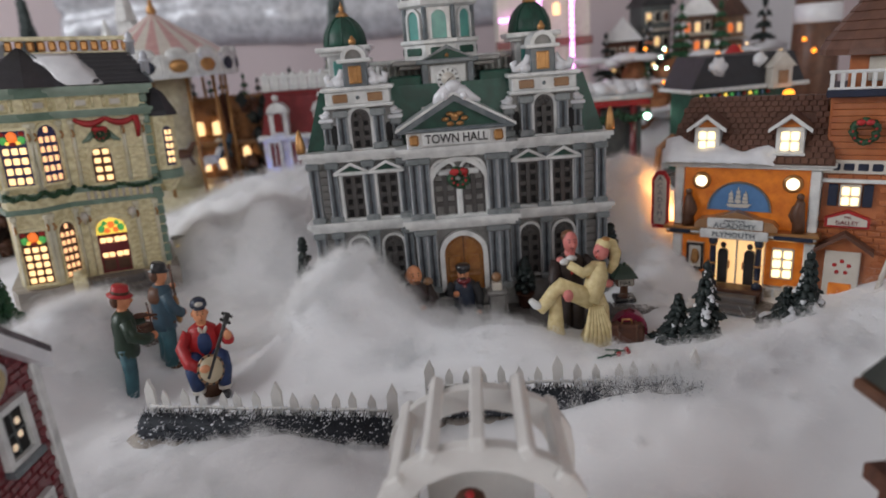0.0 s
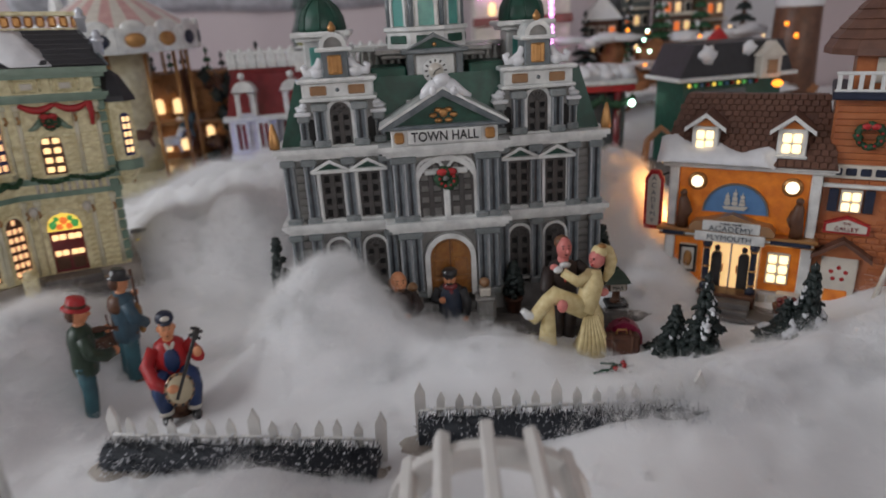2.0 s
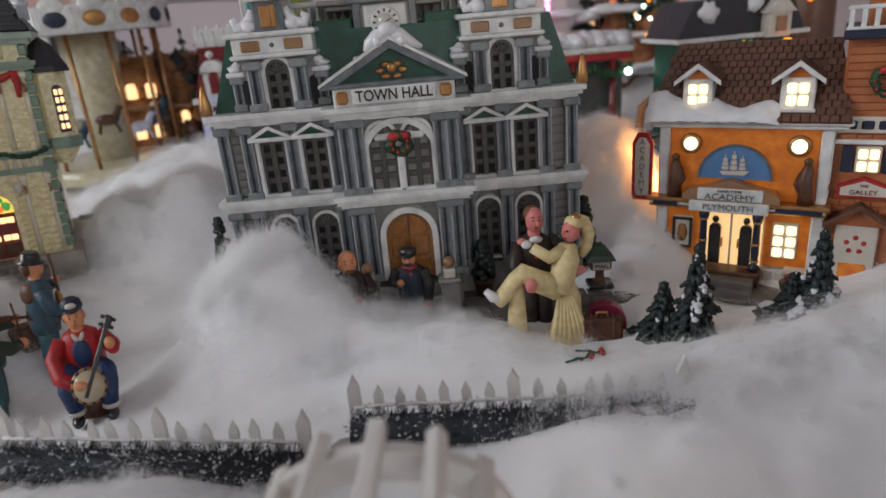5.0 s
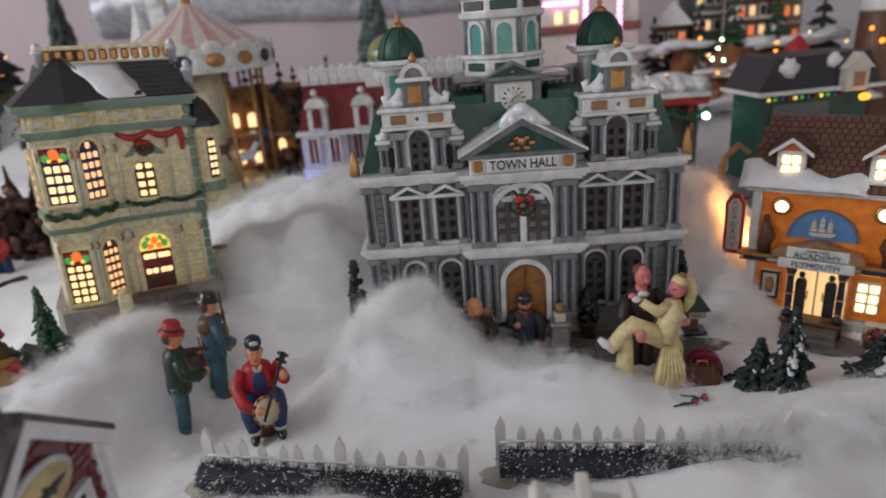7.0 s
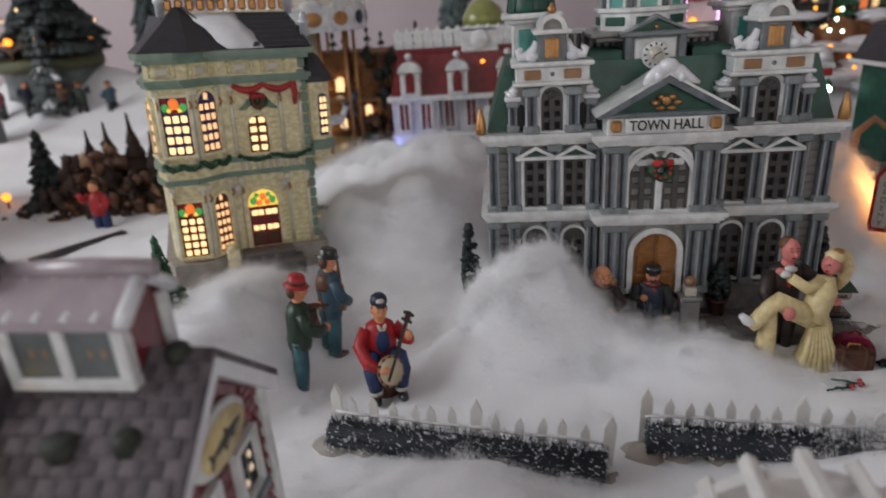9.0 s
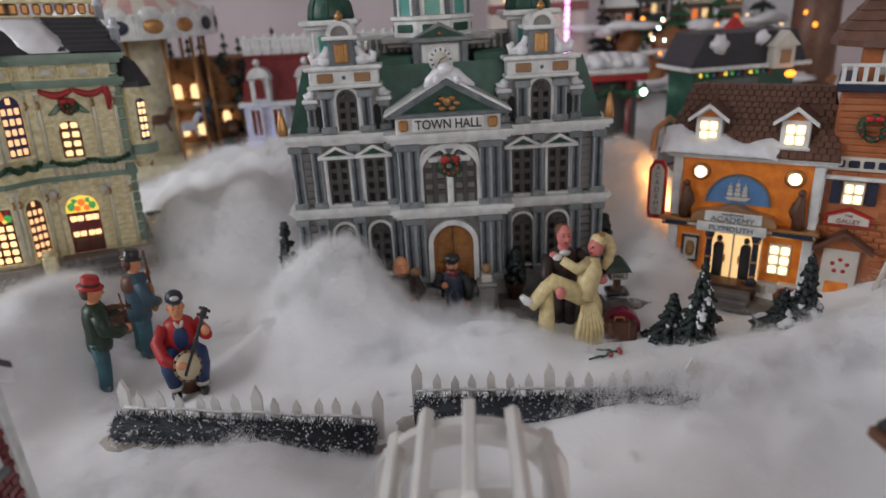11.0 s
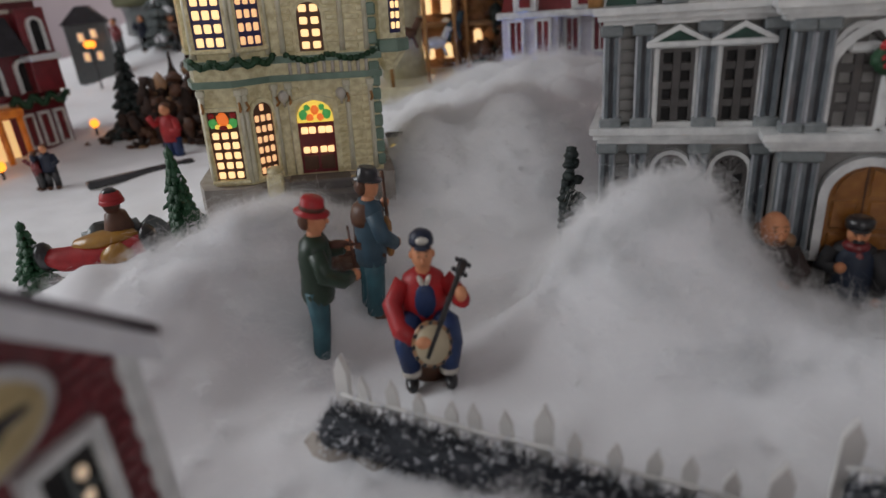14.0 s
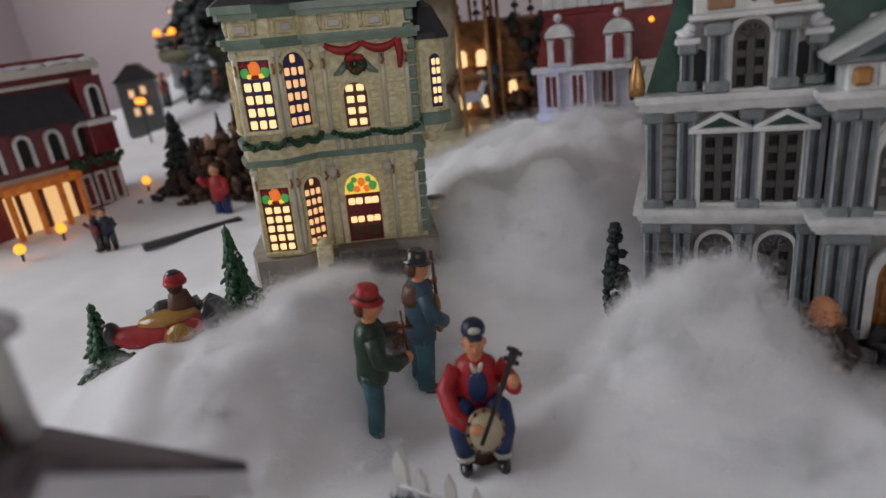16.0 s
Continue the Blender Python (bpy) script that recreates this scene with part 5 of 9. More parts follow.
# roof with shingles and two dormers
slope = math.atan2(0.0395, 0.034)
part("roof", Shape().add([(-0.053, -0.0105, 0.1030), (0.051, -0.0105, 0.1030), (0.051, 0.066, 0.1030), (-0.053, 0.066, 0.1030), (-0.043, 0.0240, 0.1425), (0.041, 0.0240, 0.1425), (0.041, 0.036, 0.1425), (-0.043, 0.036, 0.1425)], [(0, 1, 5, 4), (1, 2, 6, 5), (2, 3, 7, 6), (3, 0, 4, 7), (4, 5, 6, 7), (0, 1, 2, 3)]), SHINGLE, acad, "brown shingled roof")
for sx in (-0.0255, 0.0245):
    dm = part("dormer", Shape().box(sx - 0.0082, sx + 0.0082, -0.0050, 0.022, 0.1085, 0.1262, 0.0006).prism([(sx - 0.0082, 0.126), (sx, 0.1330), (sx + 0.0082, 0.126)], -0.0050, 0.022), WHITE, acad, "white gabled dormer with a lit window")
    part("dormer_front", Shape().prism([(sx - 0.0060, 0.1262), (sx, 0.1312), (sx + 0.0060, 0.1262)], -0.0056, -0.004), ORANGE, dm)
    part("dormer_sill", Shape().box(sx - 0.0092, sx + 0.0092, -0.0075, 0.0, 0.1080, 0.1098, 0.0005), WHITE, dm)
    for s in (-1, 1):
        part("dormer_roof", Shape().add([(sx, -0.0085, 0.1352), (sx, 0.026, 0.1352), (sx + s * 0.0122, 0.026, 0.1258), (sx + s * 0.0122, -0.0085, 0.1258), (sx, -0.0085, 0.1332), (sx, 0.026, 0.1332), (sx + s * 0.0122, 0.026, 0.1238), (sx + s * 0.0122, -0.0085, 0.1238)], [(0, 1, 2, 3), (4, 5, 6, 7), (0, 3, 7, 4), (1, 2, 6, 5), (3, 2, 6, 7), (0, 1, 5, 4)]), SHINGLE, dm)
        part("bargeboard", Shape().add([(sx, -0.0092, 0.1350), (sx, -0.0084, 0.1350), (sx + s * 0.0125, -0.0084, 0.1254), (sx + s * 0.0125, -0.0092, 0.1254), (sx, -0.0092, 0.1322), (sx, -0.0084, 0.1322), (sx + s * 0.0125, -0.0084, 0.1228), (sx + s * 0.0125, -0.0092, 0.1228)], [(0, 1, 2, 3), (4, 5, 6, 7), (0, 3, 7, 4), (1, 2, 6, 5), (3, 2, 6, 7), (0, 1, 5, 4)]), WHITE, dm)
    panes(dm, (sx - 0.0028, sx + 0.0028), (0.1140, 0.1205), 0.0047, 0.0054, -0.0054, PANE_WHITE, bulge=0.0008)
sn = Shape()
vs = []
for i in range(29):
    x = -0.0535 + 0.0710 * i / 28
    top = 0.30 + 0.05 * math.sin(i * 0.55) + 0.05 * math.sin(i * 0.23 + 1) - (0.16 * (i / 28) ** 4)
    for k in range(9):
        v = k / 8
        u = -0.035 + (top + 0.035) * v
        t = 0.0042 * math.sin(math.pi * (0.06 + 0.94 * v) ** 0.6) ** 0.7 * min(1, i / 2, (28 - i) / 3) + 0.0004 * math.sin(i * 1.7 + k)
        vs.append((x, -0.0112 + 0.0345 * u - 0.753 * t, 0.1034 + 0.0395 * u + 0.658 * t))
sn.add(vs, [(i * 9 + k, i * 9 + k + 1, i * 9 + k + 10, i * 9 + k + 9) for i in range(28) for k in range(8)], True)
part("roof_snow", sn, SNOWP, acad, "smooth painted snow along the eaves")
vs = part("hanging_sign", Shape().prism([(-0.0052, 0.0), (-0.0062, 0.004), (-0.0062, 0.0360), (-0.0030, 0.0420), (0.0030, 0.0420), (0.0062, 0.0360), (0.0062, 0.004), (0.0052, 0.0)], -0.0012, 0.0012), RED, acad, "red upright sign with a white face", pose(-0.0555, -0.004, 0.0530))
part("sign_face", Shape().prism([(-0.0036, 0.003), (-0.0042, 0.006), (-0.0042, 0.0350), (-0.0018, 0.0392), (0.0018, 0.0392), (0.0042, 0.0350), (0.0042, 0.006), (0.0036, 0.003)], -0.0018, 0.0018), PALE, vs)
for k, ch in enumerate("ACADEMY"):
    lettering(ch, 0.0050, vs, pose(0, -0.0021, 0.0365 - k * 0.0051) @ FRONT, SLATE_BLUE, "letter")
part("sign_bracket", Shape().tube([(0.005, 0, 0.039), (0.012, 0.004, 0.041)], 0.0008, 6), BLACK, vs)
# no window here: an out-of-view emitter added to light the gap's cotton
part("side_window", Shape().box(-0.0464, -0.0450, 0.012, 0.046, 0.050, 0.092, 0.0006), WARM_SPILL, acad, "added glowing panel that warms the cotton beside the wall")
tub = part("flower_tub", Shape().lathe([(0.0050, 0), (0.0068, 0.007), (0.0072, 0.0085), (0.0060, 0.009)], 14, (0.0330, -0.0180, 0.0065)), RUST, acad, "round wooden tub of red flowers")
fl = Shape()
for i in range(16):
    fl.ball((0.0330 + rnd.uniform(-0.005, 0.005), -0.0180 + rnd.uniform(-0.005, 0.005), 0.0160 + rnd.uniform(0, 0.003)), 0.0018, 6, 4, 0.4, i)
part("flowers", fl, MAROON, tub)
part("bench_low", Shape().box(0.0270, 0.0450, -0.0100, -0.0030, 0.0065, 0.0190, 0.0008), PALE, acad)

# brick annex
annex = thing("galley_annex", pose(0.1992, -0.0227, -0.0056, 0, 0, -33) @ Matrix.Scale(1.022, 4), "orange brick annex with a balcony, a wreath and a gabled door", "model building", "village houses")
part("wall", Shape().box(0.0445, 0.0900, 0.0020, 0.060, 0.0065, 0.1450, 0.0006), BRICK, annex)
brk = Shape().box(-0.0034, 0.0034, -0.0006, 0.001, -0.0016, 0.0016, 0.0004).mesh("brick", BRICK)
clap = Shape().box(-0.0215, 0.0215, -0.0007, 0.001, -0.0019, 0.0019, 0.0003).mesh("board", BRICK)
for j in range(33):
    for i in range(7):
        x = 0.0480 + i * 0.0072 + (0.0036 if j % 2 else 0)
        z = 0.0100 + j * 0.0040
        if x < 0.089 and not (0.0445 < x < 0.079 and (z < 0.047 or 0.066 < z < 0.092)):
            if z < 0.106:
                put("brick", brk, annex, pose(x - 0.0015, 0.0016, z))
            elif i == 0:
                put("board", clap, annex, pose(0.0672, 0.0016, z, 4, 0, 0))
part("course", Shape().box(0.0440, 0.0905, -0.0010, 0.010, 0.0905, 0.0930, 0.0005), WHITE, annex)
for x in (0.0505, 0.0580, 0.0655, 0.0730, 0.0805):
    part("course_panel", Shape().box(x - 0.0028, x + 0.0028, -0.0016, 0.004, 0.0985, 0.1030, 0.0006), NAVY, annex)
part("course", Shape().box(0.0440, 0.0905, -0.0008, 0.010, 0.0965, 0.1050, 0.0005), PALE, annex)
gw = part("window", Shape().box(0.0545, 0.0660, -0.0014, 0.004, 0.0755, 0.0895, 0.0006), PALE, annex, "white window with navy shutters")
panes(gw, (0.0577, 0.0628), (0.0790, 0.0856), 0.0042, 0.0052, -0.0017, PANE_WHITE, bulge=0.0007)
for x in (0.0508, 0.0697):
    part("shutter", Shape().box(x - 0.0026, x + 0.0026, -0.0010, 0.004, 0.0755, 0.0895, 0.0005), NAVY, gw)
gs = part("galley_sign", Shape().prism([(0.0480, 0.0620), (0.0480, 0.0680), (0.0600, 0.0732), (0.0725, 0.0680), (0.0725, 0.0620)], -0.0024, 0.002), RED, annex, "red-edged white sign")
part("sign_face", Shape().prism([(0.0495, 0.0633), (0.0495, 0.0675), (0.0600, 0.0715), (0.0710, 0.0675), (0.0710, 0.0633)], -0.0030, 0.0), PALE, gs)
lettering("GALLEY", 0.0037, annex, pose(0.0602, -0.0032, 0.0652) @ FRONT, MAROON)
lettering("THE", 0.0022, annex, pose(0.0602, -0.0032, 0.0688) @ FRONT, MAROON)
gd = part("door", Shape().box(0.0500, 0.0700, -0.0016, 0.004, 0.0100, 0.0470, 0.0006), PALE, annex, "pale door with a painted flower and an orange lower panel given a glow")
part("door_panel", Shape().box(0.0535, 0.0665, -0.0022, 0.002, 0.0130, 0.0240, 0.0006), ORANGE_GLOW, gd)
for a in range(5):
    part("painted_petal", Shape().ball((0.060 + 0.0042 * math.cos(a * 1.257 + 1.57), -0.0017, 0.0350 + 0.0042 * math.sin(a * 1.257 + 1.57)), (0.0014, 0.0005, 0.0014), 7, 5), RED, gd)
for s in (-1, 1):
    part("door_gable", Shape().add([(0.060, -0.0080, 0.0595), (0.060, 0.004, 0.0595), (0.060 + s * 0.0165, 0.004, 0.0480), (0.060 + s * 0.0165, -0.0080, 0.0480), (0.060, -0.0080, 0.0570), (0.060, 0.004, 0.0570), (0.060 + s * 0.0165, 0.004, 0.0452), (0.060 + s * 0.0165, -0.0080, 0.0452)], [(0, 1, 2, 3), (4, 5, 6, 7), (0, 3, 7, 4), (1, 2, 6, 5), (3, 2, 6, 7), (0, 1, 5, 4)]), SHINGLE, annex)
part("gable_field", Shape().prism([(0.0455, 0.0460), (0.060, 0.0570), (0.0745, 0.0460)], -0.0020, 0.003), BRICK, annex)
tagged(part("wreath", wreath_shape(0.0062, 0.0032, 28, 9), [LEAF, RED], annex, "dark wreath with a red bow", pose(0.0640, -0.0004, 0.1230)), kind="stuff")
part("balcony", Shape().box(0.0420, 0.0940, -0.0080, 0.062, 0.1440, 0.1485, 0.0007), NAVY, annex, "navy balcony edge with white railing")
part("balcony_rail", Shape().box(0.0425, 0.0935, -0.0075, -0.0050, 0.1580, 0.1600, 0.0005).box(0.0425, 0.0935, -0.0075, -0.0050, 0.1485, 0.1500, 0.0004), WHITE, annex)
ps = Shape().box(-0.0012, 0.0012, -0.0072, -0.0052, 0.1495, 0.1585, 0.0004).mesh("rail_post", WHITE)
for i in range(10):
    put("rail_post", ps, annex, pose(0.0445 + i * 0.0053, 0, 0))
part("upper_wall", Shape().box(0.0520, 0.0880, 0.008, 0.058, 0.1480, 0.1700, 0.0008), BRICK, annex)
part("upper_window", Shape().box(0.0620, 0.0720, 0.0068, 0.01, 0.1520, 0.1665, 0.0006), PALE, annex)
tiers = [(0.034, 0.1680), (0.034, 0.1715)]
for k in range(8):
    r0, z0 = 0.0345 - 0.0040 * k, 0.1715 + 0.0053 * k
    tiers += [(r0 - 0.0034, z0 + 0.0050), (r0 - 0.0028, z0 + 0.0056)]
part("upper_roof", Shape().lathe(tiers + [(0.001, 0.2150)], 12, (0.068, 0.030, 0), smooth=False), SHINGLE, annex, "tiered brown shingle roof")
part("leaning_rail", Shape().tube([(0.0890, -0.006, 0.066), (0.0830, -0.010, 0.0400), (0.0770, -0.018, 0.012)], 0.0016, 7), PALE, annex)
# shingles on the academy roof
sh = Shape().box(-0.0020, 0.0020, -0.0005, 0.0005, -0.0003, 0.0042, 0.0003).mesh("shingle", SHINGLE)
for j in range(12):
    u = (j + 0.15) / 12
    for i in range(23):
        x = -0.0505 + i * 0.00445 + (0.0022 if j % 2 else 0)
        if abs(x + 0.001) < 0.0515 - 0.010 * u and not any(abs(x - q) < 0.0105 and 0.04 < u < 0.72 for q in (-0.0255, 0.0245)):
            put("shingle", sh, acad, pose(x, -0.0112 + 0.0345 * u, 0.1034 + 0.0395 * u, -(90 - math.degrees(slope)) - 4, 0, rnd.uniform(-3, 3)))

# ---- figurines: each one painted piece ----
SC = Matrix.Scale


def figure(name, build, mats, m, label):
    s = Shape()
    build(s)
    return solid(name, s, mats, m, label, "figurine", "village figurines")


def limb(s, slot, pts, rads, n=9):
    s.use(slot, s.m).tube(pts, rads, n)


def face(s, slot, c, r, eye=0.00055):
    """Two dark eyes, brows and a mouth on the front of a painted head."""
    x, y, z = c
    for sx in (-1, 1):
        s.use(slot).ball((x + sx * r[0] * 0.36, y - r[1] * 0.90, z + r[2] * 0.16), (eye, eye * 0.8, eye * 0.8), 6, 4)
        s.use(slot).ball((x + sx * r[0] * 0.38, y - r[1] * 0.86, z + r[2] * 0.40), (eye * 1.9, eye * 0.6, eye * 0.45), 6, 4)
    s.use(slot).ball((x, y - r[1] * 0.90, z - r[2] * 0.42), (eye * 1.8, eye * 0.6, eye * 0.5), 6, 4)


def fiddler(s):
    # 0 jacket, 1 trousers, 2 skin, 3 hat, 4 wood, 5 shoe
    for sx in (-1, 1):
        limb(s, 1, [(sx * 0.0044, 0.001, 0.040), (sx * 0.0054, 0.000, 0.022), (sx * 0.0056, 0.0015, 0.005)], [0.0060, 0.0046, 0.0042])
        s.use(5).ball((sx * 0.0052, -0.003, 0.0022), (0.0036, 0.0068, 0.0030), 9, 6)
    face(s, 5, (0, -0.0015, 0.0690), (0.0048, 0.0055, 0.0062))
    s.use(0).lathe([(0.0098, 0.034), (0.0108, 0.038), (0.0098, 0.046), (0.0104, 0.054), (0.0090, 0.0595), (0.0045, 0.0630)], 14, (0, 0, 0), 1.0, 0.78)
    limb(s, 0, [(-0.0090, -0.001, 0.058), (-0.0125, -0.004, 0.049), (-0.0080, -0.0125, 0.0445), (-0.0030, -0.0165, 0.0440)], [0.0042, 0.0043, 0.0037, 0.0030])
    limb(s, 0, [(0.0090, -0.001, 0.058), (0.0125, -0.006, 0.051), (0.0100, -0.0140, 0.0525)], [0.0042, 0.0041, 0.0032])
    s.use(2).ball((-0.0015, -0.0185, 0.0440), 0.0028, 8, 6).ball((0.0085, -0.0165, 0.0540), 0.0027, 8, 6)
    s.use(2).tube([(0, 0, 0.0600), (0, -0.001, 0.0650)], [0.0036, 0.0034], 9).ball((0, -0.0015, 0.0690), (0.0048, 0.0055, 0.0062), 12, 9).ball((0, -0.0070, 0.0685), (0.0011, 0.0014, 0.0015), 7, 5)
    s.use(3, pose(0, -0.0006, 0.0722, 9, 0, 0)).lathe([(0.0082, 0.0), (0.0085, 0.0007), (0.0058, 0.0012), (0.0055, 0.0058), (0.0048, 0.0068), (0.0006, 0.0070)], 18)
    s.use(4, pose(0, -0.0006, 0.0722, 9, 0, 0)).lathe([(0.0059, 0.0016), (0.0061, 0.0020), (0.0060, 0.0032), (0.0057, 0.0034)], 16)
    s.use(5, Matrix()).ball((0, 0.0030, 0.0695), (0.0047, 0.0034, 0.0045), 10, 6)
    s.use(4).ball((0.0050, -0.0110, 0.0560), (0.0034, 0.0060, 0.0016), 10, 6).tube([(0.0062, -0.0150, 0.0552), (0.0080, -0.0225, 0.0538)], 0.0008, 6)
    s.use(4).tube([(-0.0010, -0.0190, 0.0420), (0.0045, -0.0165, 0.0640)], 0.0006, 6)


def guitarist(s):
    # 0 coat, 1 trousers, 2 skin, 3 hat, 4 guitar, 5 shoe, 6 strap and vest
    for sx in (-1, 1):
        limb(s, 1, [(sx * 0.0042, 0, 0.037), (sx * 0.0046, 0.000, 0.020), (sx * 0.0050, 0.001, 0.004)], [0.0060, 0.0052, 0.0048])
        s.use(5).ball((sx * 0.0055, -0.004, 0.0020), (0.0036, 0.0070, 0.0028), 9, 6)
    face(s, 5, (0, -0.0012, 0.0665), (0.0047, 0.0054, 0.0060))
    s.use(0).lathe([(0.0100, 0.030), (0.0106, 0.036), (0.0096, 0.044), (0.0100, 0.052), (0.0088, 0.0575), (0.0045, 0.0605)], 14, (0, 0, 0), 1.0, 0.80)
    s.use(6).lathe([(0.0102, 0.0495), (0.0106, 0.0530), (0.0092, 0.0575), (0.0060, 0.0595)], 14, (0, 0.0006, 0), 0.86, 0.83)
    limb(s, 0, [(-0.0090, 0, 0.0560), (-0.0128, -0.003, 0.0460), (-0.0085, -0.0110, 0.0400)], [0.0042, 0.0043, 0.0034])
    limb(s, 0, [(0.0090, 0, 0.0560), (0.0135, -0.005, 0.0490), (0.0125, -0.0120, 0.0520)], [0.0042, 0.0040, 0.0032])
    s.use(2).ball((-0.0060, -0.0125, 0.0395), 0.0027, 8, 6).ball((0.0125, -0.0135, 0.0535), 0.0026, 8, 6)
    s.use(2).tube([(0, 0, 0.0580), (0, -0.001, 0.0630)], [0.0035, 0.0033], 9).ball((0, -0.0012, 0.0665), (0.0047, 0.0054, 0.0060), 12, 9)
    s.use(3, pose(0, -0.0006, 0.0697, 8, 0, 0)).lathe([(0.0078, 0.0), (0.0081, 0.0007), (0.0056, 0.0012), (0.0053, 0.0046), (0.0042, 0.0060), (0.0010, 0.0055)], 18)
    s.use(5, Matrix()).ball((0, 0.0030, 0.0670), (0.0046, 0.0033, 0.0044), 10, 6)
    s.use(4, pose(0.004, -0.0115, 0.0385, 0, 14, 0)).ball((0, 0, -0.0030), (0.0068, 0.0026, 0.0065), 14, 8).ball((0, 0, 0.0055), (0.0050, 0.0025, 0.0052), 14, 8)
    s.use(6, pose(0.004, -0.0125, 0.0385, 0, 14, 0)).tube([(0, 0, 0.006), (0, 0, 0.0270)], 0.0010, 6).box(-0.0016, 0.0016, -0.0008, 0.0008, 0.0265, 0.0320, 0.0005)
    s.use(6).tube([(0.0070, -0.0040, 0.0590), (0.0090, 0.0050, 0.0480), (-0.0040, 0.0090, 0.0400), (-0.0095, -0.0050, 0.0350)], 0.0010, 6)


def banjoist(s):
    # 0 jacket, 1 jeans, 2 skin, 3 cap, 4 cap front, 5 banjo rim, 6 banjo skin, 7 shoe, 8 barrel, 9 shirt
    s.use(8).lathe([(0.0100, 0.0), (0.0108, 0.008), (0.0096, 0.0180), (0.0070, 0.0184)], 14, (0, -0.002, 0))
    for sx in (-1, 1):
        limb(s, 1, [(sx * 0.0045, 0.004, 0.0215), (sx * 0.0100, -0.0080, 0.0225), (sx * 0.0105, -0.0125, 0.0180), (sx * 0.0088, -0.0125, 0.0070)], [0.0062, 0.0058, 0.0052, 0.0044])
        s.use(9).tube([(sx * 0.0088, -0.0125, 0.0075), (sx * 0.0087, -0.0125, 0.0052)], 0.0048, 9)
        s.use(7).ball((sx * 0.0090, -0.0150, 0.0022), (0.0034, 0.0066, 0.0030), 9, 6)
    face(s, 8, (0, 0.0012, 0.0500), (0.0049, 0.0054, 0.0066))
    s.use(8).ball((0, 0.0045, 0.0505), (0.0050, 0.0030, 0.0042), 10, 6)
    s.use(0).lathe([(0.0102, 0.019), (0.0110, 0.026), (0.0112, 0.034), (0.0095, 0.0405), (0.0046, 0.0435)], 14, (0, 0.004, 0), 1.0, 0.80)
    s.use(1).ball((0, -0.0035, 0.0320), (0.0052, 0.0022, 0.0080), 10, 7)
    s.use(9, pose(0, -0.0030, 0.0410, 0, 28, 0)).ball((0.0015, 0, 0), (0.0013, 0.0016, 0.0034), 9, 6)
    s.use(9, pose(0, -0.0030, 0.0410, 0, -28, 0)).ball((-0.0015, 0, 0), (0.0013, 0.0016, 0.0034), 9, 6)
    s.use(0)
    limb(s, 0, [(-0.0095, 0.003, 0.0385), (-0.0155, 0.000, 0.0300), (-0.0125, -0.0110, 0.0240), (-0.0070, -0.0165, 0.0225)], [0.0044, 0.0046, 0.0042, 0.0032])
    limb(s, 0, [(0.0095, 0.003, 0.0385), (0.0160, -0.001, 0.0320), (0.0165, -0.0100, 0.0345)], [0.0044, 0.0045, 0.0035])
    s.use(2).ball((-0.0030, -0.0190, 0.0220), (0.0038, 0.0024, 0.0026), 9, 6).ball((0.0155, -0.0120, 0.0380), (0.0030, 0.0028, 0.0033), 9, 6)
    s.use(2).tube([(0, 0.003, 0.0410), (0, 0.002, 0.0460)], [0.0037, 0.0034], 9).ball((0, 0.0012, 0.0500), (0.0049, 0.0054, 0.0066), 12, 9).ball((0, -0.0044, 0.0490), (0.0011, 0.0014, 0.0016), 7, 5)
    for sx in (-1, 1):
        s.use(2).ball((sx * 0.0050, 0.0020, 0.0500), (0.0010, 0.0014, 0.0017), 6, 5)
    s.use(3).lathe([(0.0055, 0.0), (0.0058, 0.0016), (0.0050, 0.0040), (0.0028, 0.0055), (0.0006, 0.0058)], 14, (0, 0.0018, 0.0545), 1, 1.0)
    s.use(3).ball((0, -0.0050, 0.0550), (0.0040, 0.0032, 0.0008), 10, 5)
    s.use(4).ball((0, -0.0030, 0.0570), (0.0030, 0.0014, 0.0017), 9, 6)
    bm = pose(0.0008, -0.0165, 0.0200, -18, 30, 0)
    s.use(5, bm @ pose(0, 0, 0, 90, 0, 0)).lathe([(0.0086, -0.0012), (0.0092, -0.0004), (0.0092, 0.0018), (0.0080, 0.0022)], 22)
    s.use(6, bm @ pose(0, -0.0016, 0, 90, 0, 0)).lathe([(0.0078, 0.0), (0.0078, 0.0012)], 22)
    for k in range(12):
        a = math.pi * k / 6
        s.use(7, bm).ball((0.0087 * math.cos(a), -0.0024, 0.0087 * math.sin(a)), (0.0010, 0.0005, 0.0010), 6, 4)
    s.use(7, bm).box(-0.0012, 0.0012, -0.0030, -0.0012, -0.0060, 0.0300, 0.0004).box(-0.0022, 0.0022, -0.0030, -0.0010, 0.0290, 0.0360, 0.0008)
    for z in (0.0305, 0.0345):
        s.use(7, bm).ball((-0.0030, -0.002, z), 0.0011, 6, 4).ball((0.0030, -0.002, z), 0.0011, 6, 4)


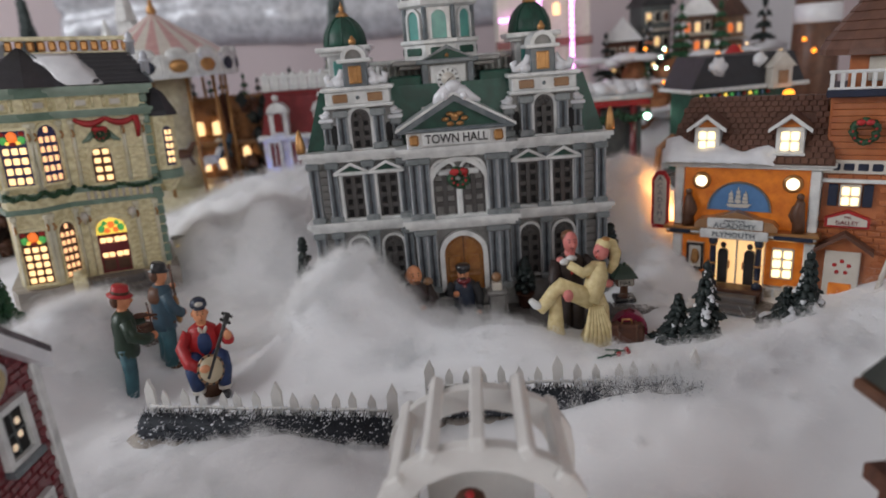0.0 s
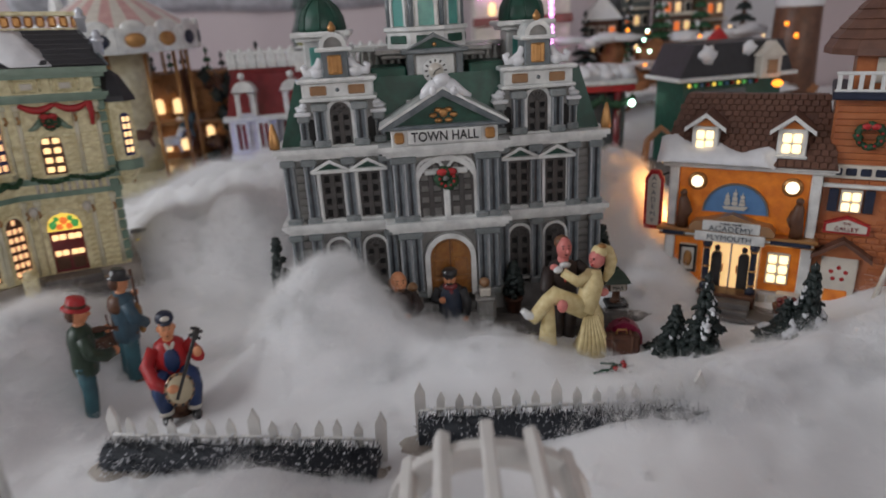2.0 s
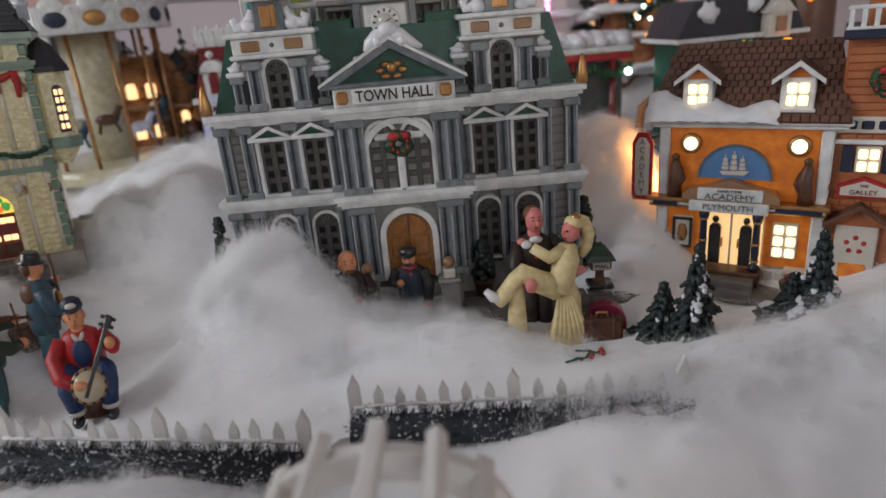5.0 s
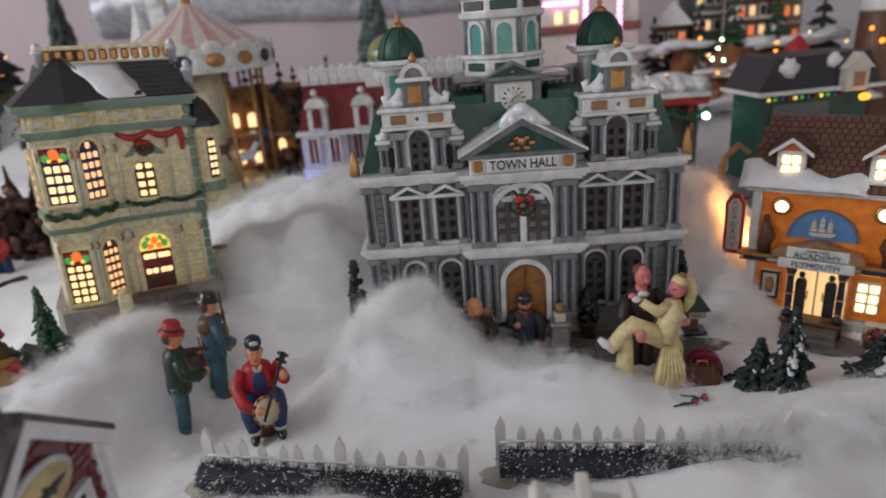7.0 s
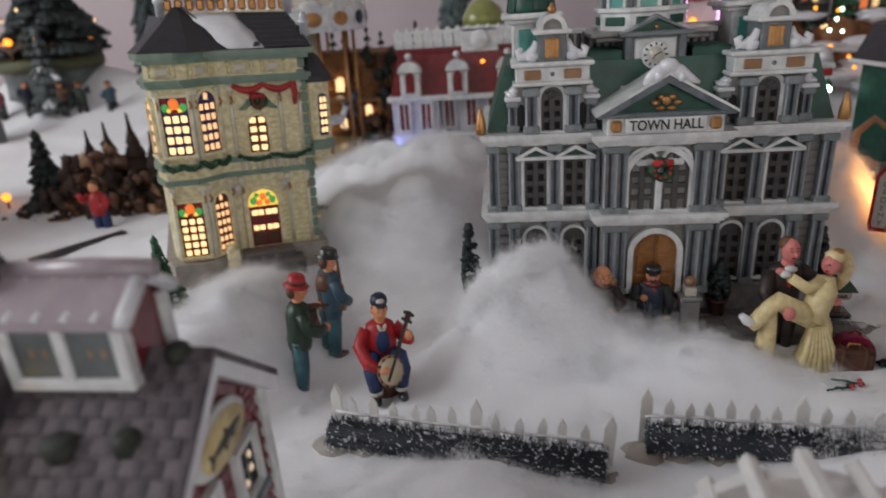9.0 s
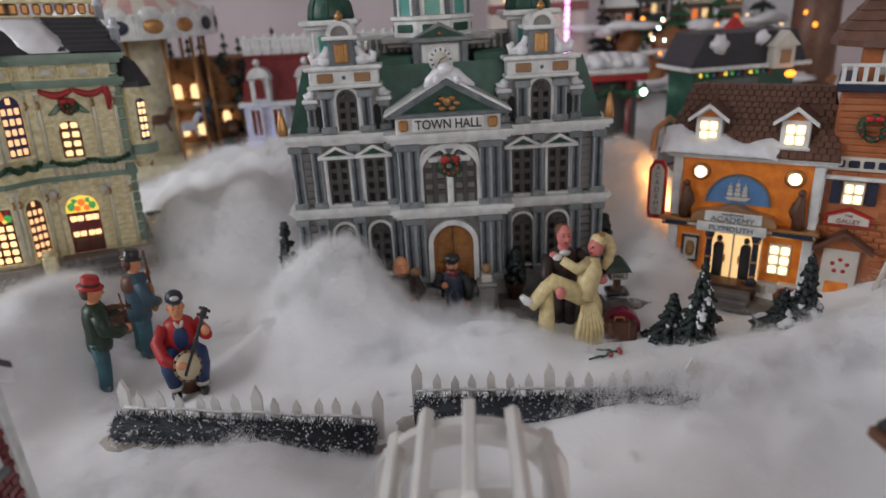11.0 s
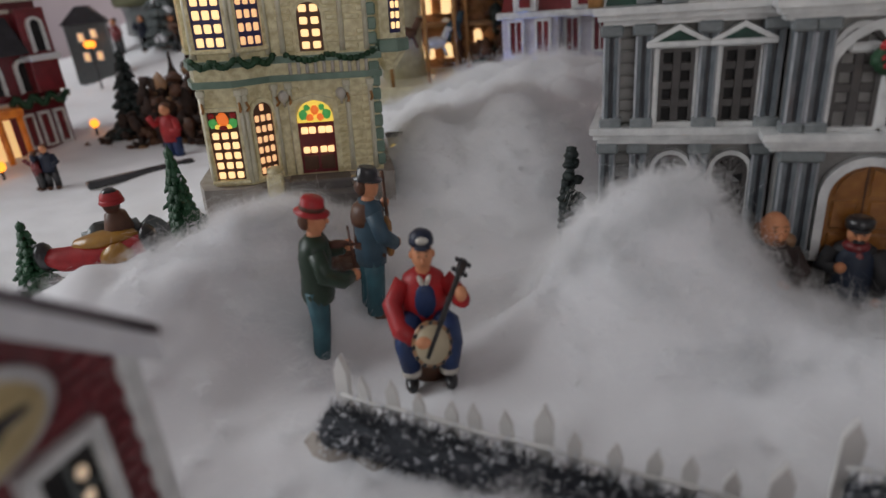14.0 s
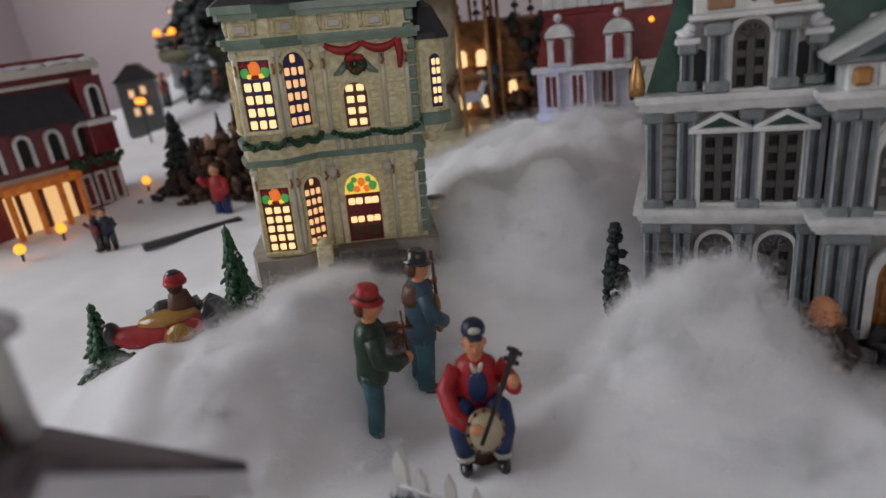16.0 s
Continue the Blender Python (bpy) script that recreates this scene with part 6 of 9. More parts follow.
def watchman(s):
    # 0 coat, 1 overalls, 2 skin, 3 cap, 4 scarf
    face(s, 3, (0, -0.0010, 0.0395), (0.0042, 0.0046, 0.0052), 0.0005)
    s.use(1).lathe([(0.0065, 0.0), (0.0075, 0.008), (0.0078, 0.022), (0.0072, 0.030), (0.004, 0.034)], 12, (0, -0.001, 0), 1, 0.85)
    s.use(0).lathe([(0.0082, 0.006), (0.0090, 0.012), (0.0092, 0.026), (0.0078, 0.0325), (0.0040, 0.0350)], 12, (0, 0.0015, 0), 1, 0.75)
    limb(s, 0, [(-0.0075, 0, 0.0315), (-0.0110, -0.002, 0.0240), (-0.0065, -0.0065, 0.0255)], [0.0036, 0.0036, 0.0028])
    limb(s, 0, [(0.0075, 0, 0.0315), (0.0108, -0.001, 0.0220), (0.0100, -0.003, 0.0130)], [0.0036, 0.0037, 0.0029])
    s.use(2).ball((-0.0050, -0.0072, 0.0262), 0.0024, 8, 6).ball((0.0098, -0.0035, 0.0105), 0.0023, 8, 6)
    s.use(4).lathe([(0.0048, 0.0), (0.0052, 0.0018), (0.0040, 0.0036)], 12, (0, -0.0005, 0.0325)).ball((0.001, -0.0055, 0.0295), (0.0020, 0.0012, 0.0036), 8, 6)
    s.use(2).ball((0, -0.0010, 0.0395), (0.0042, 0.0046, 0.0052), 12, 8).ball((0, -0.0056, 0.0390), (0.0010, 0.0012, 0.0012), 7, 5)
    s.use(3).ball((0, -0.0050, 0.0372), (0.0026, 0.0010, 0.0010), 8, 5).lathe([(0.0048, 0.0), (0.0052, 0.0014), (0.0054, 0.0036), (0.0040, 0.0050), (0.0008, 0.0052)], 14, (0, 0.0, 0.0412)).ball((0, -0.0048, 0.0418), (0.0036, 0.0028, 0.0007), 9, 5)


def baldman(s):
    # 0 coat, 1 skin, 2 hair
    face(s, 2, (0, -0.0015, 0.0405), (0.0050, 0.0056, 0.0064))
    s.use(2).ball((0, -0.0072, 0.0372), (0.0026, 0.0010, 0.0012), 8, 5)
    s.use(0).lathe([(0.0080, 0.0), (0.0090, 0.012), (0.0092, 0.026), (0.0080, 0.0320), (0.0040, 0.0350)], 12, (0, 0, 0), 1, 0.78)
    limb(s, 0, [(-0.0075, 0, 0.0310), (-0.0108, -0.003, 0.0230), (-0.0060, -0.0080, 0.0200)], [0.0036, 0.0036, 0.0028])
    limb(s, 0, [(0.0075, 0, 0.0310), (0.0110, -0.003, 0.0230), (0.0060, -0.0080, 0.0205)], [0.0036, 0.0036, 0.0028])
    s.use(1).ball((0.002, -0.0090, 0.0205), 0.0024, 8, 6).ball((0, -0.0015, 0.0405), (0.0050, 0.0056, 0.0064), 12, 9).ball((0, -0.0070, 0.0395), (0.0011, 0.0014, 0.0016), 7, 5)
    s.use(2).ball((0.0042, 0.0010, 0.0390), (0.0016, 0.0034, 0.0032), 8, 6).ball((-0.0042, 0.0010, 0.0390), (0.0016, 0.0034, 0.0032), 8, 6).ball((0, 0.0036, 0.0390), (0.0040, 0.0020, 0.0034), 8, 6)


def newlyweds(s):
    # 0 suit, 1 gown, 2 skin, 3 hair and veil, 4 shoe white, 5 gold, 6 red, 7 pale hair
    for x, y in ((-0.0055, 0.003), (0.0025, 0.003)):
        limb(s, 0, [(x, y, 0.030), (x, y - 0.001, 0.015), (x, y, 0.003)], [0.0058, 0.0045, 0.0040])
        s.use(0).ball((x, y - 0.003, 0.0020), (0.0034, 0.0062, 0.0026), 9, 6)
    s.use(0).lathe([(0.0080, 0.026), (0.0092, 0.032), (0.0088, 0.042), (0.0096, 0.0505), (0.0080, 0.0550), (0.0040, 0.0575)], 14, (-0.002, 0.003, 0), 1, 0.72)
    s.use(6).box(-0.0028, -0.0012, -0.0050, -0.0030, 0.0455, 0.0560, 0.0006)
    s.use(4).ball((-0.002, -0.0030, 0.0560), (0.0036, 0.0024, 0.0020), 9, 6)
    limb(s, 0, [(-0.0100, 0.003, 0.0530), (-0.0130, -0.002, 0.0420), (-0.0110, -0.0080, 0.0350)], [0.0040, 0.0042, 0.0034])
    limb(s, 0, [(0.0065, 0.003, 0.0530), (0.0140, 0.004, 0.0460), (0.0170, -0.001, 0.0405)], [0.0040, 0.0040, 0.0032])
    s.use(2).tube([(-0.002, 0.002, 0.0560), (-0.002, 0.001, 0.0600)], [0.0035, 0.0033], 9).ball((-0.0018, 0.0005, 0.0655), (0.0046, 0.0052, 0.0068), 12, 9).ball((-0.0010, -0.0048, 0.0648), (0.0010, 0.0013, 0.0015), 7, 5)
    s.use(7).ball((-0.0026, 0.0030, 0.0685), (0.0047, 0.0046, 0.0042), 12, 7)
    face(s, 0, (-0.0018, 0.0005, 0.0655), (0.0046, 0.0052, 0.0068))
    first = len(s.v)
    limb(s, 1, [(0.0122, -0.0040, 0.0555), (0.0115, -0.0055, 0.0480), (0.0085, -0.0065, 0.0380), (0.0055, -0.0070, 0.0325)], [0.0044, 0.0066, 0.0066, 0.0075], 12)
    limb(s, 1, [(0.0105, -0.0055, 0.0535), (0.0020, -0.0070, 0.0500), (-0.0060, -0.0045, 0.0555)], [0.0036, 0.0034, 0.0028])
    s.use(4).ball((-0.0085, -0.0035, 0.0570), (0.0030, 0.0024, 0.0022), 9, 6)
    s.use(2).ball((-0.0105, -0.0020, 0.0582), (0.0026, 0.0022, 0.0018), 8, 6)
    limb(s, 1, [(0.0060, -0.0070, 0.0330), (-0.0040, -0.0085, 0.0385), (-0.0125, -0.0085, 0.0440), (-0.0160, -0.0085, 0.0400), (-0.0225, -0.0085, 0.0320), (-0.0255, -0.0085, 0.0285)], [0.0066, 0.0060, 0.0050, 0.0045, 0.0041, 0.0034], 12)
    limb(s, 4, [(-0.0235, -0.0090, 0.0315), (-0.0280, -0.0095, 0.0330), (-0.0310, -0.0098, 0.0365)], [0.0030, 0.0028, 0.0018])
    limb(s, 1, [(-0.0150, -0.0075, 0.0400), (-0.0150, -0.0070, 0.0280), (-0.0155, -0.0070, 0.0140), (-0.0150, -0.0080, 0.0020)], [0.0032, 0.0042, 0.0054, 0.0070], 12)
    limb(s, 1, [(0.0090, -0.0060, 0.0360), (0.0125, -0.0060, 0.0260), (0.0110, -0.0070, 0.0140), (0.0085, -0.0085, 0.0020)], [0.0056, 0.0060, 0.0076, 0.0106], 14)
    for k in range(7):
        x = 0.0005 + k * 0.0031
        limb(s, 1, [(0.0085 + (x - 0.0085) * 0.35, -0.0115, 0.0300), (0.0095 + (x - 0.0095) * 0.75, -0.0150, 0.0150), (x, -0.0185 + abs(k - 3) * 0.0012, 0.0015)], [0.0012, 0.0020, 0.0026], 7)
    s.use(2).ball((-0.0090, -0.0155, 0.0395), (0.0032, 0.0022, 0.0040), 9, 6).ball((0.0175, -0.0070, 0.0420), (0.0034, 0.0030, 0.0024), 9, 6)
    s.use(2).ball((0.0142, -0.0035, 0.0618), (0.0048, 0.0046, 0.0056), 12, 8).ball((0.0100, -0.0055, 0.0620), (0.0013, 0.0012, 0.0012), 7, 5)
    s.use(0).ball((0.0112, -0.0072, 0.0632), 0.0006, 6, 4)
    s.use(6).ball((0.0104, -0.0066, 0.0594), (0.0007, 0.0008, 0.0006), 6, 4)
    s.use(3).ball((0.0160, -0.0022, 0.0655), (0.0048, 0.0048, 0.0042), 11, 7, 0.15)
    limb(s, 3, [(0.0165, -0.0010, 0.0680), (0.0215, -0.0010, 0.0655), (0.0238, -0.0010, 0.0590), (0.0225, -0.0015, 0.0520), (0.0195, -0.0020, 0.0470)], [0.0026, 0.0032, 0.0034, 0.0030, 0.0018], 10)
    s.use(5).ball((0.0170, -0.0028, 0.0690), (0.0028, 0.0026, 0.0016), 9, 6)
    s.v[first:] = [p + Vector((0, -0.008, 0)) for p in s.v[first:]]


def kissers(s, who):
    if who == "lady":
        s.use(0).lathe([(0.0092, 0.0), (0.0085, 0.012), (0.0066, 0.024), (0.0072, 0.031), (0.0055, 0.0355), (0.003, 0.0375)], 12, (0, 0, 0), 1, 0.85)
        limb(s, 0, [(0.0, -0.005, 0.034), (0.0055, -0.0075, 0.027), (0.0085, -0.005, 0.0215)], [0.0032, 0.0032, 0.0026])
        s.use(1).ball((0.0035, -0.001, 0.0420), (0.0042, 0.0042, 0.0050), 12, 8)
        s.use(2).ball((0.0005, 0.0, 0.0440), (0.0055, 0.0056, 0.0052), 12, 8)
        s.use(4).ball((-0.0010, 0.0005, 0.0395), (0.0042, 0.0046, 0.0040), 10, 7)
        s.use(3).ball((0.0070, -0.006, 0.0170), (0.0040, 0.0036, 0.0050), 9, 6)
    else:
        for y in (-0.003, 0.003):
            limb(s, 3, [(0.006, y, 0.018), (0.0075, y, 0.003)], [0.0036, 0.0030])
        limb(s, 0, [(0.0085, 0, 0.0150), (0.0075, 0, 0.0230), (0.0020, 0, 0.0340), (-0.0010, 0, 0.0390)], [0.0072, 0.0072, 0.0068, 0.0036], 12)
        limb(s, 0, [(0.0015, -0.006, 0.0350), (0.0035, -0.0085, 0.0260), (-0.0010, -0.0090, 0.0220)], [0.0032, 0.0032, 0.0026])
        s.use(1).ball((-0.0042, -0.001, 0.0445), (0.0044, 0.0044, 0.0052), 12, 8)
        s.use(2).ball((-0.0026, 0.0, 0.0485), (0.0060, 0.0058, 0.0036), 12, 7).ball((-0.0030, 0, 0.0525), (0.0060, 0.0058, 0.0022), 10, 6)
        s.use(4).ball((-0.0030, -0.001, 0.0545), 0.0019, 8, 6)


figure("figurine", fiddler, [BOTTLE, DENIM, SKIN, RED, RUST, BROWN], pose(-0.2135, -0.1000, -0.0100, 0, 4, 0) @ pose(0, 0, 0, 0, 0, 118) @ Matrix.Diagonal((0.86, 0.86, 1.01, 1.0)), "painted fiddler in a dark green jacket and red hat")
figure("figurine", guitarist, [COAT_BLUE, DENIM, SKIN, BLACK, WOOD, BROWN, BROWN], pose(-0.2045, -0.0635, -0.0045, 0, 3.5, 0) @ pose(0, 0, 0, 0, 0, 132) @ Matrix.Diagonal((0.87, 0.87, 1.0, 1.0)), "painted guitarist in a grey blue coat and black hat")
figure("figurine", banjoist, [RED, JEAN, SKIN, NAVY, PALE, TAN, HIDE, BLACK, BROWN, PALE], pose(-0.1622, -0.1050, -0.0010, 0, 2, 24) @ Matrix.Diagonal((0.84, 0.88, 1.0, 1.0)), "painted banjo player in a red jacket seated on a barrel")
figure("figurine", watchman, [CHARCOAL, DULL_BLUE, SKIN, BLACK, MAROON], pose(-0.0012, -0.0400, 0.0015, 0, 0, -8) @ SC(0.97, 4), "painted mustached figure in a dark coat, cap and red scarf")
figure("figurine", baldman, [DARK_SUIT, SKIN, HAIR], pose(-0.0346, -0.0560, 0.0040, 0, 0, 15) @ SC(1.06, 4), "painted bald figure in a brown coat half sunk in cotton")
figure("figurine", newlyweds, [DARK_SUIT, IVORY, SKIN_PINK, IVORY, WHITE, GOLD, RED, HAIR], pose(0.0711, -0.0610, -0.0055, 0, 0, 2) @ SC(1.045, 4), "painted groom in dark suit carrying a bride in ivory")
figure("figurine", lambda s: kissers(s, "lady"), [ROOF_GREEN, SKIN_PINK, PINE_GREEN, RUST, TAN], pose(-0.0200, -0.2775, -0.0040, 0, 0, -8) @ SC(0.9, 4), "painted lady in green coat and hat leaning to a kiss")
figure("figurine", lambda s: kissers(s, "man"), [BROWN, SKIN_PINK, RUST, BLACK, RED], pose(-0.0050, -0.2765, -0.0040, 0, 0, -8) @ SC(0.9, 4), "painted man in brown coat and cap leaning to a kiss")


def child(s):
    s.use(0).lathe([(0.0050, 0.0), (0.0056, 0.006), (0.0040, 0.012), (0.002, 0.014)], 12)
    s.use(1).ball((0, -0.001, 0.0165), (0.0036, 0.0036, 0.0042), 10, 7)
    s.use(2).ball((0, 0.0, 0.0190), (0.0042, 0.0042, 0.0030), 10, 6)


figure("figurine", child, [ORANGE, SKIN, TAN], pose(-0.0255, -0.3080, -0.003), "small painted figure in orange beside the arbour")

stump = thing("tree_stump", pose(-0.2230, -0.0535, swell(-0.223, -0.0535) - 0.003), "dark brown tree stump in the snow behind the fiddler", "stump")
part("bark", Shape().lathe([(0.0085, 0.0), (0.0074, 0.005), (0.0070, 0.0125), (0.0064, 0.0132)], 12, (0, 0, 0), 1.1, 0.9), BROWN, stump)
part("cut_top", Shape().lathe([(0.0062, 0.0128), (0.0060, 0.0138), (0.002, 0.0140)], 12, (0, 0, 0), 1.1, 0.9), RUST, stump)

# ---- things before the town hall ----
mail = thing("mailbox", pose(0.1118, -0.0345, 0.0085, 0, 0, -4), "dark green pillar mailbox with a white label", "mailbox")
part("foot", Shape().box(-0.0075, 0.0075, -0.0065, 0.0065, 0.0, 0.0030, 0.0008), BLACK, mail)
part("post", Shape().lathe([(0.0044, 0.003), (0.0028, 0.005), (0.0026, 0.0105), (0.0040, 0.012)], 10), BROWN, mail)
part("box", Shape().box(-0.0062, 0.0062, -0.0050, 0.0050, 0.0118, 0.0185, 0.0010), BROWN, mail)
part("roof", Shape().slab([(-0.0085, -0.0070), (0.0085, -0.0070), (0.0085, 0.0070), (-0.0085, 0.0070)], 0.0182, 0.0212, -0.2).slab([(-0.0068, -0.0056), (0.0068, -0.0056), (0.0068, 0.0056), (-0.0068, 0.0056)], 0.0210, 0.0262, -0.6).ball((0, 0, 0.0270), 0.0015, 8, 5), BOTTLE, mail, "dark green cap")
part("label", Shape().box(-0.0050, 0.0050, -0.0057, -0.0045, 0.0128, 0.0172), PALE, mail)
lettering("MAIL", 0.0036, mail, pose(0, -0.0059, 0.0150) @ FRONT, BLACK)


def potted(name, m, h, r, pot_h, label, seed):
    t = thing(name, m, label, "potted bush", "potted bushes")
    part("pot", Shape().lathe([(r * 0.50, 0), (r * 0.62, pot_h * 0.8), (r * 0.74, pot_h * 0.82), (r * 0.74, pot_h), (r * 0.55, pot_h)], 14), RUST, t, "terracotta pot")
    rn = random.Random(seed)
    s = Shape()
    for i in range(70):
        u = rn.random()
        z = pot_h + 0.001 + (h - pot_h) * u
        q = r * (1 - u) ** 0.75 * (0.9 if u > 0.15 else 0.7)
        a = rn.random() * 6.283
        s.ball((q * math.cos(a) * 0.85, q * math.sin(a) * 0.85, z), (r * 0.30, r * 0.30, r * 0.26), 6, 4, 0.7, i)
    tagged(part("foliage", s, PINE, t, "dark clipped foliage"), kind="stuff")
    return t


potted("potted_bush", pose(0.0425, -0.0290, 0.0065), 0.0350, 0.0088, 0.0120, "dark pointed bush in a terracotta pot by the steps", 2)
potted("potted_bush", pose(0.1085, -0.0100, 0.0065), 0.0500, 0.0090, 0.0110, "tall dark bush in a pot at the corner", 6)
potted("potted_bush", pose(-0.1170, -0.0080, 0.0080), 0.0540, 0.0085, 0.0100, "tall dark cypress at the corner of the hall", 8)
for x, lab in ((0.0215, "right"), (-0.0260, "left")):
    t = thing("stone_pedestal", pose(x, -0.0405, 0.0060, 0, 0, 0), "grey stone pedestal with a tan ball on top", "pedestal", "pedestals at the steps")
    part("block", Shape().box(-0.0058, 0.0058, -0.0060, 0.0060, 0, 0.0180, 0.0010).box(-0.0068, 0.0068, -0.0070, 0.0070, 0.0180, 0.0205, 0.0008), STONE, t)
    part("plate", Shape().box(-0.0036, 0.0036, -0.0045, 0.0045, 0.0205, 0.0260, 0.0008), PALE, t)
    part("ball", Shape().ball((0, 0, 0.0292), (0.0036, 0.0036, 0.0034), 12, 8), TAN, t, "tan painted ball")

case = thing("suitcase", pose(0.1010, -0.0835, -0.0020, 0, 0, -8) @ SC(1.22, 4), "brown leather suitcase standing in the cotton", "suitcase")
part("body", Shape().box(-0.0098, 0.0078, -0.0040, 0.0030, 0.0, 0.0125, 0.0012), RUST, case)
part("strap", Shape().box(-0.0062, -0.0050, -0.0044, 0.0034, 0.0, 0.0129, 0.0003), BROWN, case)
part("strap", Shape().box(0.0032, 0.0044, -0.0044, 0.0034, 0.0, 0.0129, 0.0003), BROWN, case)
part("handle", Shape().tube([(-0.0035, -0.0005, 0.0122), (-0.0030, -0.0005, 0.0148), (0.0012, -0.0005, 0.0148), (0.0018, -0.0005, 0.0122)], 0.0006, 6), GOLD, case)
bag = thing("travel_bag", pose(0.1040, -0.0750, -0.0020, 0, 0, -8) @ SC(1.12, 4), "rounded magenta travel bag behind the suitcase", "bag")
part("body", Shape().use(0, pose(0, 0, 0)).prism(arch(0.0195, 0.0175, 0, 0, 10), -0.0035, 0.0035), glaze("magenta_paint", (0.32, 0.02, 0.07), (0.20, 0.012, 0.045)), bag)
part("handle", Shape().tube([(-0.003, 0, 0.0172), (0, 0, 0.0192), (0.003, 0, 0.0172)], 0.0006, 6), MAROON, bag)
for k, (x, y, a) in enumerate(((0.0810, -0.1140, 10), (0.0880, -0.1060, -25), (0.0880, -0.1100, 30))):
    r = thing("rose", pose(x, y, swell(x, y) + 0.0015, 0, 0, a), "cut red rose with a green stem lying on the snow", "rose", "cut roses")
    part("stem", Shape().tube([(-0.0075, 0, 0), (0.0, 0.0006, 0.0003), (0.0050, 0, 0.0004)], 0.00055, 6).ball((-0.001, 0.0012, 0.0004), (0.0020, 0.0009, 0.0003), 7, 4), ROOF_GREEN, r)
    part("bloom", Shape().ball((0.0062, 0, 0.0006), (0.0017, 0.0014, 0.0014), 9, 6, 0.4), RED, r)
part_card = solid("snow_card", Shape().prism([(-0.011, 0), (-0.0125, 0.002), (-0.0105, 0.0040), (0.010, 0.0042), (0.012, 0.002), (0.0100, 0.0)], -0.012, 0.010), SNOWP, pose(0.0880, -0.1040, swell(0.088, -0.104) - 0.0040, 0, 0, 12), "white painted base slab under the roses", "figurine base")


# ---- picket fences with hedges ----
def fence(m, length, n, seed, label):
    t = thing("picket_fence", m, label, "fence", "picket fences")
    rn = random.Random(seed)
    base = Shape()
    for i in range(9):
        u = i / 8
        base.ball((length * u, -0.008 + 0.001 * math.sin(i * 2), -0.0005), (length / 12, 0.0085, 0.0050), 10, 6, 0.4, i + seed)
    tagged(part("base", base, RESIN, t, "rough snowy base"), kind="stuff")
    short = Shape().prism([(-0.0021, 0.001), (-0.0021, 0.0215), (0, 0.0262), (0.0021, 0.0215), (0.0021, 0.001)], -0.0007, 0.0007).mesh("picket", PLASTIC)
    tall = Shape().prism([(-0.0027, 0.001), (-0.0027, 0.0255), (0, 0.0318), (0.0027, 0.0255), (0.0027, 0.001)], -0.0012, 0.0012).mesh("post", PLASTIC)
    for i in range(n):
        x = length * i / (n - 1)
        if i in (0, n - 1) or i % 7 == 0:
            put("post", tall, t, pose(x, 0, 0, rn.uniform(-3, 3), rn.uniform(-3, 3), rn.uniform(-4, 4)))
        else:
            put("picket", short, t, pose(x, 0, rn.uniform(-0.0012, 0.0006), rn.uniform(-4, 4), rn.uniform(-4, 4), rn.uniform(-6, 6)))
    for z in (0.0165, 0.0075):
        part("rail", Shape().tube([(length * k / 12, -0.0012, z + 0.0005 * math.sin(k * 1.7 + seed)) for k in range(13)], 0.00085, 6), PLASTIC, t)
    blades, tips = Shape(), Shape()
    for i in range(4600):
        x, a = rn.uniform(-0.001, length + 0.001), rn.uniform(-0.9, 3.9)
        q = rn.uniform(0.5, 1.0)
        y0, z0 = -0.0090, 0.0098
        d = Vector((rn.uniform(-0.6, 0.6), math.cos(a), max(-0.3, math.sin(a)))).normalized()
        p = Vector((x, y0 + 0.0066 * q * math.cos(a), z0 + 0.0084 * q * math.sin(a)))
        ln = rn.uniform(0.0018, 0.0040)
        e = p + d * ln
        w = d.cross(Vector((rn.random(), rn.random(), rn.random()))).normalized() * 0.00034
        (tips if rn.random() < 0.27 else blades).add([p - w, p + w, e], [(0, 1, 2)])
    for i in range(420):
        a, x = rn.uniform(-0.5, 3.5), rn.uniform(0, length)
        q = rn.uniform(0.0092, 0.0112)
        tips.ball((x, -0.0090 + q * 0.95 * math.cos(a), 0.0098 + q * 1.1 * math.sin(a)), rn.uniform(0.00028, 0.00062), 5, 3)
    core = part("hedge", Shape().use(0).tube([(0, -0.0090, 0.0094), (length, -0.0090, 0.0094)], 0.0070, 10), BRISTLE, t, "dark bristle hedge dusted with white")
    tagged(part("bristle", blades, BRISTLE, core), kind="stuff")
    tagged(part("flock", tips, FLOCK, core), kind="stuff")
    return t


fence(pose(-0.1775, -0.1485, -0.0010, 0, 0.6, -8.5), 0.134, 14, 3, "white picket fence with a dark flocked hedge before it")
fence(pose(-0.0250, -0.1510, 0.0005, 0, -0.6, -5.0), 0.138, 15, 5, "white picket fence with a dark hedge half sunk in cotton")

# ---- arbour ----
arb = thing("garden_arbour", pose(-0.0043, -0.2910, -0.0020, 0, 0, -3), "white plastic garden arbour with slatted top and red bows", "arbour")


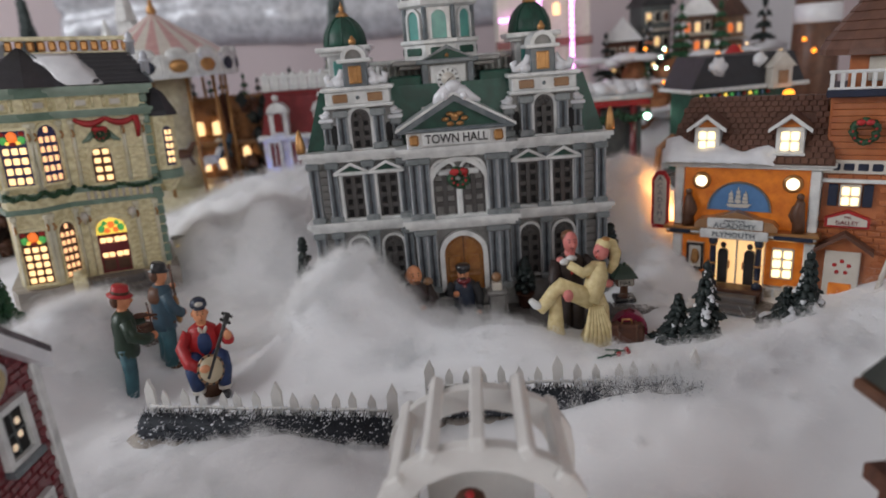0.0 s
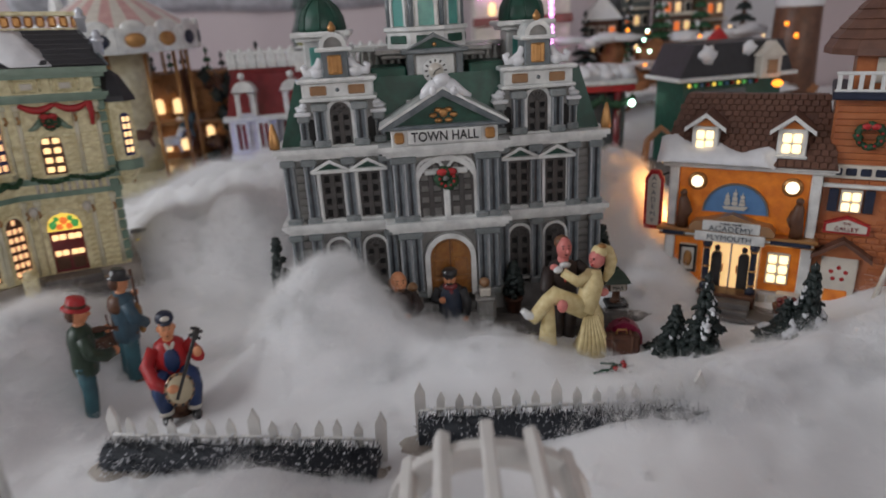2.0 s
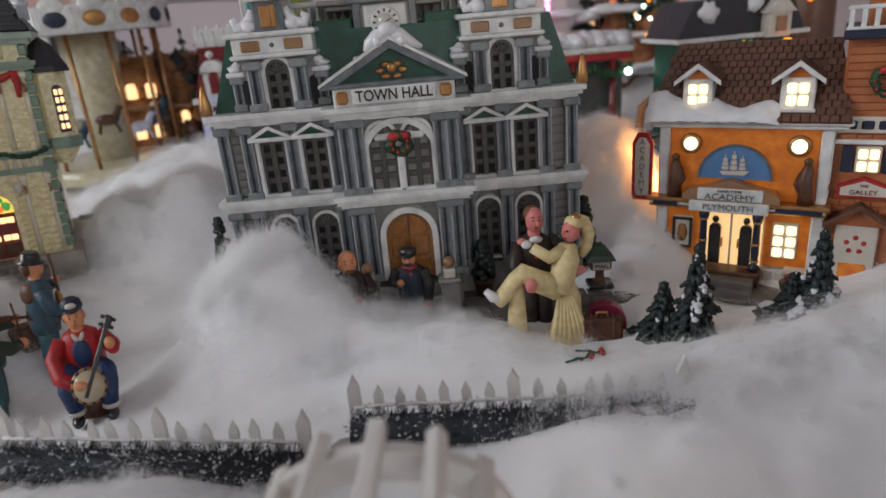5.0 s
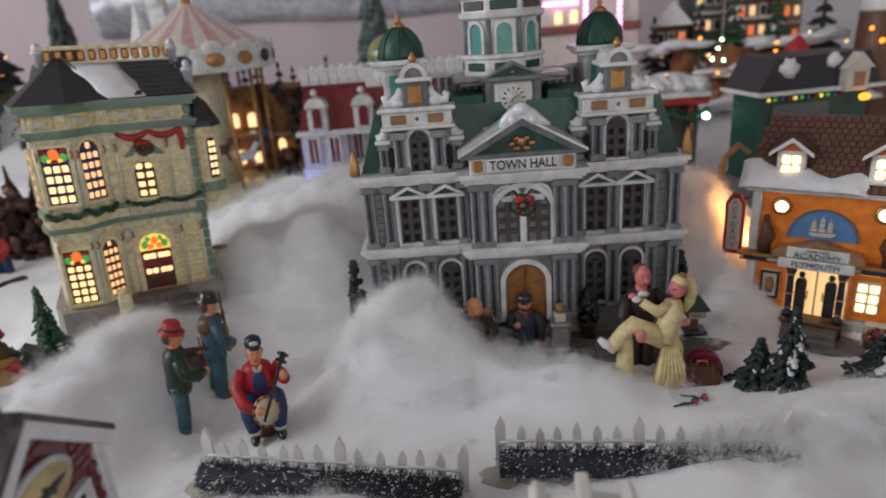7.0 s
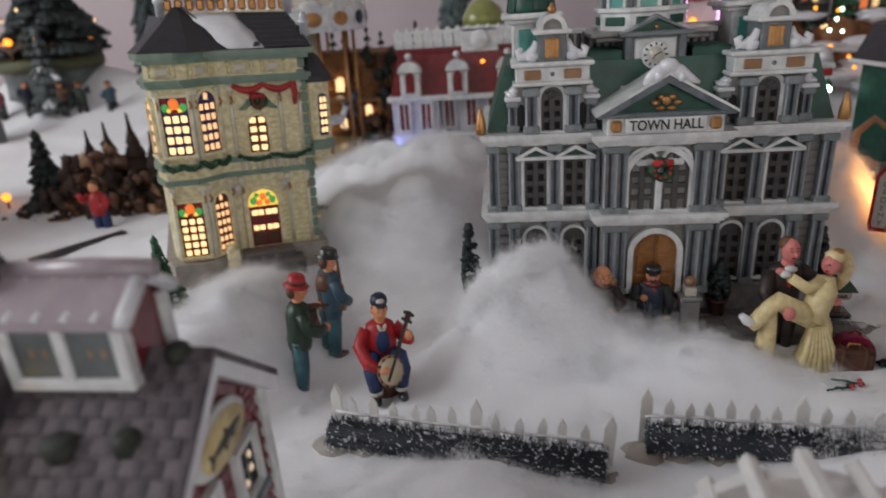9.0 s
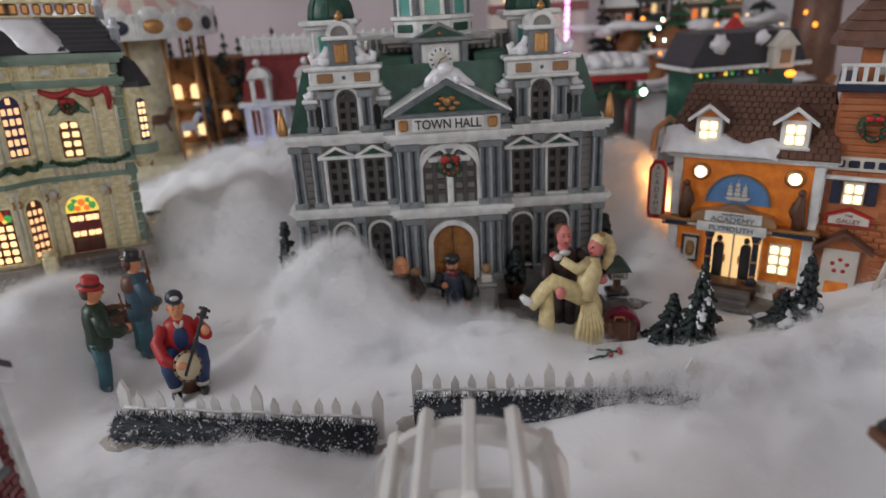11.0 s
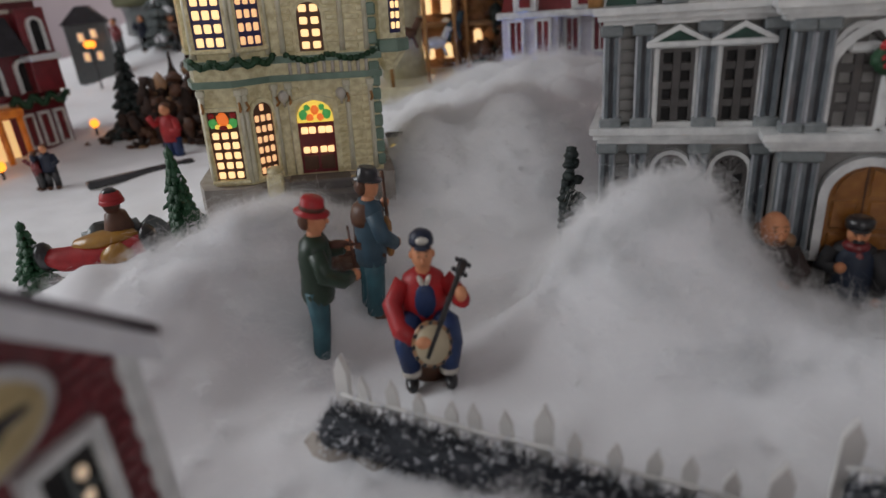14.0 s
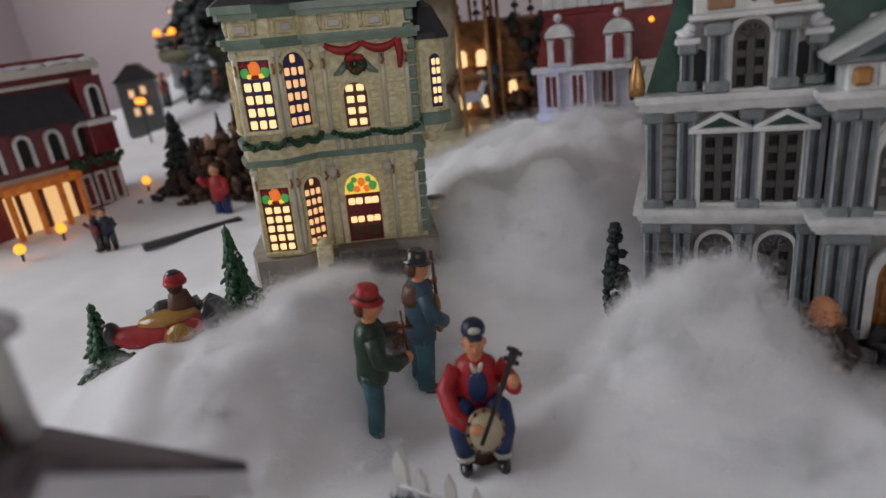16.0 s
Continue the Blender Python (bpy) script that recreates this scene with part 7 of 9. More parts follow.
def arbour_arch(y, t=0.0042):
    out = [(-0.0335, 0.0), (-0.0335, 0.0520)] + [(-0.0335 * math.cos(math.pi * k / 14), 0.0520 + 0.0250 * math.sin(math.pi * k / 14)) for k in range(1, 14)] + [(0.0335, 0.0520), (0.0335, 0.0)]
    inn = [(-0.0245, 0.0), (-0.0245, 0.0500)] + [(-0.0245 * math.cos(math.pi * k / 14), 0.0500 + 0.0185 * math.sin(math.pi * k / 14)) for k in range(1, 14)] + [(0.0245, 0.0500), (0.0245, 0.0)]
    return Shape().ring(out, inn, y - t / 2, y + t / 2)


part("arch", arbour_arch(0.0), PLASTIC, arb, "white arch")
part("arch", arbour_arch(0.034), PLASTIC, arb)
for k in range(5):
    a = math.pi * (k + 1.1) / 6.2
    x, z = -0.0325 * math.cos(a), 0.0520 + 0.0245 * math.sin(a)
    part("slat", Shape().use(0, pose(x, 0, z, 0, 90 - math.degrees(a), 0)).box(-0.0022, 0.0022, -0.0050, 0.0400, 0.0, 0.0050, 0.0007), PLASTIC, arb)
for s in (-1, 1):
    for z in (0.010, 0.022, 0.034, 0.046):
        part("side_slat", Shape().box(s * 0.0292 - 0.0012, s * 0.0292 + 0.0012, 0.0, 0.034, z - 0.0018, z + 0.0018, 0.0005), PLASTIC, arb)
    bow = Shape()
    bx, bz = s * 0.0292, 0.0350
    for d in (-1, 1):
        loop = [(bx, bz - 0.0014), (bx + d * 0.0042, bz - 0.0026), (bx + d * 0.0084, bz - 0.0024), (bx + d * 0.0086, bz + 0.0034), (bx + d * 0.0040, bz + 0.0036), (bx, bz + 0.0016)]
        tail = [(bx, bz), (bx + d * 0.0006, bz - 0.0030), (bx + d * 0.0032, bz - 0.0094), (bx + d * 0.0048, bz - 0.0072), (bx + d * 0.0070, bz - 0.0086), (bx + d * 0.0040, bz - 0.0010)]
        for pts, y0, y1 in ((loop, -0.0066, -0.0040), (tail, -0.0050, -0.0036)):
            bow.prism(pts if d > 0 else pts[::-1], y0, y1)
        bow.ball((bx + d * 0.0050, -0.0062, bz + 0.0005), (0.0040, 0.0016, 0.0028), 10, 6, 0.2, d)
    bow.ball((bx, -0.0066, bz), (0.0018, 0.0014, 0.0021), 8, 6)
    part("bow", bow, RED, arb, "red ribbon bow")
    bush = Shape()
    rn = random.Random(20 + s)
    for i in range(60):
        a, b = rn.random() * 6.283, rn.random() * 3.14
        bush.ball((s * 0.0340 + 0.0080 * math.cos(a) * math.sin(b), -0.004 + 0.0075 * math.sin(a) * math.sin(b), 0.0055 + 0.0062 * math.cos(b)), 0.0022, 6, 4, 0.7, i)
    tagged(part("bush", bush, PINE, arb, "dark bush at the foot of the arbour"), kind="stuff")
part("path", Shape().box(-0.0225, 0.0225, -0.008, 0.040, -0.003, 0.0022, 0.0008), PAVE, arb, "grey paved path under the arbour")
part("back_panel", Shape().box(-0.0215, 0.0190, 0.0385, 0.0395, 0.0, 0.0430), PLASTIC, arb, "plain white panel at the back")

# ---- red brick house in front ----
barn = thing("red_brick_house", pose(-0.1785, -0.261, 0.0, 0, 0, 90), "red brick gabled house with white trim and snowy grey roof", "model building", "village houses")
BX0, BX1, BZ, BPX, BPZ, BD = -0.0340, 0.0340, 0.0830, 0.0, 0.1110, 0.095
part("wall", Shape().prism([(BX0, -0.008), (BX0, BZ), (BPX, BPZ), (BX1, BZ), (BX1, -0.008)], 0.0, BD), BRICK_RED, barn)
brk = Shape().box(-0.0029, 0.0029, -0.0006, 0.001, -0.0014, 0.0014, 0.0003).mesh("brick", BRICK_RED)
HOLES = ((-0.0138, 0.0635), (0.0148, 0.0633), (-0.0145, 0.0212), (0.0148, 0.0203))
for j in range(31):
    z = 0.0015 + j * 0.0035
    for i in range(12):
        x = BX0 + 0.0042 + i * 0.0063 + (0.0031 if j % 2 else 0)
        lim = BX1 - 0.003 if z < BZ else (BX1 - BPX) * (BPZ - z) / (BPZ - BZ) - 0.002
        if abs(x) < lim and not any(abs(x - hx) < 0.0105 and abs(z - hz) < 0.0140 for hx, hz in HOLES) and math.hypot(x / 0.0200, (z - 0.0870) / 0.0118) > 1:
            put("brick", brk, barn, pose(x, -0.0003, z))
for x in (BX0, BX1):
    part("corner_board", Shape().box(x - 0.0024, x + 0.0024, -0.0022, 0.002, -0.006, BZ, 0.0005), WHITE, barn, "white corner board")
for hx, hz in HOLES:
    w = part("window", Shape().ring(rect(0.0176, 0.0236) + [(-0.0088, 0.0)], rect(0.0124, 0.0190, 0, 0.0020) + [(-0.0062, 0.0020)], -0.0030, 0.001), WHITE, barn, "white framed window with small lights behind", pose(hx, 0, hz - 0.0118))
    part("glass", Shape().box(-0.0062, 0.0062, -0.0010, 0.0008, 0.0020, 0.0210), DARK, w)
    part("sill", Shape().box(-0.0096, 0.0096, -0.0048, 0.001, -0.0034, 0.0, 0.0008), SLATE_BLUE, w, "blue grey sill")
    part("muntin", Shape().box(-0.0004, 0.0004, -0.0014, 0.0, 0.0020, 0.0210).box(-0.0062, 0.0062, -0.0014, 0.0, 0.0110, 0.0117), GREYWALL, w)
    for x, z in ((-0.0020, 0.0060), (0.0024, 0.0095), (0.0026, 0.0150)):
        part("light", Shape().ball((x, -0.0012, z), (0.0014, 0.0008, 0.0016), 7, 5), BEAD, w)
# an oval sign, wider than high
oval = Matrix.Diagonal((1.0, 1.0, 0.55, 1.0))
ov = part("oval_sign", Shape().use(0, pose(BPX, -0.0010, 0.0870) @ oval @ pose(0, 0, 0, 90, 0, 0)).lathe([(0.0176, 0), (0.0176, 0.0020), (0.0150, 0.0026)], 32), WHITE, barn, "oval white sign with a dark fish")
part("oval_face", Shape().use(0, pose(BPX, -0.0034, 0.0870) @ oval @ pose(0, 0, 0, 90, 0, 0)).lathe([(0.0142, 0), (0.0142, 0.0012)], 30), IVORY, ov)
part("fish", Shape().use(0, pose(BPX + 0.001, -0.0049, 0.0870, 0, -3, 0)).ball((0, 0, 0), (0.0105, 0.0006, 0.0016), 14, 6).prism([(-0.0085, 0), (-0.0128, 0.0028), (-0.0115, 0.0), (-0.0126, -0.0024)], -0.0004, 0.0004).prism([(-0.002, 0.001), (-0.0008, 0.0034), (0.0022, 0.0010)], -0.0003, 0.0003).prism([(-0.0015, -0.001), (-0.0030, -0.0030), (0.0008, -0.0010)], -0.0003, 0.0003).prism([(0.0035, -0.001), (0.0026, -0.0026), (0.0055, -0.0008)], -0.0003, 0.0003), BLACK, ov)
SLOPE = (BZ - BPZ) / (BX1 - BPX)
for s in (-1, 1):
    a, b = (BPX, BPZ + 0.0046), (s * 0.0385, BPZ + SLOPE * 0.0385 + 0.0046)
    def plank(y0, y1, up, th):
        return Shape().add([(a[0], y0, a[1] + up), (b[0], y0, b[1] + up), (b[0], y1, b[1] + up), (a[0], y1, a[1] + up), (a[0], y0, a[1] + up + th), (b[0], y0, b[1] + up + th), (b[0], y1, b[1] + up + th), (a[0], y1, a[1] + up + th)], [(0, 1, 2, 3), (4, 5, 6, 7), (0, 1, 5, 4), (1, 2, 6, 5), (2, 3, 7, 6), (3, 0, 4, 7)])
    part("roof", plank(-0.0072, BD + 0.004, 0.0006, 0.0026), ROOF_WORN, barn, "weathered mottled grey brown roof")
    part("rake_board", plank(-0.0066, -0.0006, -0.0062, 0.0066), SNOWP, barn, "snow-white rake board")
# clerestory along the ridge, with a ribbed roof and two framed windows to a side
CW, CY0, CY1, CZ, CP = 0.0105, 0.0125, 0.0545, 0.1335, 0.1400
cl = part("clerestory", Shape().prism([(BPX - CW, 0.098), (BPX - CW, CZ), (BPX, CP), (BPX + CW, CZ), (BPX + CW, 0.098)], CY0, CY1), BRICK_RED, barn, "raised clerestory with framed windows")
for s in (-1, 1):
    xe, xo = BPX + s * CW, BPX + s * (CW + 0.0030)
    part("clerestory_roof", Shape().add([(x, y, z + d) for d in (0.0, 0.0030) for x, y, z in ((BPX, CY0 - 0.005, CP + 0.0006), (xo, CY0 - 0.005, CZ - 0.0022), (xo, CY1 + 0.004, CZ - 0.0022), (BPX, CY1 + 0.004, CP + 0.0006))], [(0, 1, 2, 3), (4, 5, 6, 7), (0, 1, 5, 4), (1, 2, 6, 5), (2, 3, 7, 6), (3, 0, 4, 7)]), ROSE_SNOW, cl, "rose grey roof with white seams")
    for i in range(7):
        y = CY0 - 0.004 + i * 0.0086
        part("seam", Shape().tube([(BPX, y, CP + 0.0034), (BPX + s * CW * 0.6, y, CP - 0.0035), (xo, y, CZ + 0.0010)], [0.0008, 0.0011, 0.0010], 6), SNOWP, cl)
    part("clerestory_trim", Shape().box(xe - 0.0026, xe + 0.0026, CY0 - 0.002, CY1 - 0.006, 0.1118, 0.1160, 0.0008), WHITE, cl)
    for y in (CY0, 0.0298, CY1 - 0.008):
        part("clerestory_post", Shape().box(xe - 0.0024, xe + 0.0024, y - 0.0018, y + 0.0022, 0.1155, CZ - 0.001, 0.0006), WHITE, cl)
    for y in (CY0 + 0.002, 0.0320):
        cw = part("clerestory_window", Shape().box(xe - 0.0012, xe + 0.0012, y, y + 0.0150, 0.1160, CZ - 0.001), GREYWALL, cl)
        for u in (0.0035, 0.0075):
            part("light", Shape().ball((xe + s * 0.0011, y + u, 0.1235), (0.0003, 0.0009, 0.0018), 7, 5), TAN, cw)
    part("gable_edge", Shape().tube([(BPX, CY0 - 0.003, CP + 0.002), (BPX + s * CW, CY0 - 0.003, CZ + 0.0016), (xo, CY0 - 0.003, CZ - 0.001)], [0.0022, 0.0024, 0.0022], 7), SNOWP, cl)
part("ridge_cap", Shape().tube([(BPX, CY0 - 0.008, CP + 0.0040), (BPX, CY0 + 0.010, CP + 0.0044), (BPX, CY1, CP + 0.0040)], [0.0026, 0.0030, 0.0022], 7), ROSE_SNOW, cl)
# rear hip, a lit dormer on the near slope, a pale valley and roof hatches
part("rear_gable", Shape().add([(-0.024, 0.050, 0.095), (-0.002, 0.0505, 0.1545), (0.002, 0.067, 0.1520), (-0.026, 0.090, 0.093), (0.026, 0.090, 0.093), (0.024, 0.050, 0.095)], [(0, 1, 2, 3), (1, 5, 4, 2), (0, 5, 1), (3, 2, 4), (0, 3, 4, 5)]), ROOF_WORN, barn, "grey hipped roof at the rear")
dw = part("dormer", Shape().box(-0.0395, -0.020, 0.0625, 0.0770, 0.086, 0.1100, 0.0012).box(-0.0410, -0.020, 0.0612, 0.0784, 0.1090, 0.1118, 0.0010), PALE, barn, "pale dormer with yellow lit panes")
for y in (0.0662, 0.0697, 0.0732):
    part("pane", Shape().box(-0.0402, -0.0390, y - 0.0014, y + 0.0014, 0.0935, 0.1065, 0.0005), AMBER_DIM, dw)
part("top_pane", Shape().box(-0.0375, -0.0260, 0.0645, 0.0750, 0.1110, 0.1124, 0.0006), YELLOW_OLIVE, dw, "dull yellow glazed top")
part("side_pane", Shape().box(-0.0365, -0.0290, 0.0616, 0.0628, 0.0945, 0.1060, 0.0006), SG_YELLOW, dw)
def on_roof(x):
    return BPZ + SLOPE * abs(x) + 0.0078
for x, y, r in ((-0.0215, 0.0300, 0.0042), (-0.0205, 0.0115, 0.0034), (-0.0010, 0.0035, 0.0030), (-0.0085, 0.0600, 0.0030)):
    part("roof_hatch", Shape().lathe([(r * 1.3, -0.003), (r * 1.25, 0.0010), (r, 0.0022), (r * 0.6, 0.0026)], 10, (x, y, on_roof(x))), MOSS_ROOF, barn, "dark roof hatch")
shg = Shape().box(-0.0023, 0.0023, -0.0031, 0.0031, -0.0006, 0.0002, 0.0002).mesh("shingle", ROOF_WORN)
tilt = math.degrees(math.atan(-SLOPE))
rn = random.Random(9)
for j in range(9):
    for i in range(16):
        x, y = -0.0018 - j * 0.0041, -0.0042 + i * 0.0064 + (0.0032 if j % 2 else 0)
        if y < BD + 0.001 and not (j > 4 and 0.051 < y < 0.071):
            put("shingle", shg, barn, pose(x, y, on_roof(x) + rn.uniform(0.0001, 0.0005), rn.uniform(-1, 1), -tilt + 3, rn.uniform(-3, 3)))

# ---- wood pile by the red house ----
pile = thing("log_pile", pose(-0.1460, -0.2670, -0.001, 0, 0, 20) @ SC(0.9, 4), "pile of rust brown logs and stumps in the snow", "log pile")
rn = random.Random(31)
for i, (x, y, z, a, b) in enumerate(((-0.014, -0.018, 0.005, 20, 0), (-0.004, -0.024, 0.005, 55, 4), (0.006, -0.014, 0.005, 38, 0), (-0.006, -0.010, 0.012, 30, -6), (0.008, -0.020, 0.0125, 62, 5), (-0.016, -0.026, 0.011, 10, 0), (0.000, -0.018, 0.019, 40, 8))):
    s = Shape().use(0, pose(x, y, z, 0, 90 + b, a))
    r = rn.uniform(0.0032, 0.0048)
    s.lathe([(r * 0.75, -0.0105), (r, -0.0098), (r * 1.10, -0.005), (r * 0.94, -0.001), (r * 1.06, 0.004), (r * 0.96, 0.0095), (r * 0.75, 0.0105)], 8, smooth=False)
    s.ball((r * 0.8, 0, rn.uniform(-0.006, 0.006)), (0.0020, 0.0018, 0.0022), 7, 5, 0.4, i)
    part("log", s, LOG, pile)
for x, y, r, z in ((-0.017, -0.004, 0.0066, 0.001), (-0.005, 0.003, 0.0064, 0.004)):
    part("stump", Shape().lathe([(r * 0.9, z), (r * 1.04, z + 0.006), (r, z + 0.0135), (r * 1.12, z + 0.0145), (r * 1.10, z + 0.0180), (r * 0.7, z + 0.0195)], 11, (x, y, 0), smooth=False).ball((x - r * 0.6, y - r * 0.6, z + 0.010), (0.0026, 0.0024, 0.0030), 7, 5, 0.6, 3).ball((x + r * 0.7, y - r * 0.4, z + 0.005), (0.0024, 0.0024, 0.0040), 7, 5, 0.6, 5), BARK, pile, "dark brown stump with a rounded cap")
heap = Shape()
for i in range(90):
    x, y = rn.gauss(-0.006, 0.0105), rn.gauss(-0.006, 0.008)
    r = rn.uniform(0.0016, 0.0040)
    heap.use(i % 2, pose(x, y, rn.uniform(0.0, 0.013) * math.exp(-(x * x + y * y) * 2500), rn.uniform(0, 180), rn.uniform(0, 180), 0)).ball((0, 0, 0), (r, r * 0.7, r * rn.uniform(1.0, 2.2)), 7, 5, 0.7, i)
tagged(part("bark_litter", heap, [LOG, BARK], pile, "heap of rust brown bark and broken wood"), kind="stuff")
part("post", Shape().tube([(0.0150, 0.004, 0.0), (0.0162, 0.001, 0.013), (0.0150, 0.001, 0.0300)], [0.0048, 0.0044, 0.0042], 9).lathe([(0.0050, 0.0270), (0.0056, 0.0280), (0.0054, 0.0325), (0.0040, 0.0335)], 10, (0.0150, 0.001, 0)).tube([(0.016, 0, 0.021), (0.021, -0.002, 0.024)], [0.0026, 0.0020], 7), LOG, pile)

# ---- brown lodge at the right ----
lodge = thing("brown_lodge", pose(0.131, -0.290, 0.0, 0, 0, -87), "dark brown porcelain lodge with a fire glowing inside", "model building", "village houses")
part("wall", Shape().box(-0.0120, 0.12, 0.006, 0.12, -0.004, 0.048, 0.001), BROWN, lodge)
part("upper_wall", Shape().box(-0.002, 0.12, 0.016, 0.12, 0.046, 0.082, 0.001), LILAC_WHITE, lodge, "pale snowy wall above the beam")
# the peak, out of view, is made tall to shade the cotton nearby
part("roof", Shape().add([(-0.011, -0.014, 0.082), (-0.011, 0.135, 0.082), (0.125, 0.135, 0.082), (0.125, -0.014, 0.082), (0.046, 0.034, 0.190), (0.046, 0.100, 0.190), (0.075, 0.100, 0.190), (0.075, 0.034, 0.190)], [(0, 1, 5, 4), (1, 2, 6, 5), (2, 3, 7, 6), (3, 0, 4, 7), (4, 5, 6, 7), (0, 1, 2, 3)]), MOSS_ROOF, lodge, "dark mossy hip roof")
part("eave_board", Shape().box(-0.012, 0.126, -0.016, 0.137, 0.0770, 0.0812, 0.001), BROWN, lodge)
part("beam", Shape().box(-0.0095, 0.125, -0.011, 0.006, 0.0450, 0.0515, 0.0012), RUST, lodge)
brk_l = Shape().box(-0.0032, 0.0032, -0.0006, 0.001, -0.0015, 0.0015, 0.0003).mesh("brick", BROWN)
for j in range(13):
    for x in (-0.0085 + (0.0030 if j % 2 else 0), 0.0 if j > 9 else 0.060, 0.0075 if j > 9 else 0.068):
        put("brick", brk_l, lodge, pose(x, 0.0056, 0.002 + j * 0.0036))
for x in (-0.0040, 0.050, 0.10):
    part("post", Shape().tube([(x - 0.0045, -0.004, -0.004), (x - 0.002, -0.004, 0.024), (x, -0.004, 0.050), (x + 0.003, -0.004, 0.078)], [0.0036, 0.0032, 0.0024, 0.0018], 8), RUST, lodge)
part("fire_window", Shape().prism([(-0.0020, 0.0), (-0.0020, 0.0240), (0.0015, 0.0300), (0.045, 0.0300), (0.045, 0.0)], 0.0030, 0.0065), FIRE, lodge, "window glowing orange")
for x in (0.0105, 0.0205, 0.0305):
    part("window_bar", Shape().box(x - 0.0007, x + 0.0007, 0.0018, 0.0034, 0.000, 0.0268), RUST, lodge)


# ---- snowy pines before the academy, resin trees by the canoe ----
def pine(name, m, h, r, mats, seed, label, snow=0.12, tiers=8, group="pines"):
    t = thing(name, m, label, "pine tree", group)
    part("trunk", Shape().tube([(0, 0, 0), (0, 0, h * 0.5), (0, 0, h * 0.94)], [r * 0.16, r * 0.12, r * 0.03], 7), BROWN, t)
    rn = random.Random(seed)
    leaf, snw = Shape(), Shape()
    for j in range(tiers):
        u = j / (tiers - 1)
        z = h * (0.08 + 0.84 * u)
        rr = r * (1 - 0.88 * u) * rn.uniform(0.85, 1.12)
        nb = max(5, round(13 - 7 * u))
        for i in range(nb):
            a = 6.283 * i / nb + rn.uniform(-0.25, 0.25) + j
            ln = rr * rn.uniform(0.7, 1.15)
            d = Vector((math.cos(a), math.sin(a), 0))
            p0, p1, p2 = Vector((0, 0, z + h * 0.05)), d * ln * 0.55 + Vector((0, 0, z + h * 0.012)), d * ln + Vector((0, 0, z - h * 0.035))
            th = r * 0.21 * (1 - 0.55 * u)
            leaf.tube([p0, p1, p2], [th * 0.6, th * 1.15, th * 0.25], 5, flat=0.7)
            for q in (0.45, 0.75):
                sd = Vector((-d.y, d.x, 0)) * ln * 0.28 * (1 - q * 0.4)
                c = p0.lerp(p2, q)
                for sg in (-1, 1):
                    leaf.tube([c, c + sg * sd * 0.6 + d * ln * 0.08, c + sg * sd + d * ln * 0.12 - Vector((0, 0, h * 0.02))], [th * 0.6, th * 0.7, th * 0.15], 4, flat=0.7)
            if rn.random() < snow:
                snw.ball(p1 + Vector((0, 0, th * 0.8)), (ln * 0.22, ln * 0.22, th * 0.6), 7, 5, 0.6, i + j).ball(p1.lerp(p2, 0.5) + Vector((0, 0, th * 0.5)), (ln * 0.16, ln * 0.16, th * 0.7), 7, 5, 0.6, i + j + 3)
    leaf.tube([(0, 0, h * 0.86), (0, 0, h * 0.94), (0, 0, h)], [r * 0.10, r * 0.07, r * 0.01], 6)
    tagged(part("crown", leaf, mats, t), kind="stuff")
    if snw.v:
        tagged(part("snow", snw, SNOWP, t, "painted snow on the boughs"), kind="stuff")
    return t


def on(x, y, sink=0.003):
    return swell(x, y) - sink


pine("pine_tree", pose(0.1410, -0.1040, on(0.141, -0.104, 0.006)), 0.058, 0.0165, PINE, 1, "dark resin pine with painted snow before the academy", 0.24, 11)
pine("pine_tree", pose(0.1290, -0.0930, on(0.129, -0.093, 0.006)), 0.037, 0.0175, PINE, 2, "low dark resin pine with a little snow", 0.06, 10)
pine("pine_tree", pose(0.1985, -0.1090, on(0.1985, -0.109, 0.008)), 0.053, 0.0165, PINE, 3, "dark resin pine with a streak of snow", 0.24, 11)
pine("pine_tree", pose(0.1900, -0.1030, on(0.19, -0.103, 0.008)), 0.034, 0.0175, PINE, 4, "low dark resin pine beside the porch", 0.05, 10)
pine("pine_tree", pose(-0.3207, -0.0454, 0.0060), 0.070, 0.0165, PINE_GREEN, 5, "bright green resin pine with dots of snow", 0.07, 14)
pine("pine_tree", pose(-0.3635, -0.1053, 0.0120), 0.043, 0.0150, PINE_GREEN, 6, "small green resin pine with dots of snow", 0.07, 10)

# red canoe with a sitting figure
canoe = thing("canoe", pose(-0.3320, -0.0935, 0.0275, 0, -4, 24) @ SC(0.88, 4), "red canoe with dark ends lying on the snow", "canoe")
YELLOW_CLOTH = glaze("yellow_cloth_paint", (0.50, 0.27, 0.05), (0.38, 0.18, 0.03))
part("blanket_fold", Shape().ball((0.012, -0.0078, 0.0080), (0.0085, 0.0045, 0.0065), 12, 7, 0.3), YELLOW_CLOTH, canoe, "yellow blanket hanging over the side")
part("hull", Shape().tube([(-0.0290, 0, 0.0120), (-0.0200, 0, 0.0085), (0.0, 0, 0.0070), (0.0200, 0, 0.0085), (0.0280, 0, 0.0115)], [0.0050, 0.0078, 0.0090, 0.0078, 0.0050], 12, flat=0.85), RED, canoe)
part("gunwale", Shape().ball((0.004, 0.003, 0.0150), (0.0190, 0.0095, 0.0045), 12, 6, 0.2), YELLOW_CLOTH, canoe, "yellow blanket in the canoe")
for x in (-0.0290, 0.0280):
    part("end", Shape().ball((x, 0, 0.0118), (0.0050, 0.0066, 0.0085), 10, 7), BLACK, canoe)
rk = Shape()
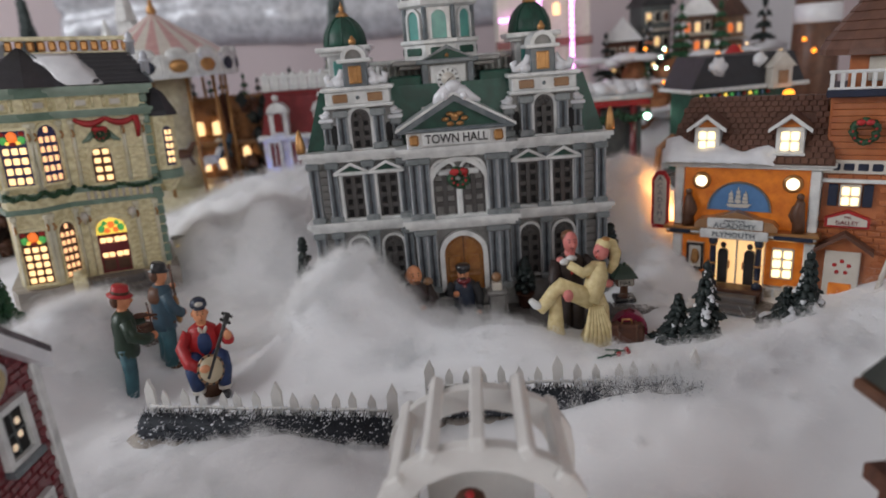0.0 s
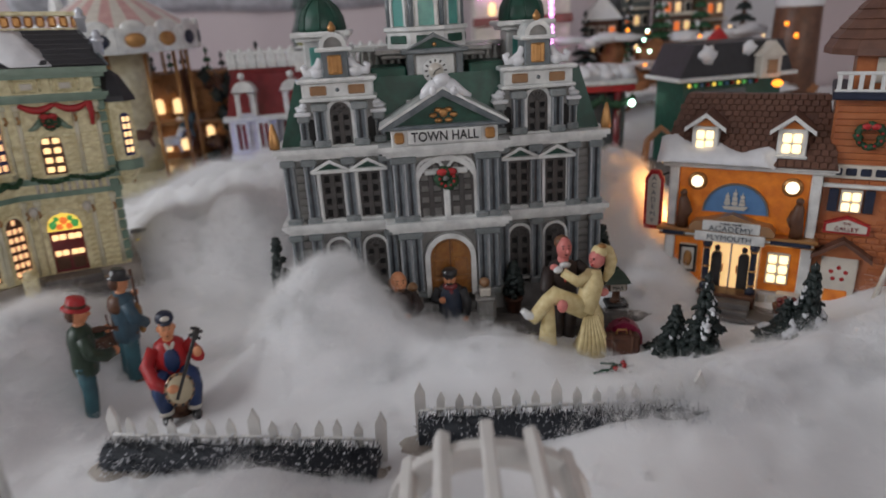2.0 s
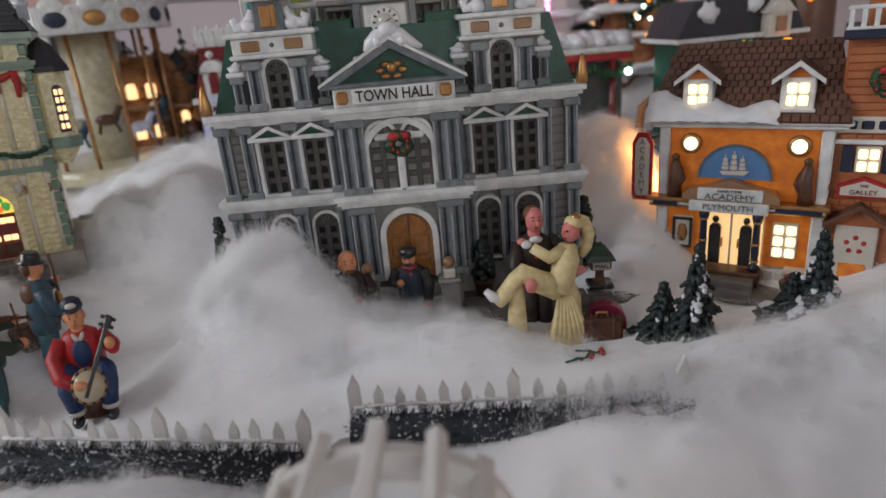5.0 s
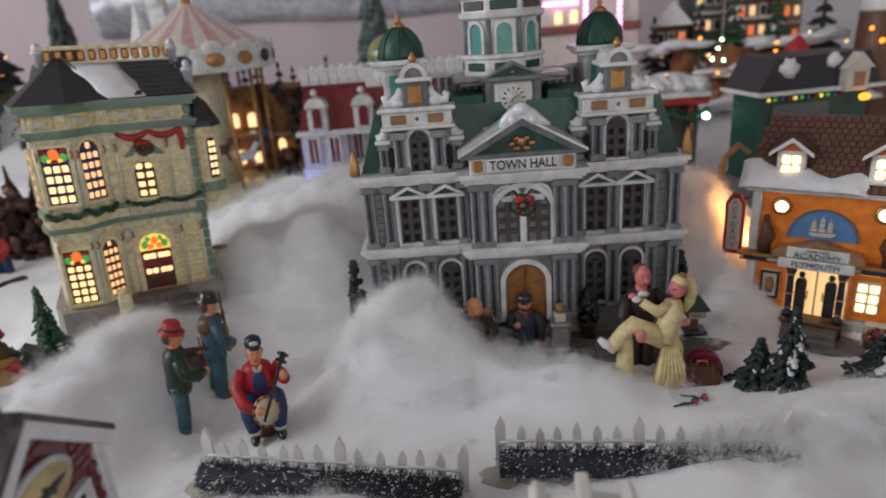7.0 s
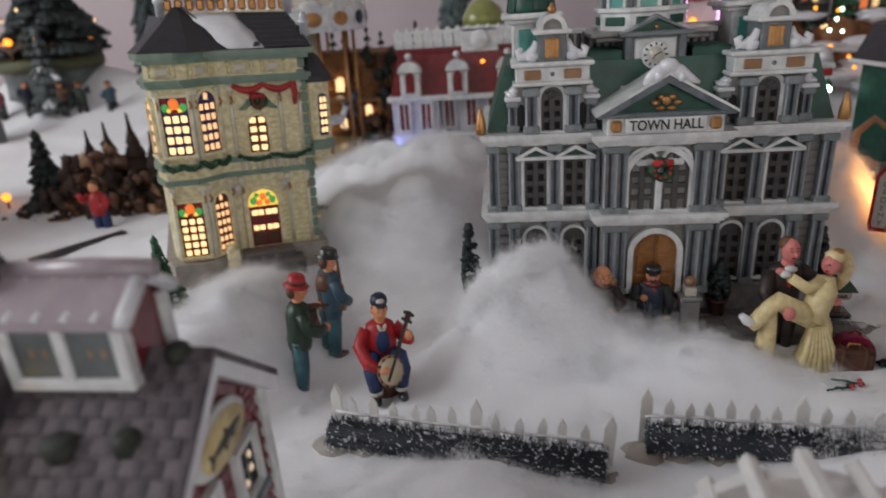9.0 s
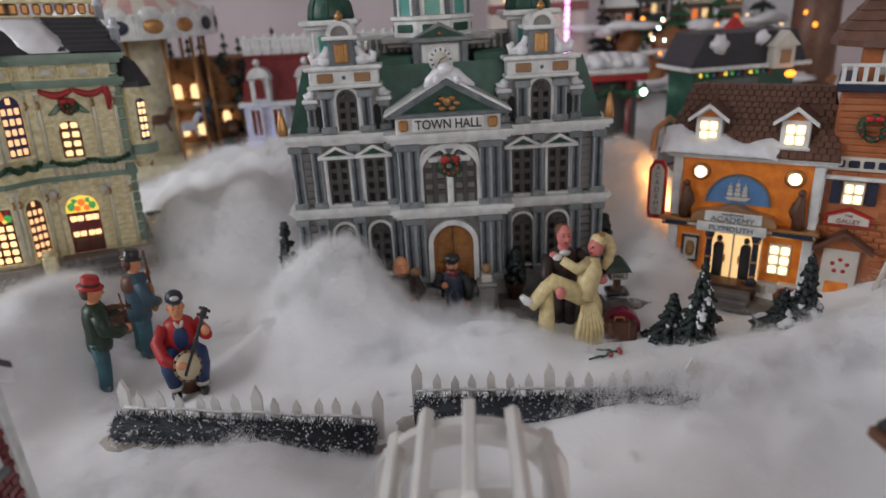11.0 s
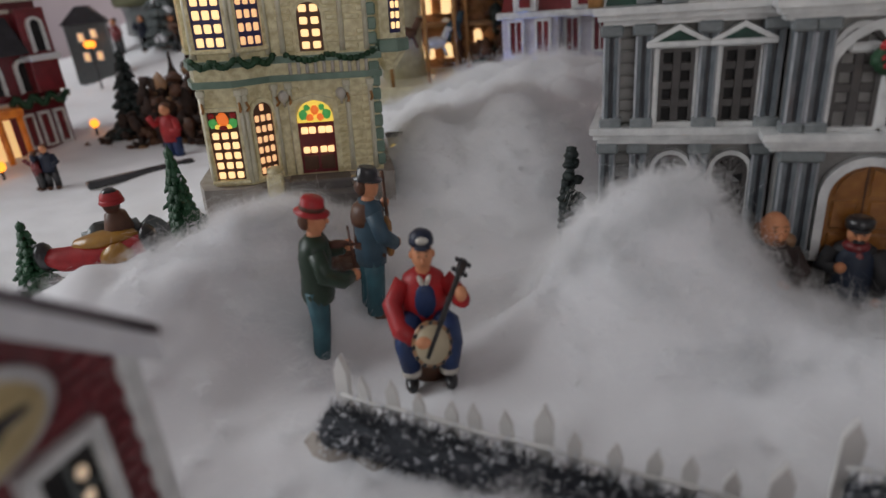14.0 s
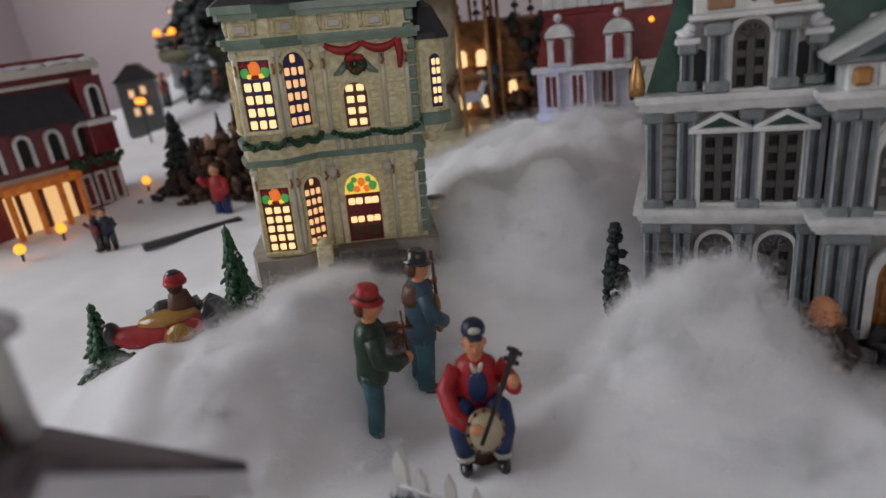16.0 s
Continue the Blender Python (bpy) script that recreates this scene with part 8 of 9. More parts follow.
for i, (x, y) in enumerate(((-0.010, 0.012), (0.008, 0.014), (0.018, 0.011))):
    rk.ball((x, y, 0.008), (0.0085, 0.006, 0.0115), 9, 6, 0.6, i)
solid("rocks", rk, GREYWALL, pose(-0.3290, -0.0900, 0.026, 0, 0, 24), "grey rocks behind the canoe", "rocks", kind="stuff")


def sitter(s):
    s.use(0).lathe([(0.0060, 0.0), (0.0068, 0.008), (0.0050, 0.015), (0.002, 0.017)], 10)
    s.use(1).ball((0, -0.001, 0.0195), (0.0040, 0.0042, 0.0048), 10, 7)
    s.use(2).ball((0, 0.0, 0.0225), (0.0054, 0.0054, 0.0048), 12, 7).lathe([(0.0056, 0), (0.0060, 0.0012), (0.0054, 0.0024)], 12, (0, 0, 0.0200))
    s.use(3).ball((0, 0, 0.0252), (0.0040, 0.0040, 0.0026), 9, 5)


figure("figurine", sitter, [BROWN, RUST, RED, BLACK], pose(-0.3273, -0.0830, 0.0370), "small painted figure in a red cap sitting in the canoe")

# ---- the village behind ----


def bulbs(name, places, r, material, m, label, group=""):
    """A string of small bulbs as one thing, each bulb a part."""
    t = thing(name, m, label, "light string", group)
    me = Shape().ball((0, 0, 0), r, 8, 6).mesh("bulb", material)
    for p in places:
        put("bulb", me, t, pose(*p))
    return t


# carousel
car = thing("carousel", pose(-0.342, 0.350, 0.030), "cream and rose carousel with striped canopy and gilt poles", "carousel")
part("deck", Shape().lathe([(0.078, 0), (0.080, 0.004), (0.080, 0.014), (0.074, 0.016)], 32), CREAM, car)
part("core", Shape().lathe([(0.024, 0.014), (0.022, 0.060), (0.026, 0.110), (0.030, 0.150)], 20), CREAM, car)
for k in range(32):
    a0, a1 = 2 * math.pi * k / 32, 2 * math.pi * (k + 1) / 32
    s = Shape()
    rings = ((0.086, 0.172), (0.060, 0.190), (0.032, 0.206), (0.004, 0.224))
    vs = [(r * math.cos(a), r * math.sin(a), z) for r, z in rings for a in (a0, (a0 + a1) / 2, a1)]
    s.add(vs, [(i * 3 + j, i * 3 + j + 1, i * 3 + j + 4, i * 3 + j + 3) for i in range(3) for j in range(2)], True)
    part("canopy_panel", s, PINK_STRIPE if k % 2 else PALE, car)
    if k % 2:
        continue
    am = a0 + math.pi / 16
    part("rounding_board", Shape().use(0, pose(0, 0, 0, 0, 0, math.degrees(am) + 90)).box(-0.0172, 0.0172, -0.0870, -0.0840, 0.150, 0.176, 0.001).ball((0, -0.0865, 0.1755), (0.0125, 0.002, 0.0075), 10, 6), WHITE, car)
    part("board_picture", Shape().use(0, pose(0, 0, 0, 0, 0, math.degrees(am) + 90)).ball((0, -0.0875, 0.163), (0.0105, 0.0015, 0.0075), 10, 6), NAVY if k % 3 == 0 else GOLD, car)
for k in range(12):
    a = 2 * math.pi * k / 12 + 0.2
    part("pole", Shape().tube([(0.070 * math.cos(a), 0.070 * math.sin(a), 0.014), (0.070 * math.cos(a), 0.070 * math.sin(a), 0.152)], 0.0020, 8), GOLD, car)
    x, y = 0.060 * math.cos(a + 0.25), 0.060 * math.sin(a + 0.25)
    part("horse", Shape().use(0, pose(x, y, 0.052 + 0.012 * (k % 2), 0, 0, math.degrees(a) + 90)).ball((0, 0, 0), (0.012, 0.005, 0.006), 10, 6).tube([(0.009, 0, 0.003), (0.014, 0, 0.012), (0.018, 0, 0.011)], [0.004, 0.003, 0.002], 7).tube([(0.007, 0, -0.003), (0.011, 0, -0.014)], 0.0016, 6).tube([(-0.007, 0, -0.003), (-0.010, 0, -0.014)], 0.0016, 6), (BROWN, WHITE, COAT_BLUE)[k % 3], car)
part("finial", Shape().lathe([(0.004, 0.222), (0.006, 0.228), (0.003, 0.234), (0.001, 0.246)], 10), GOLD, car)

# timber house with lit windows
timber = thing("timber_house", pose(-0.275, 0.400, 0.0), "tall brown timber and stone house with small lit windows", "model building", "village houses")
rn = random.Random(77)
EARTH = mat("rough_ochre_stone", (0.34, 0.155, 0.055), (0.17, 0.070, 0.028), rough=0.7, scale=60, fine=300, bump=0.9)
part("wall", Shape().box(-0.075, 0.075, 0.0, 0.06, 0.0, 0.150), EARTH, timber, "rough ochre stone wall")
s = Shape()
for i in range(46):
    s.ball((rn.uniform(-0.074, 0.010), rn.uniform(-0.004, 0.002), rn.uniform(0.0, 0.152)), (rn.uniform(0.006, 0.013), 0.005, rn.uniform(0.005, 0.010)), 7, 5, 0.7, i)
tagged(part("stonework", s, EARTH, timber), kind="stuff")
s = Shape()
for i in range(120):
    x = rn.uniform(0.008, 0.085)
    s.use(i % 3).ball((x, rn.uniform(-0.022, 0.010), rn.uniform(0.0, 0.145) * (1.0 - 0.004 * i / 120)), (rn.uniform(0.006, 0.013), 0.008, rn.uniform(0.005, 0.013)), 7, 5, 0.95, i)
tagged(part("ivy", s, [RUST, BROWN, PINE], timber, "dark rust brown climbing leaves"), kind="stuff")
for x, z, w in ((-0.052, 0.113, 0.009), (-0.029, 0.113, 0.009), (-0.052, 0.066, 0.009), (-0.029, 0.066, 0.008), (0.005, 0.080, 0.007), (-0.040, 0.030, 0.009)):
    part("window", Shape().prism(arch(w, w * 1.9, x, z - w, 7), -0.0105, -0.002), PANE, timber)
for x in (-0.072, -0.016, 0.040):
    part("post", Shape().tube([(x, -0.004, 0), (x, -0.004, 0.155)], 0.0034, 7), RUST, timber)
part("ledge", Shape().box(-0.078, 0.078, -0.010, 0.002, 0.090, 0.095, 0.001), TAN, timber)
for i in range(7):
    pine("pine_tree", pose(-0.345 + i * 0.022 + rn.uniform(-0.004, 0.004), 0.445 + rn.uniform(-0.01, 0.01), 0.11), 0.055 + rn.uniform(0, 0.02), 0.016, PINE_GREEN if i % 2 else PINE, 50 + i, "small dark pine behind the timber house", 0.1, 6, "pines behind")

# red brick mansion
man = thing("red_mansion", pose(-0.122, 0.325, 0.0), "pale mansion with red windows, maroon mansard and olive dome", "model building", "village houses")
part("wall", Shape().box(-0.100, 0.095, 0.0, 0.08, 0.0, 0.105, 0.001), LILAC_WHITE, man)
part("front_bay", Shape().box(-0.102, -0.048, -0.014, 0.02, 0.0, 0.105, 0.001), LILAC_WHITE, man)
part("cornice", Shape().box(-0.106, 0.100, -0.020, 0.085, 0.100, 0.106, 0.001).box(-0.104, 0.098, -0.018, 0.083, 0.058, 0.062, 0.0008), WHITE, man)
part("mansard", Shape().slab([(-0.102, -0.014), (0.096, -0.014), (0.096, 0.08), (-0.102, 0.08)], 0.106, 0.150, -0.10), MAROON, man, "maroon mansard roof")
part("parapet", Shape().box(-0.094, 0.090, -0.010, 0.075, 0.150, 0.156, 0.001), MAROON, man)
part("parapet_rail", Shape().box(-0.095, 0.091, -0.012, -0.007, 0.171, 0.1745, 0.0008), WHITE, man)
pk = Shape().box(-0.0050, 0.0050, -0.0115, -0.0085, 0.156, 0.174, 0.001).ball((0, -0.010, 0.175), 0.0028, 8, 5).mesh("merlon", WHITE)
for i in range(17):
    put("merlon", pk, man, pose(-0.089 + i * 0.0110, 0, 0))
for x in (-0.078, -0.025, 0.030, 0.078):
    dmr = part("dormer", Shape().box(x - 0.011, x + 0.011, -0.022, 0.01, 0.106, 0.134, 0.001).prism(arch(0.026, 0.012, x, 0.132, 10), -0.023, 0.01).ball((x, -0.022, 0.149), 0.004, 8, 5), WHITE, man, "white round-headed dormer")
    part("glass", Shape().prism(arch(0.010, 0.022, x, 0.110, 8), -0.0235, -0.018), MAROON, dmr)
for i in range(8):
    x = -0.088 + i * 0.0252
    y = -0.0150 if x < -0.05 else -0.001
    for z in (0.012, 0.066):
        w = part("window", Shape().ring(rect(0.0150, 0.034, x, z) + [(x - 0.0075, z)], rect(0.0105, 0.029, x, z + 0.002) + [(x - 0.00525, z + 0.002)], y - 0.0025, y + 0.002), WHITE, man)
        part("glass", Shape().box(x - 0.0052, x + 0.0052, y - 0.0008, y + 0.001, z + 0.002, z + 0.031), BRICK_RED, w)
        part("muntin", Shape().box(x - 0.0006, x + 0.0006, y - 0.0016, y, z + 0.002, z + 0.031), WHITE, w)
part("clock_gable", Shape().box(-0.020, 0.020, -0.012, 0.04, 0.150, 0.176, 0.001), WHITE, man)
part("clock_face", Shape().use(0, pose(0.001, -0.012, 0.163, 90, 0, 0)).lathe([(0.010, 0), (0.010, 0.002), (0.008, 0.003)], 20), WHITE, man)
part("dome", Shape().lathe([(0.024, 0.176), (0.0235, 0.184), (0.019, 0.194), (0.010, 0.201), (0.003, 0.204)], 18, (0.004, 0.02, 0)), YELLOW_OLIVE, man, "ribbed olive dome")
part("gold_bulb", Shape().ball((0.003, -0.018, 0.140), 0.0024, 8, 6), AMBER, man)
for x, z in ((-0.106, 0.030), (-0.084, 0.030), (-0.062, 0.032), (-0.094, 0.052)):
    part("blue_bulb", Shape().ball((x, -0.021, z), 0.0042, 8, 6), BLUE_GLOW, man)

pine("pine_tree", pose(-0.815, 0.885, 0.0), 0.360, 0.060, mat("blue_grey_needles", (0.025, 0.036, 0.036), (0.07, 0.09, 0.09), rough=0.7), 91, "tall dark pine before the wall", 0.0, 20, "pines behind")
# frosted tree, silver hanging and far things along the wall
pine("pine_tree", pose(-0.184, 0.76, 0.0), 0.345, 0.062, mat("frosted_needles", (0.03, 0.055, 0.05), (0.16, 0.20, 0.20), rough=0.7), 90, "tall frosted bottle-brush pine before the wall", 0.0, 22, "pines behind")
sil = Shape()
nxs, nzs = 90, 14
vs = []
for k in range(nzs):
    for i in range(nxs):
        x, v = -0.80 + 1.02 * i / (nxs - 1), k / (nzs - 1)
        bulge = 0.035 * math.sin(math.pi * min(1, v * 2.2)) if v < 0.45 else 0.035 * (1 - 0.3 * (v - 0.45))
        d = 0.012 * noise.noise(Vector((x * 14, v * 5, 2))) + 0.006 * noise.noise(Vector((x * 45, v * 18, 5)))
        vs.append((x, 1.016 - bulge - max(0.0, d), 0.232 + 0.006 * math.sin(x * 9) + 0.24 * v))
sil.add(vs, [(k * nxs + i, k * nxs + i + 1, (k + 1) * nxs + i + 1, (k + 1) * nxs + i) for k in range(nzs - 1) for i in range(nxs - 1)], True)
sv = solid("silver_hanging", sil, SILVER, Matrix(), "puffed silver glitter fabric hanging along the wall", "fabric")
md = sv.modifiers.new("thick", "SOLIDIFY")
md.thickness = 0.006

church = thing("white_church", pose(-0.470, 0.560, 0.0), "white church with spires and a warm window", "model building", "village houses")
part("nave", Shape().box(-0.05, 0.05, 0.0, 0.08, 0.0, 0.150, 0.001), WHITE, church)
part("roof", Shape().prism([(-0.055, 0.148), (0, 0.200), (0.055, 0.148)], -0.004, 0.084), SLATE, church)
for x in (-0.034, 0.034, 0.0):
    part("spire", Shape().box(x - 0.012, x + 0.012, -0.008, 0.014, 0.10, 0.215 + (0.05 if x == 0 else 0), 0.001).lathe([(0.016, 0.214 + (0.05 if x == 0 else 0)), (0.001, 0.270 + (0.06 if x == 0 else 0))], 8, (x, 0.003, 0), turn=0.39, smooth=False), WHITE, church)
part("window", Shape().prism(arch(0.014, 0.032, 0.0, 0.175, 8), -0.010, -0.006), PANE_DIM, church)

# tall theatre front with strings of pink lights
pink = thing("pink_lit_theatre", pose(0.170, 0.560, 0.0), "cream theatre front with columns of pink lights", "model building", "village houses")
part("wall", Shape().box(-0.085, 0.055, 0.0, 0.06, 0.0, 0.30, 0.001), PALE, pink)
part("red_band", Shape().box(-0.088, 0.058, -0.006, 0.01, 0.095, 0.112, 0.001), MAROON, pink)
part("red_band", Shape().box(-0.088, 0.058, -0.006, 0.01, 0.180, 0.192, 0.001), MAROON, pink)
pb = Shape().ball((0, 0, 0), 0.0036, 7, 5).mesh("pink_bulb", PINK_BULB)
for x, z0, z1 in ((-0.022, 0.06, 0.29), (0.026, 0.14, 0.29)):
    part("light_column", Shape().box(x - 0.005, x + 0.005, -0.006, 0.002, z0, z1, 0.001), PALE, pink)
    for k in range(int((z1 - z0) / 0.0085)):
        put("pink_bulb", pb, pink, pose(x, -0.008, z0 + k * 0.0085))
for k in range(9):
    put("pink_bulb", pb, pink, pose(-0.080 + k * 0.0055, -0.008, 0.222), )
for x, z in ((-0.008, 0.120), (0.006, 0.120), (-0.008, 0.142), (-0.060, 0.195), (-0.038, 0.195), (0.004, 0.225), (0.010, 0.085)):
    part("window", Shape().prism(arch(0.0095, 0.017, x, z, 7), -0.004, 0.002), AMBER if z < 0.15 else PANE, pink)

# gingerbread hill with lights
GINGER = mat("gingerbread_rock", (0.36, 0.15, 0.055), (0.15, 0.06, 0.025), rough=0.65, scale=70, fine=300, bump=0.8)
hill = Shape()
for i in range(110):
    x, y = rn.uniform(0.235, 0.520), rn.uniform(0.43, 0.60)
    top = 0.070 + 0.085 * (y - 0.43) / 0.17
    hill.ball((x, y, rn.uniform(0.0, 1.0) * top), (rn.uniform(0.016, 0.034), rn.uniform(0.012, 0.026), rn.uniform(0.014, 0.034)), 8, 6, 0.8, i)
tagged(solid("rocky_hill", hill, GINGER, Matrix(), "rust brown rocky hill dotted with lights", "hill"), kind="stuff")
capsn = Shape()
for i in range(46):
    step = i % 3
    x, y = rn.uniform(0.215, 0.50), 0.425 + 0.055 * step + rn.uniform(-0.008, 0.008)
    capsn.ball((x, y, 0.084 + 0.034 * step + rn.uniform(-0.006, 0.006)), (rn.uniform(0.014, 0.032), 0.014, rn.uniform(0.004, 0.009)), 9, 5, 0.6, i)
solid("hill_snow", capsn, SNOWP, Matrix(), "painted snow ledges on the rocky hill", "snow", kind="stuff")
bulbs("hill_lights", [(rn.gauss(0.35, 0.08), 0.40 + rn.random() * 0.05, 0.10 + rn.random() * 0.07) for _ in range(7)], 0.0019, PANE, Matrix(), "small warm lights scattered over the hill")
bulbs("hill_lights", [(0.268 + dx, 0.385, 0.146 + dz) for dx, dz in ((0.0, 0.0), (0.014, -0.002), (0.006, 0.012), (0.010, 0.022))], 0.0020, GREEN_BULB, Matrix(), "small green lights in a cluster on the hill")
bulbs("hill_lights", [(rn.gauss(0.36, 0.08), 0.41 + rn.random() * 0.05, 0.09 + rn.random() * 0.08) for _ in range(18)], 0.0024, AMBER, Matrix(), "small amber lights scattered over the hill")
for k, (x, y, z, h, w, mt, rf, lab) in enumerate(((0.285, 0.60, 0.110, 0.105, 0.050, RUST, SNOWP, "rust red chalet with a snowy roof on the hill"), (0.345, 0.62, 0.140, 0.125, 0.048, GREYWALL, SLATE, "grey house with a slate roof on the hill"), (0.402, 0.60, 0.135, 0.110, 0.050, BROWN, SNOWP, "brown chalet with a snowy roof on the hill"), (0.462, 0.62, 0.120, 0.120, 0.052, TAN, SHINGLE, "tan house with a brown roof on the hill"))):
    hs = thing("hill_house", pose(x, y, z, 0, 0, (-12, 8, -6, 10)[k]), lab, "model building", "houses on the hill")
    part("wall", Shape().box(-w / 2, w / 2, 0, 0.05, -0.02, h - 0.034, 0.001), mt, hs)
    part("roof", Shape().prism([(-w * 0.62, h - 0.036), (0, h), (w * 0.62, h - 0.036)], -0.008, 0.056), rf, hs)
    part("gable", Shape().prism([(-w * 0.46, h - 0.036), (0, h - 0.008), (w * 0.46, h - 0.036)], -0.002, 0.002), mt, hs)
    part("balcony", Shape().box(-w * 0.52, w * 0.52, -0.010, 0.0, h * 0.40, h * 0.40 + 0.004, 0.001), PALE, hs)
    for j in range(3):
        for zz in (h - 0.062, h * 0.40 - 0.024):
            xx = (j - 1) * w * 0.30
            wd = part("window", Shape().box(xx - 0.0055, xx + 0.0055, -0.002, 0.002, zz, zz + 0.017, 0.0008), PALE, hs)
            part("pane", Shape().box(xx - 0.0038, xx + 0.0038, -0.003, 0.001, zz + 0.002, zz + 0.015, 0.0008), (CREAM_LIT, DARK, BROWN, SG_ORANGE)[(j * 5 + k * 3 + (zz > h * 0.4)) % 4], wd)
for i, (x, y, z, h) in enumerate(((0.318, 0.575, 0.125, 0.085), (0.372, 0.585, 0.130, 0.100), (0.255, 0.585, 0.115, 0.080), (0.432, 0.585, 0.125, 0.105), (0.495, 0.575, 0.110, 0.120), (0.300, 0.520, 0.095, 0.055), (0.415, 0.520, 0.095, 0.050))):
    pine("pine_tree", pose(x, y, z), h, h * 0.26, PINE_GREEN if i % 2 else PINE, 120 + i, "dark green pine among the houses on the hill", 0.15, 7, "pines on the hill")

# red and white stall with a green lamp
stall = thing("market_stall", pose(0.1725, 0.283, 0.002) @ SC(1.13, 4), "red and white snow-topped stall with garland and lamp", "market stall")
part("wall", Shape().box(-0.042, 0.042, 0.0, 0.05, 0.0, 0.095, 0.001), GREYWALL, stall)
part("canopy", Shape().box(-0.048, 0.046, -0.016, 0.052, 0.098, 0.105, 0.001), RED, stall)
part("canopy_trim", Shape().box(-0.049, 0.047, -0.018, 0.053, 0.1045, 0.1090, 0.001), WHITE, stall)
sn = Shape()
for i in range(9):
    sn.ball((-0.042 + i * 0.0105, 0.012 + 0.006 * (i % 2), 0.113), (0.012, 0.022, 0.009), 9, 6, 0.4, i)
tagged(part("snow_top", sn, SNOWP, stall), kind="stuff")
for x in (-0.034, -0.006, 0.030):
    part("post", Shape().tube([(x, -0.012, 0.0), (x, -0.012, 0.098)], 0.0035, 8), MAROON, stall)
g = Shape()
for i in range(22):
    g.ball((-0.046 + i * 0.0042, -0.018, 0.092 - 0.006 * abs(math.sin(i * 0.45))), 0.0040, 6, 4, 0.6, i)
tagged(part("garland", g, LEAF, stall), kind="stuff")
part("lamp", Shape().ball((0.040, -0.024, 0.088), 0.0032, 12, 8), GREEN_BULB, stall, "bright pale green lamp")

# station with coloured lights along the eaves
stn = thing("station", pose(0.2926, 0.196, 0.0445, 0, 0, 10) @ SC(0.78, 4), "dark green station with black snowy roof and coloured lights", "model building", "village houses")
part("wall", Shape().box(-0.065, 0.075, 0.0, 0.06, 0.0, 0.112, 0.001), ROOF_GREEN, stn)
part("roof", Shape().prism([(-0.075, 0.110), (-0.055, 0.150), (0.065, 0.150), (0.085, 0.110)], -0.006, 0.066), SLATE, stn)
part("plinth", Shape().box(-0.070, 0.080, -0.006, 0.066, -0.060, 0.001, 0.001), PAVE, stn)
part("sign_panel", Shape().box(-0.052, 0.022, -0.0040, 0.002, 0.058, 0.096, 0.001), GREYWALL, stn, "grey blue panel framed by the coloured lights")
part("eave", Shape().box(-0.078, 0.088, -0.012, 0.07, 0.107, 0.112, 0.001), WHITE, stn)
for x, z, r in ((-0.038, 0.138, 0.012), (0.018, 0.142, 0.010), (0.05, 0.125, 0.008)):
    part("roof_snow", Shape().ball((x, -0.006, z), (r, 0.006, r * 0.9), 10, 7, 0.5, x * 300), SNOWP, stn)
part("dormer", Shape().box(0.028, 0.056, -0.020, 0.02, 0.106, 0.134, 0.001).prism([(0.024, 0.132), (0.042, 0.150), (0.060, 0.132)], -0.022, 0.02), PALE, stn, "pale gabled dormer")
part("dormer_window", Shape().box(0.036, 0.048, -0.0225, -0.018, 0.112, 0.128), TAN, stn)
part("lamp", Shape().ball((0.046, -0.028, 0.100), (0.0075, 0.005, 0.0045), 10, 7), AMBER, stn)
cols = [SG_GREEN, SG_YELLOW, RED, BLUE]
for k in range(24):
    x, z = -0.062 + (k % 12) * 0.0085, 0.050 + (k // 12) * 0.0520
    part("coloured_light", Shape().ball((x + 0.004 * ((k // 12) % 2), -0.0030, z), 0.0026, 6, 4), cols[(k * 7 + k // 12) % 4], stn)
chim = thing("chimney", pose(0.352, 0.353, 0.0), "dark brown chimney stack wearing a red pointed cap", "chimney")
part("stack", Shape().box(-0.011, 0.011, -0.011, 0.011, 0.0, 0.146, 0.001).box(-0.013, 0.013, -0.013, 0.013, 0.138, 0.147, 0.001), BROWN, chim)
part("cap", Shape().lathe([(0.0150, 0.146), (0.0145, 0.151), (0.0105, 0.158), (0.004, 0.166), (0.001, 0.168)], 12), RED, chim, "red pointed cap")
arcb = thing("bent_branch", pose(0.195, 0.135, 0.030), "bent tan branch standing beside the academy", "branch")
part("stem", Shape().tube([(-0.002, 0, 0.0), (-0.006, 0, 0.030), (-0.004, 0, 0.055), (0.008, 0, 0.066), (0.018, 0, 0.058)], [0.0042, 0.0036, 0.0034, 0.0030, 0.0022], 8), TAN, arcb)

# striped tower and brown house far right
tow = thing("brown_tower", pose(0.505, 0.450, 0.0), "dark brown tower with a snowy cap and amber light", "model building", "village houses")
part("shaft", Shape().lathe([(0.034, 0), (0.030, 0.12), (0.026, 0.30)], 16), BROWN, tow)
part("white_ring", Shape().lathe([(0.0285, 0.185), (0.030, 0.188), (0.0295, 0.208), (0.027, 0.210)], 16), SNOWP, tow)
part("cap", Shape().lathe([(0.030, 0.298), (0.030, 0.304), (0.020, 0.325), (0.004, 0.340)], 16), SHINGLE, tow)
part("light", Shape().ball((-0.016, -0.028, 0.150), 0.0032, 8, 6), AMBER, tow)
part("light", Shape().ball((-0.026, -0.020, 0.165), 0.0028, 8, 6), AMBER, tow)
screen = solid("pale_backboard", Shape().box(0.56, 0.72, 0.80, 0.812, 0.0, 0.40, 0.003), mat("pale_board", (0.60, 0.60, 0.64), (0.54, 0.54, 0.58), rough=0.8, scale=8), Matrix(), "pale grey board standing before the wall", "board")

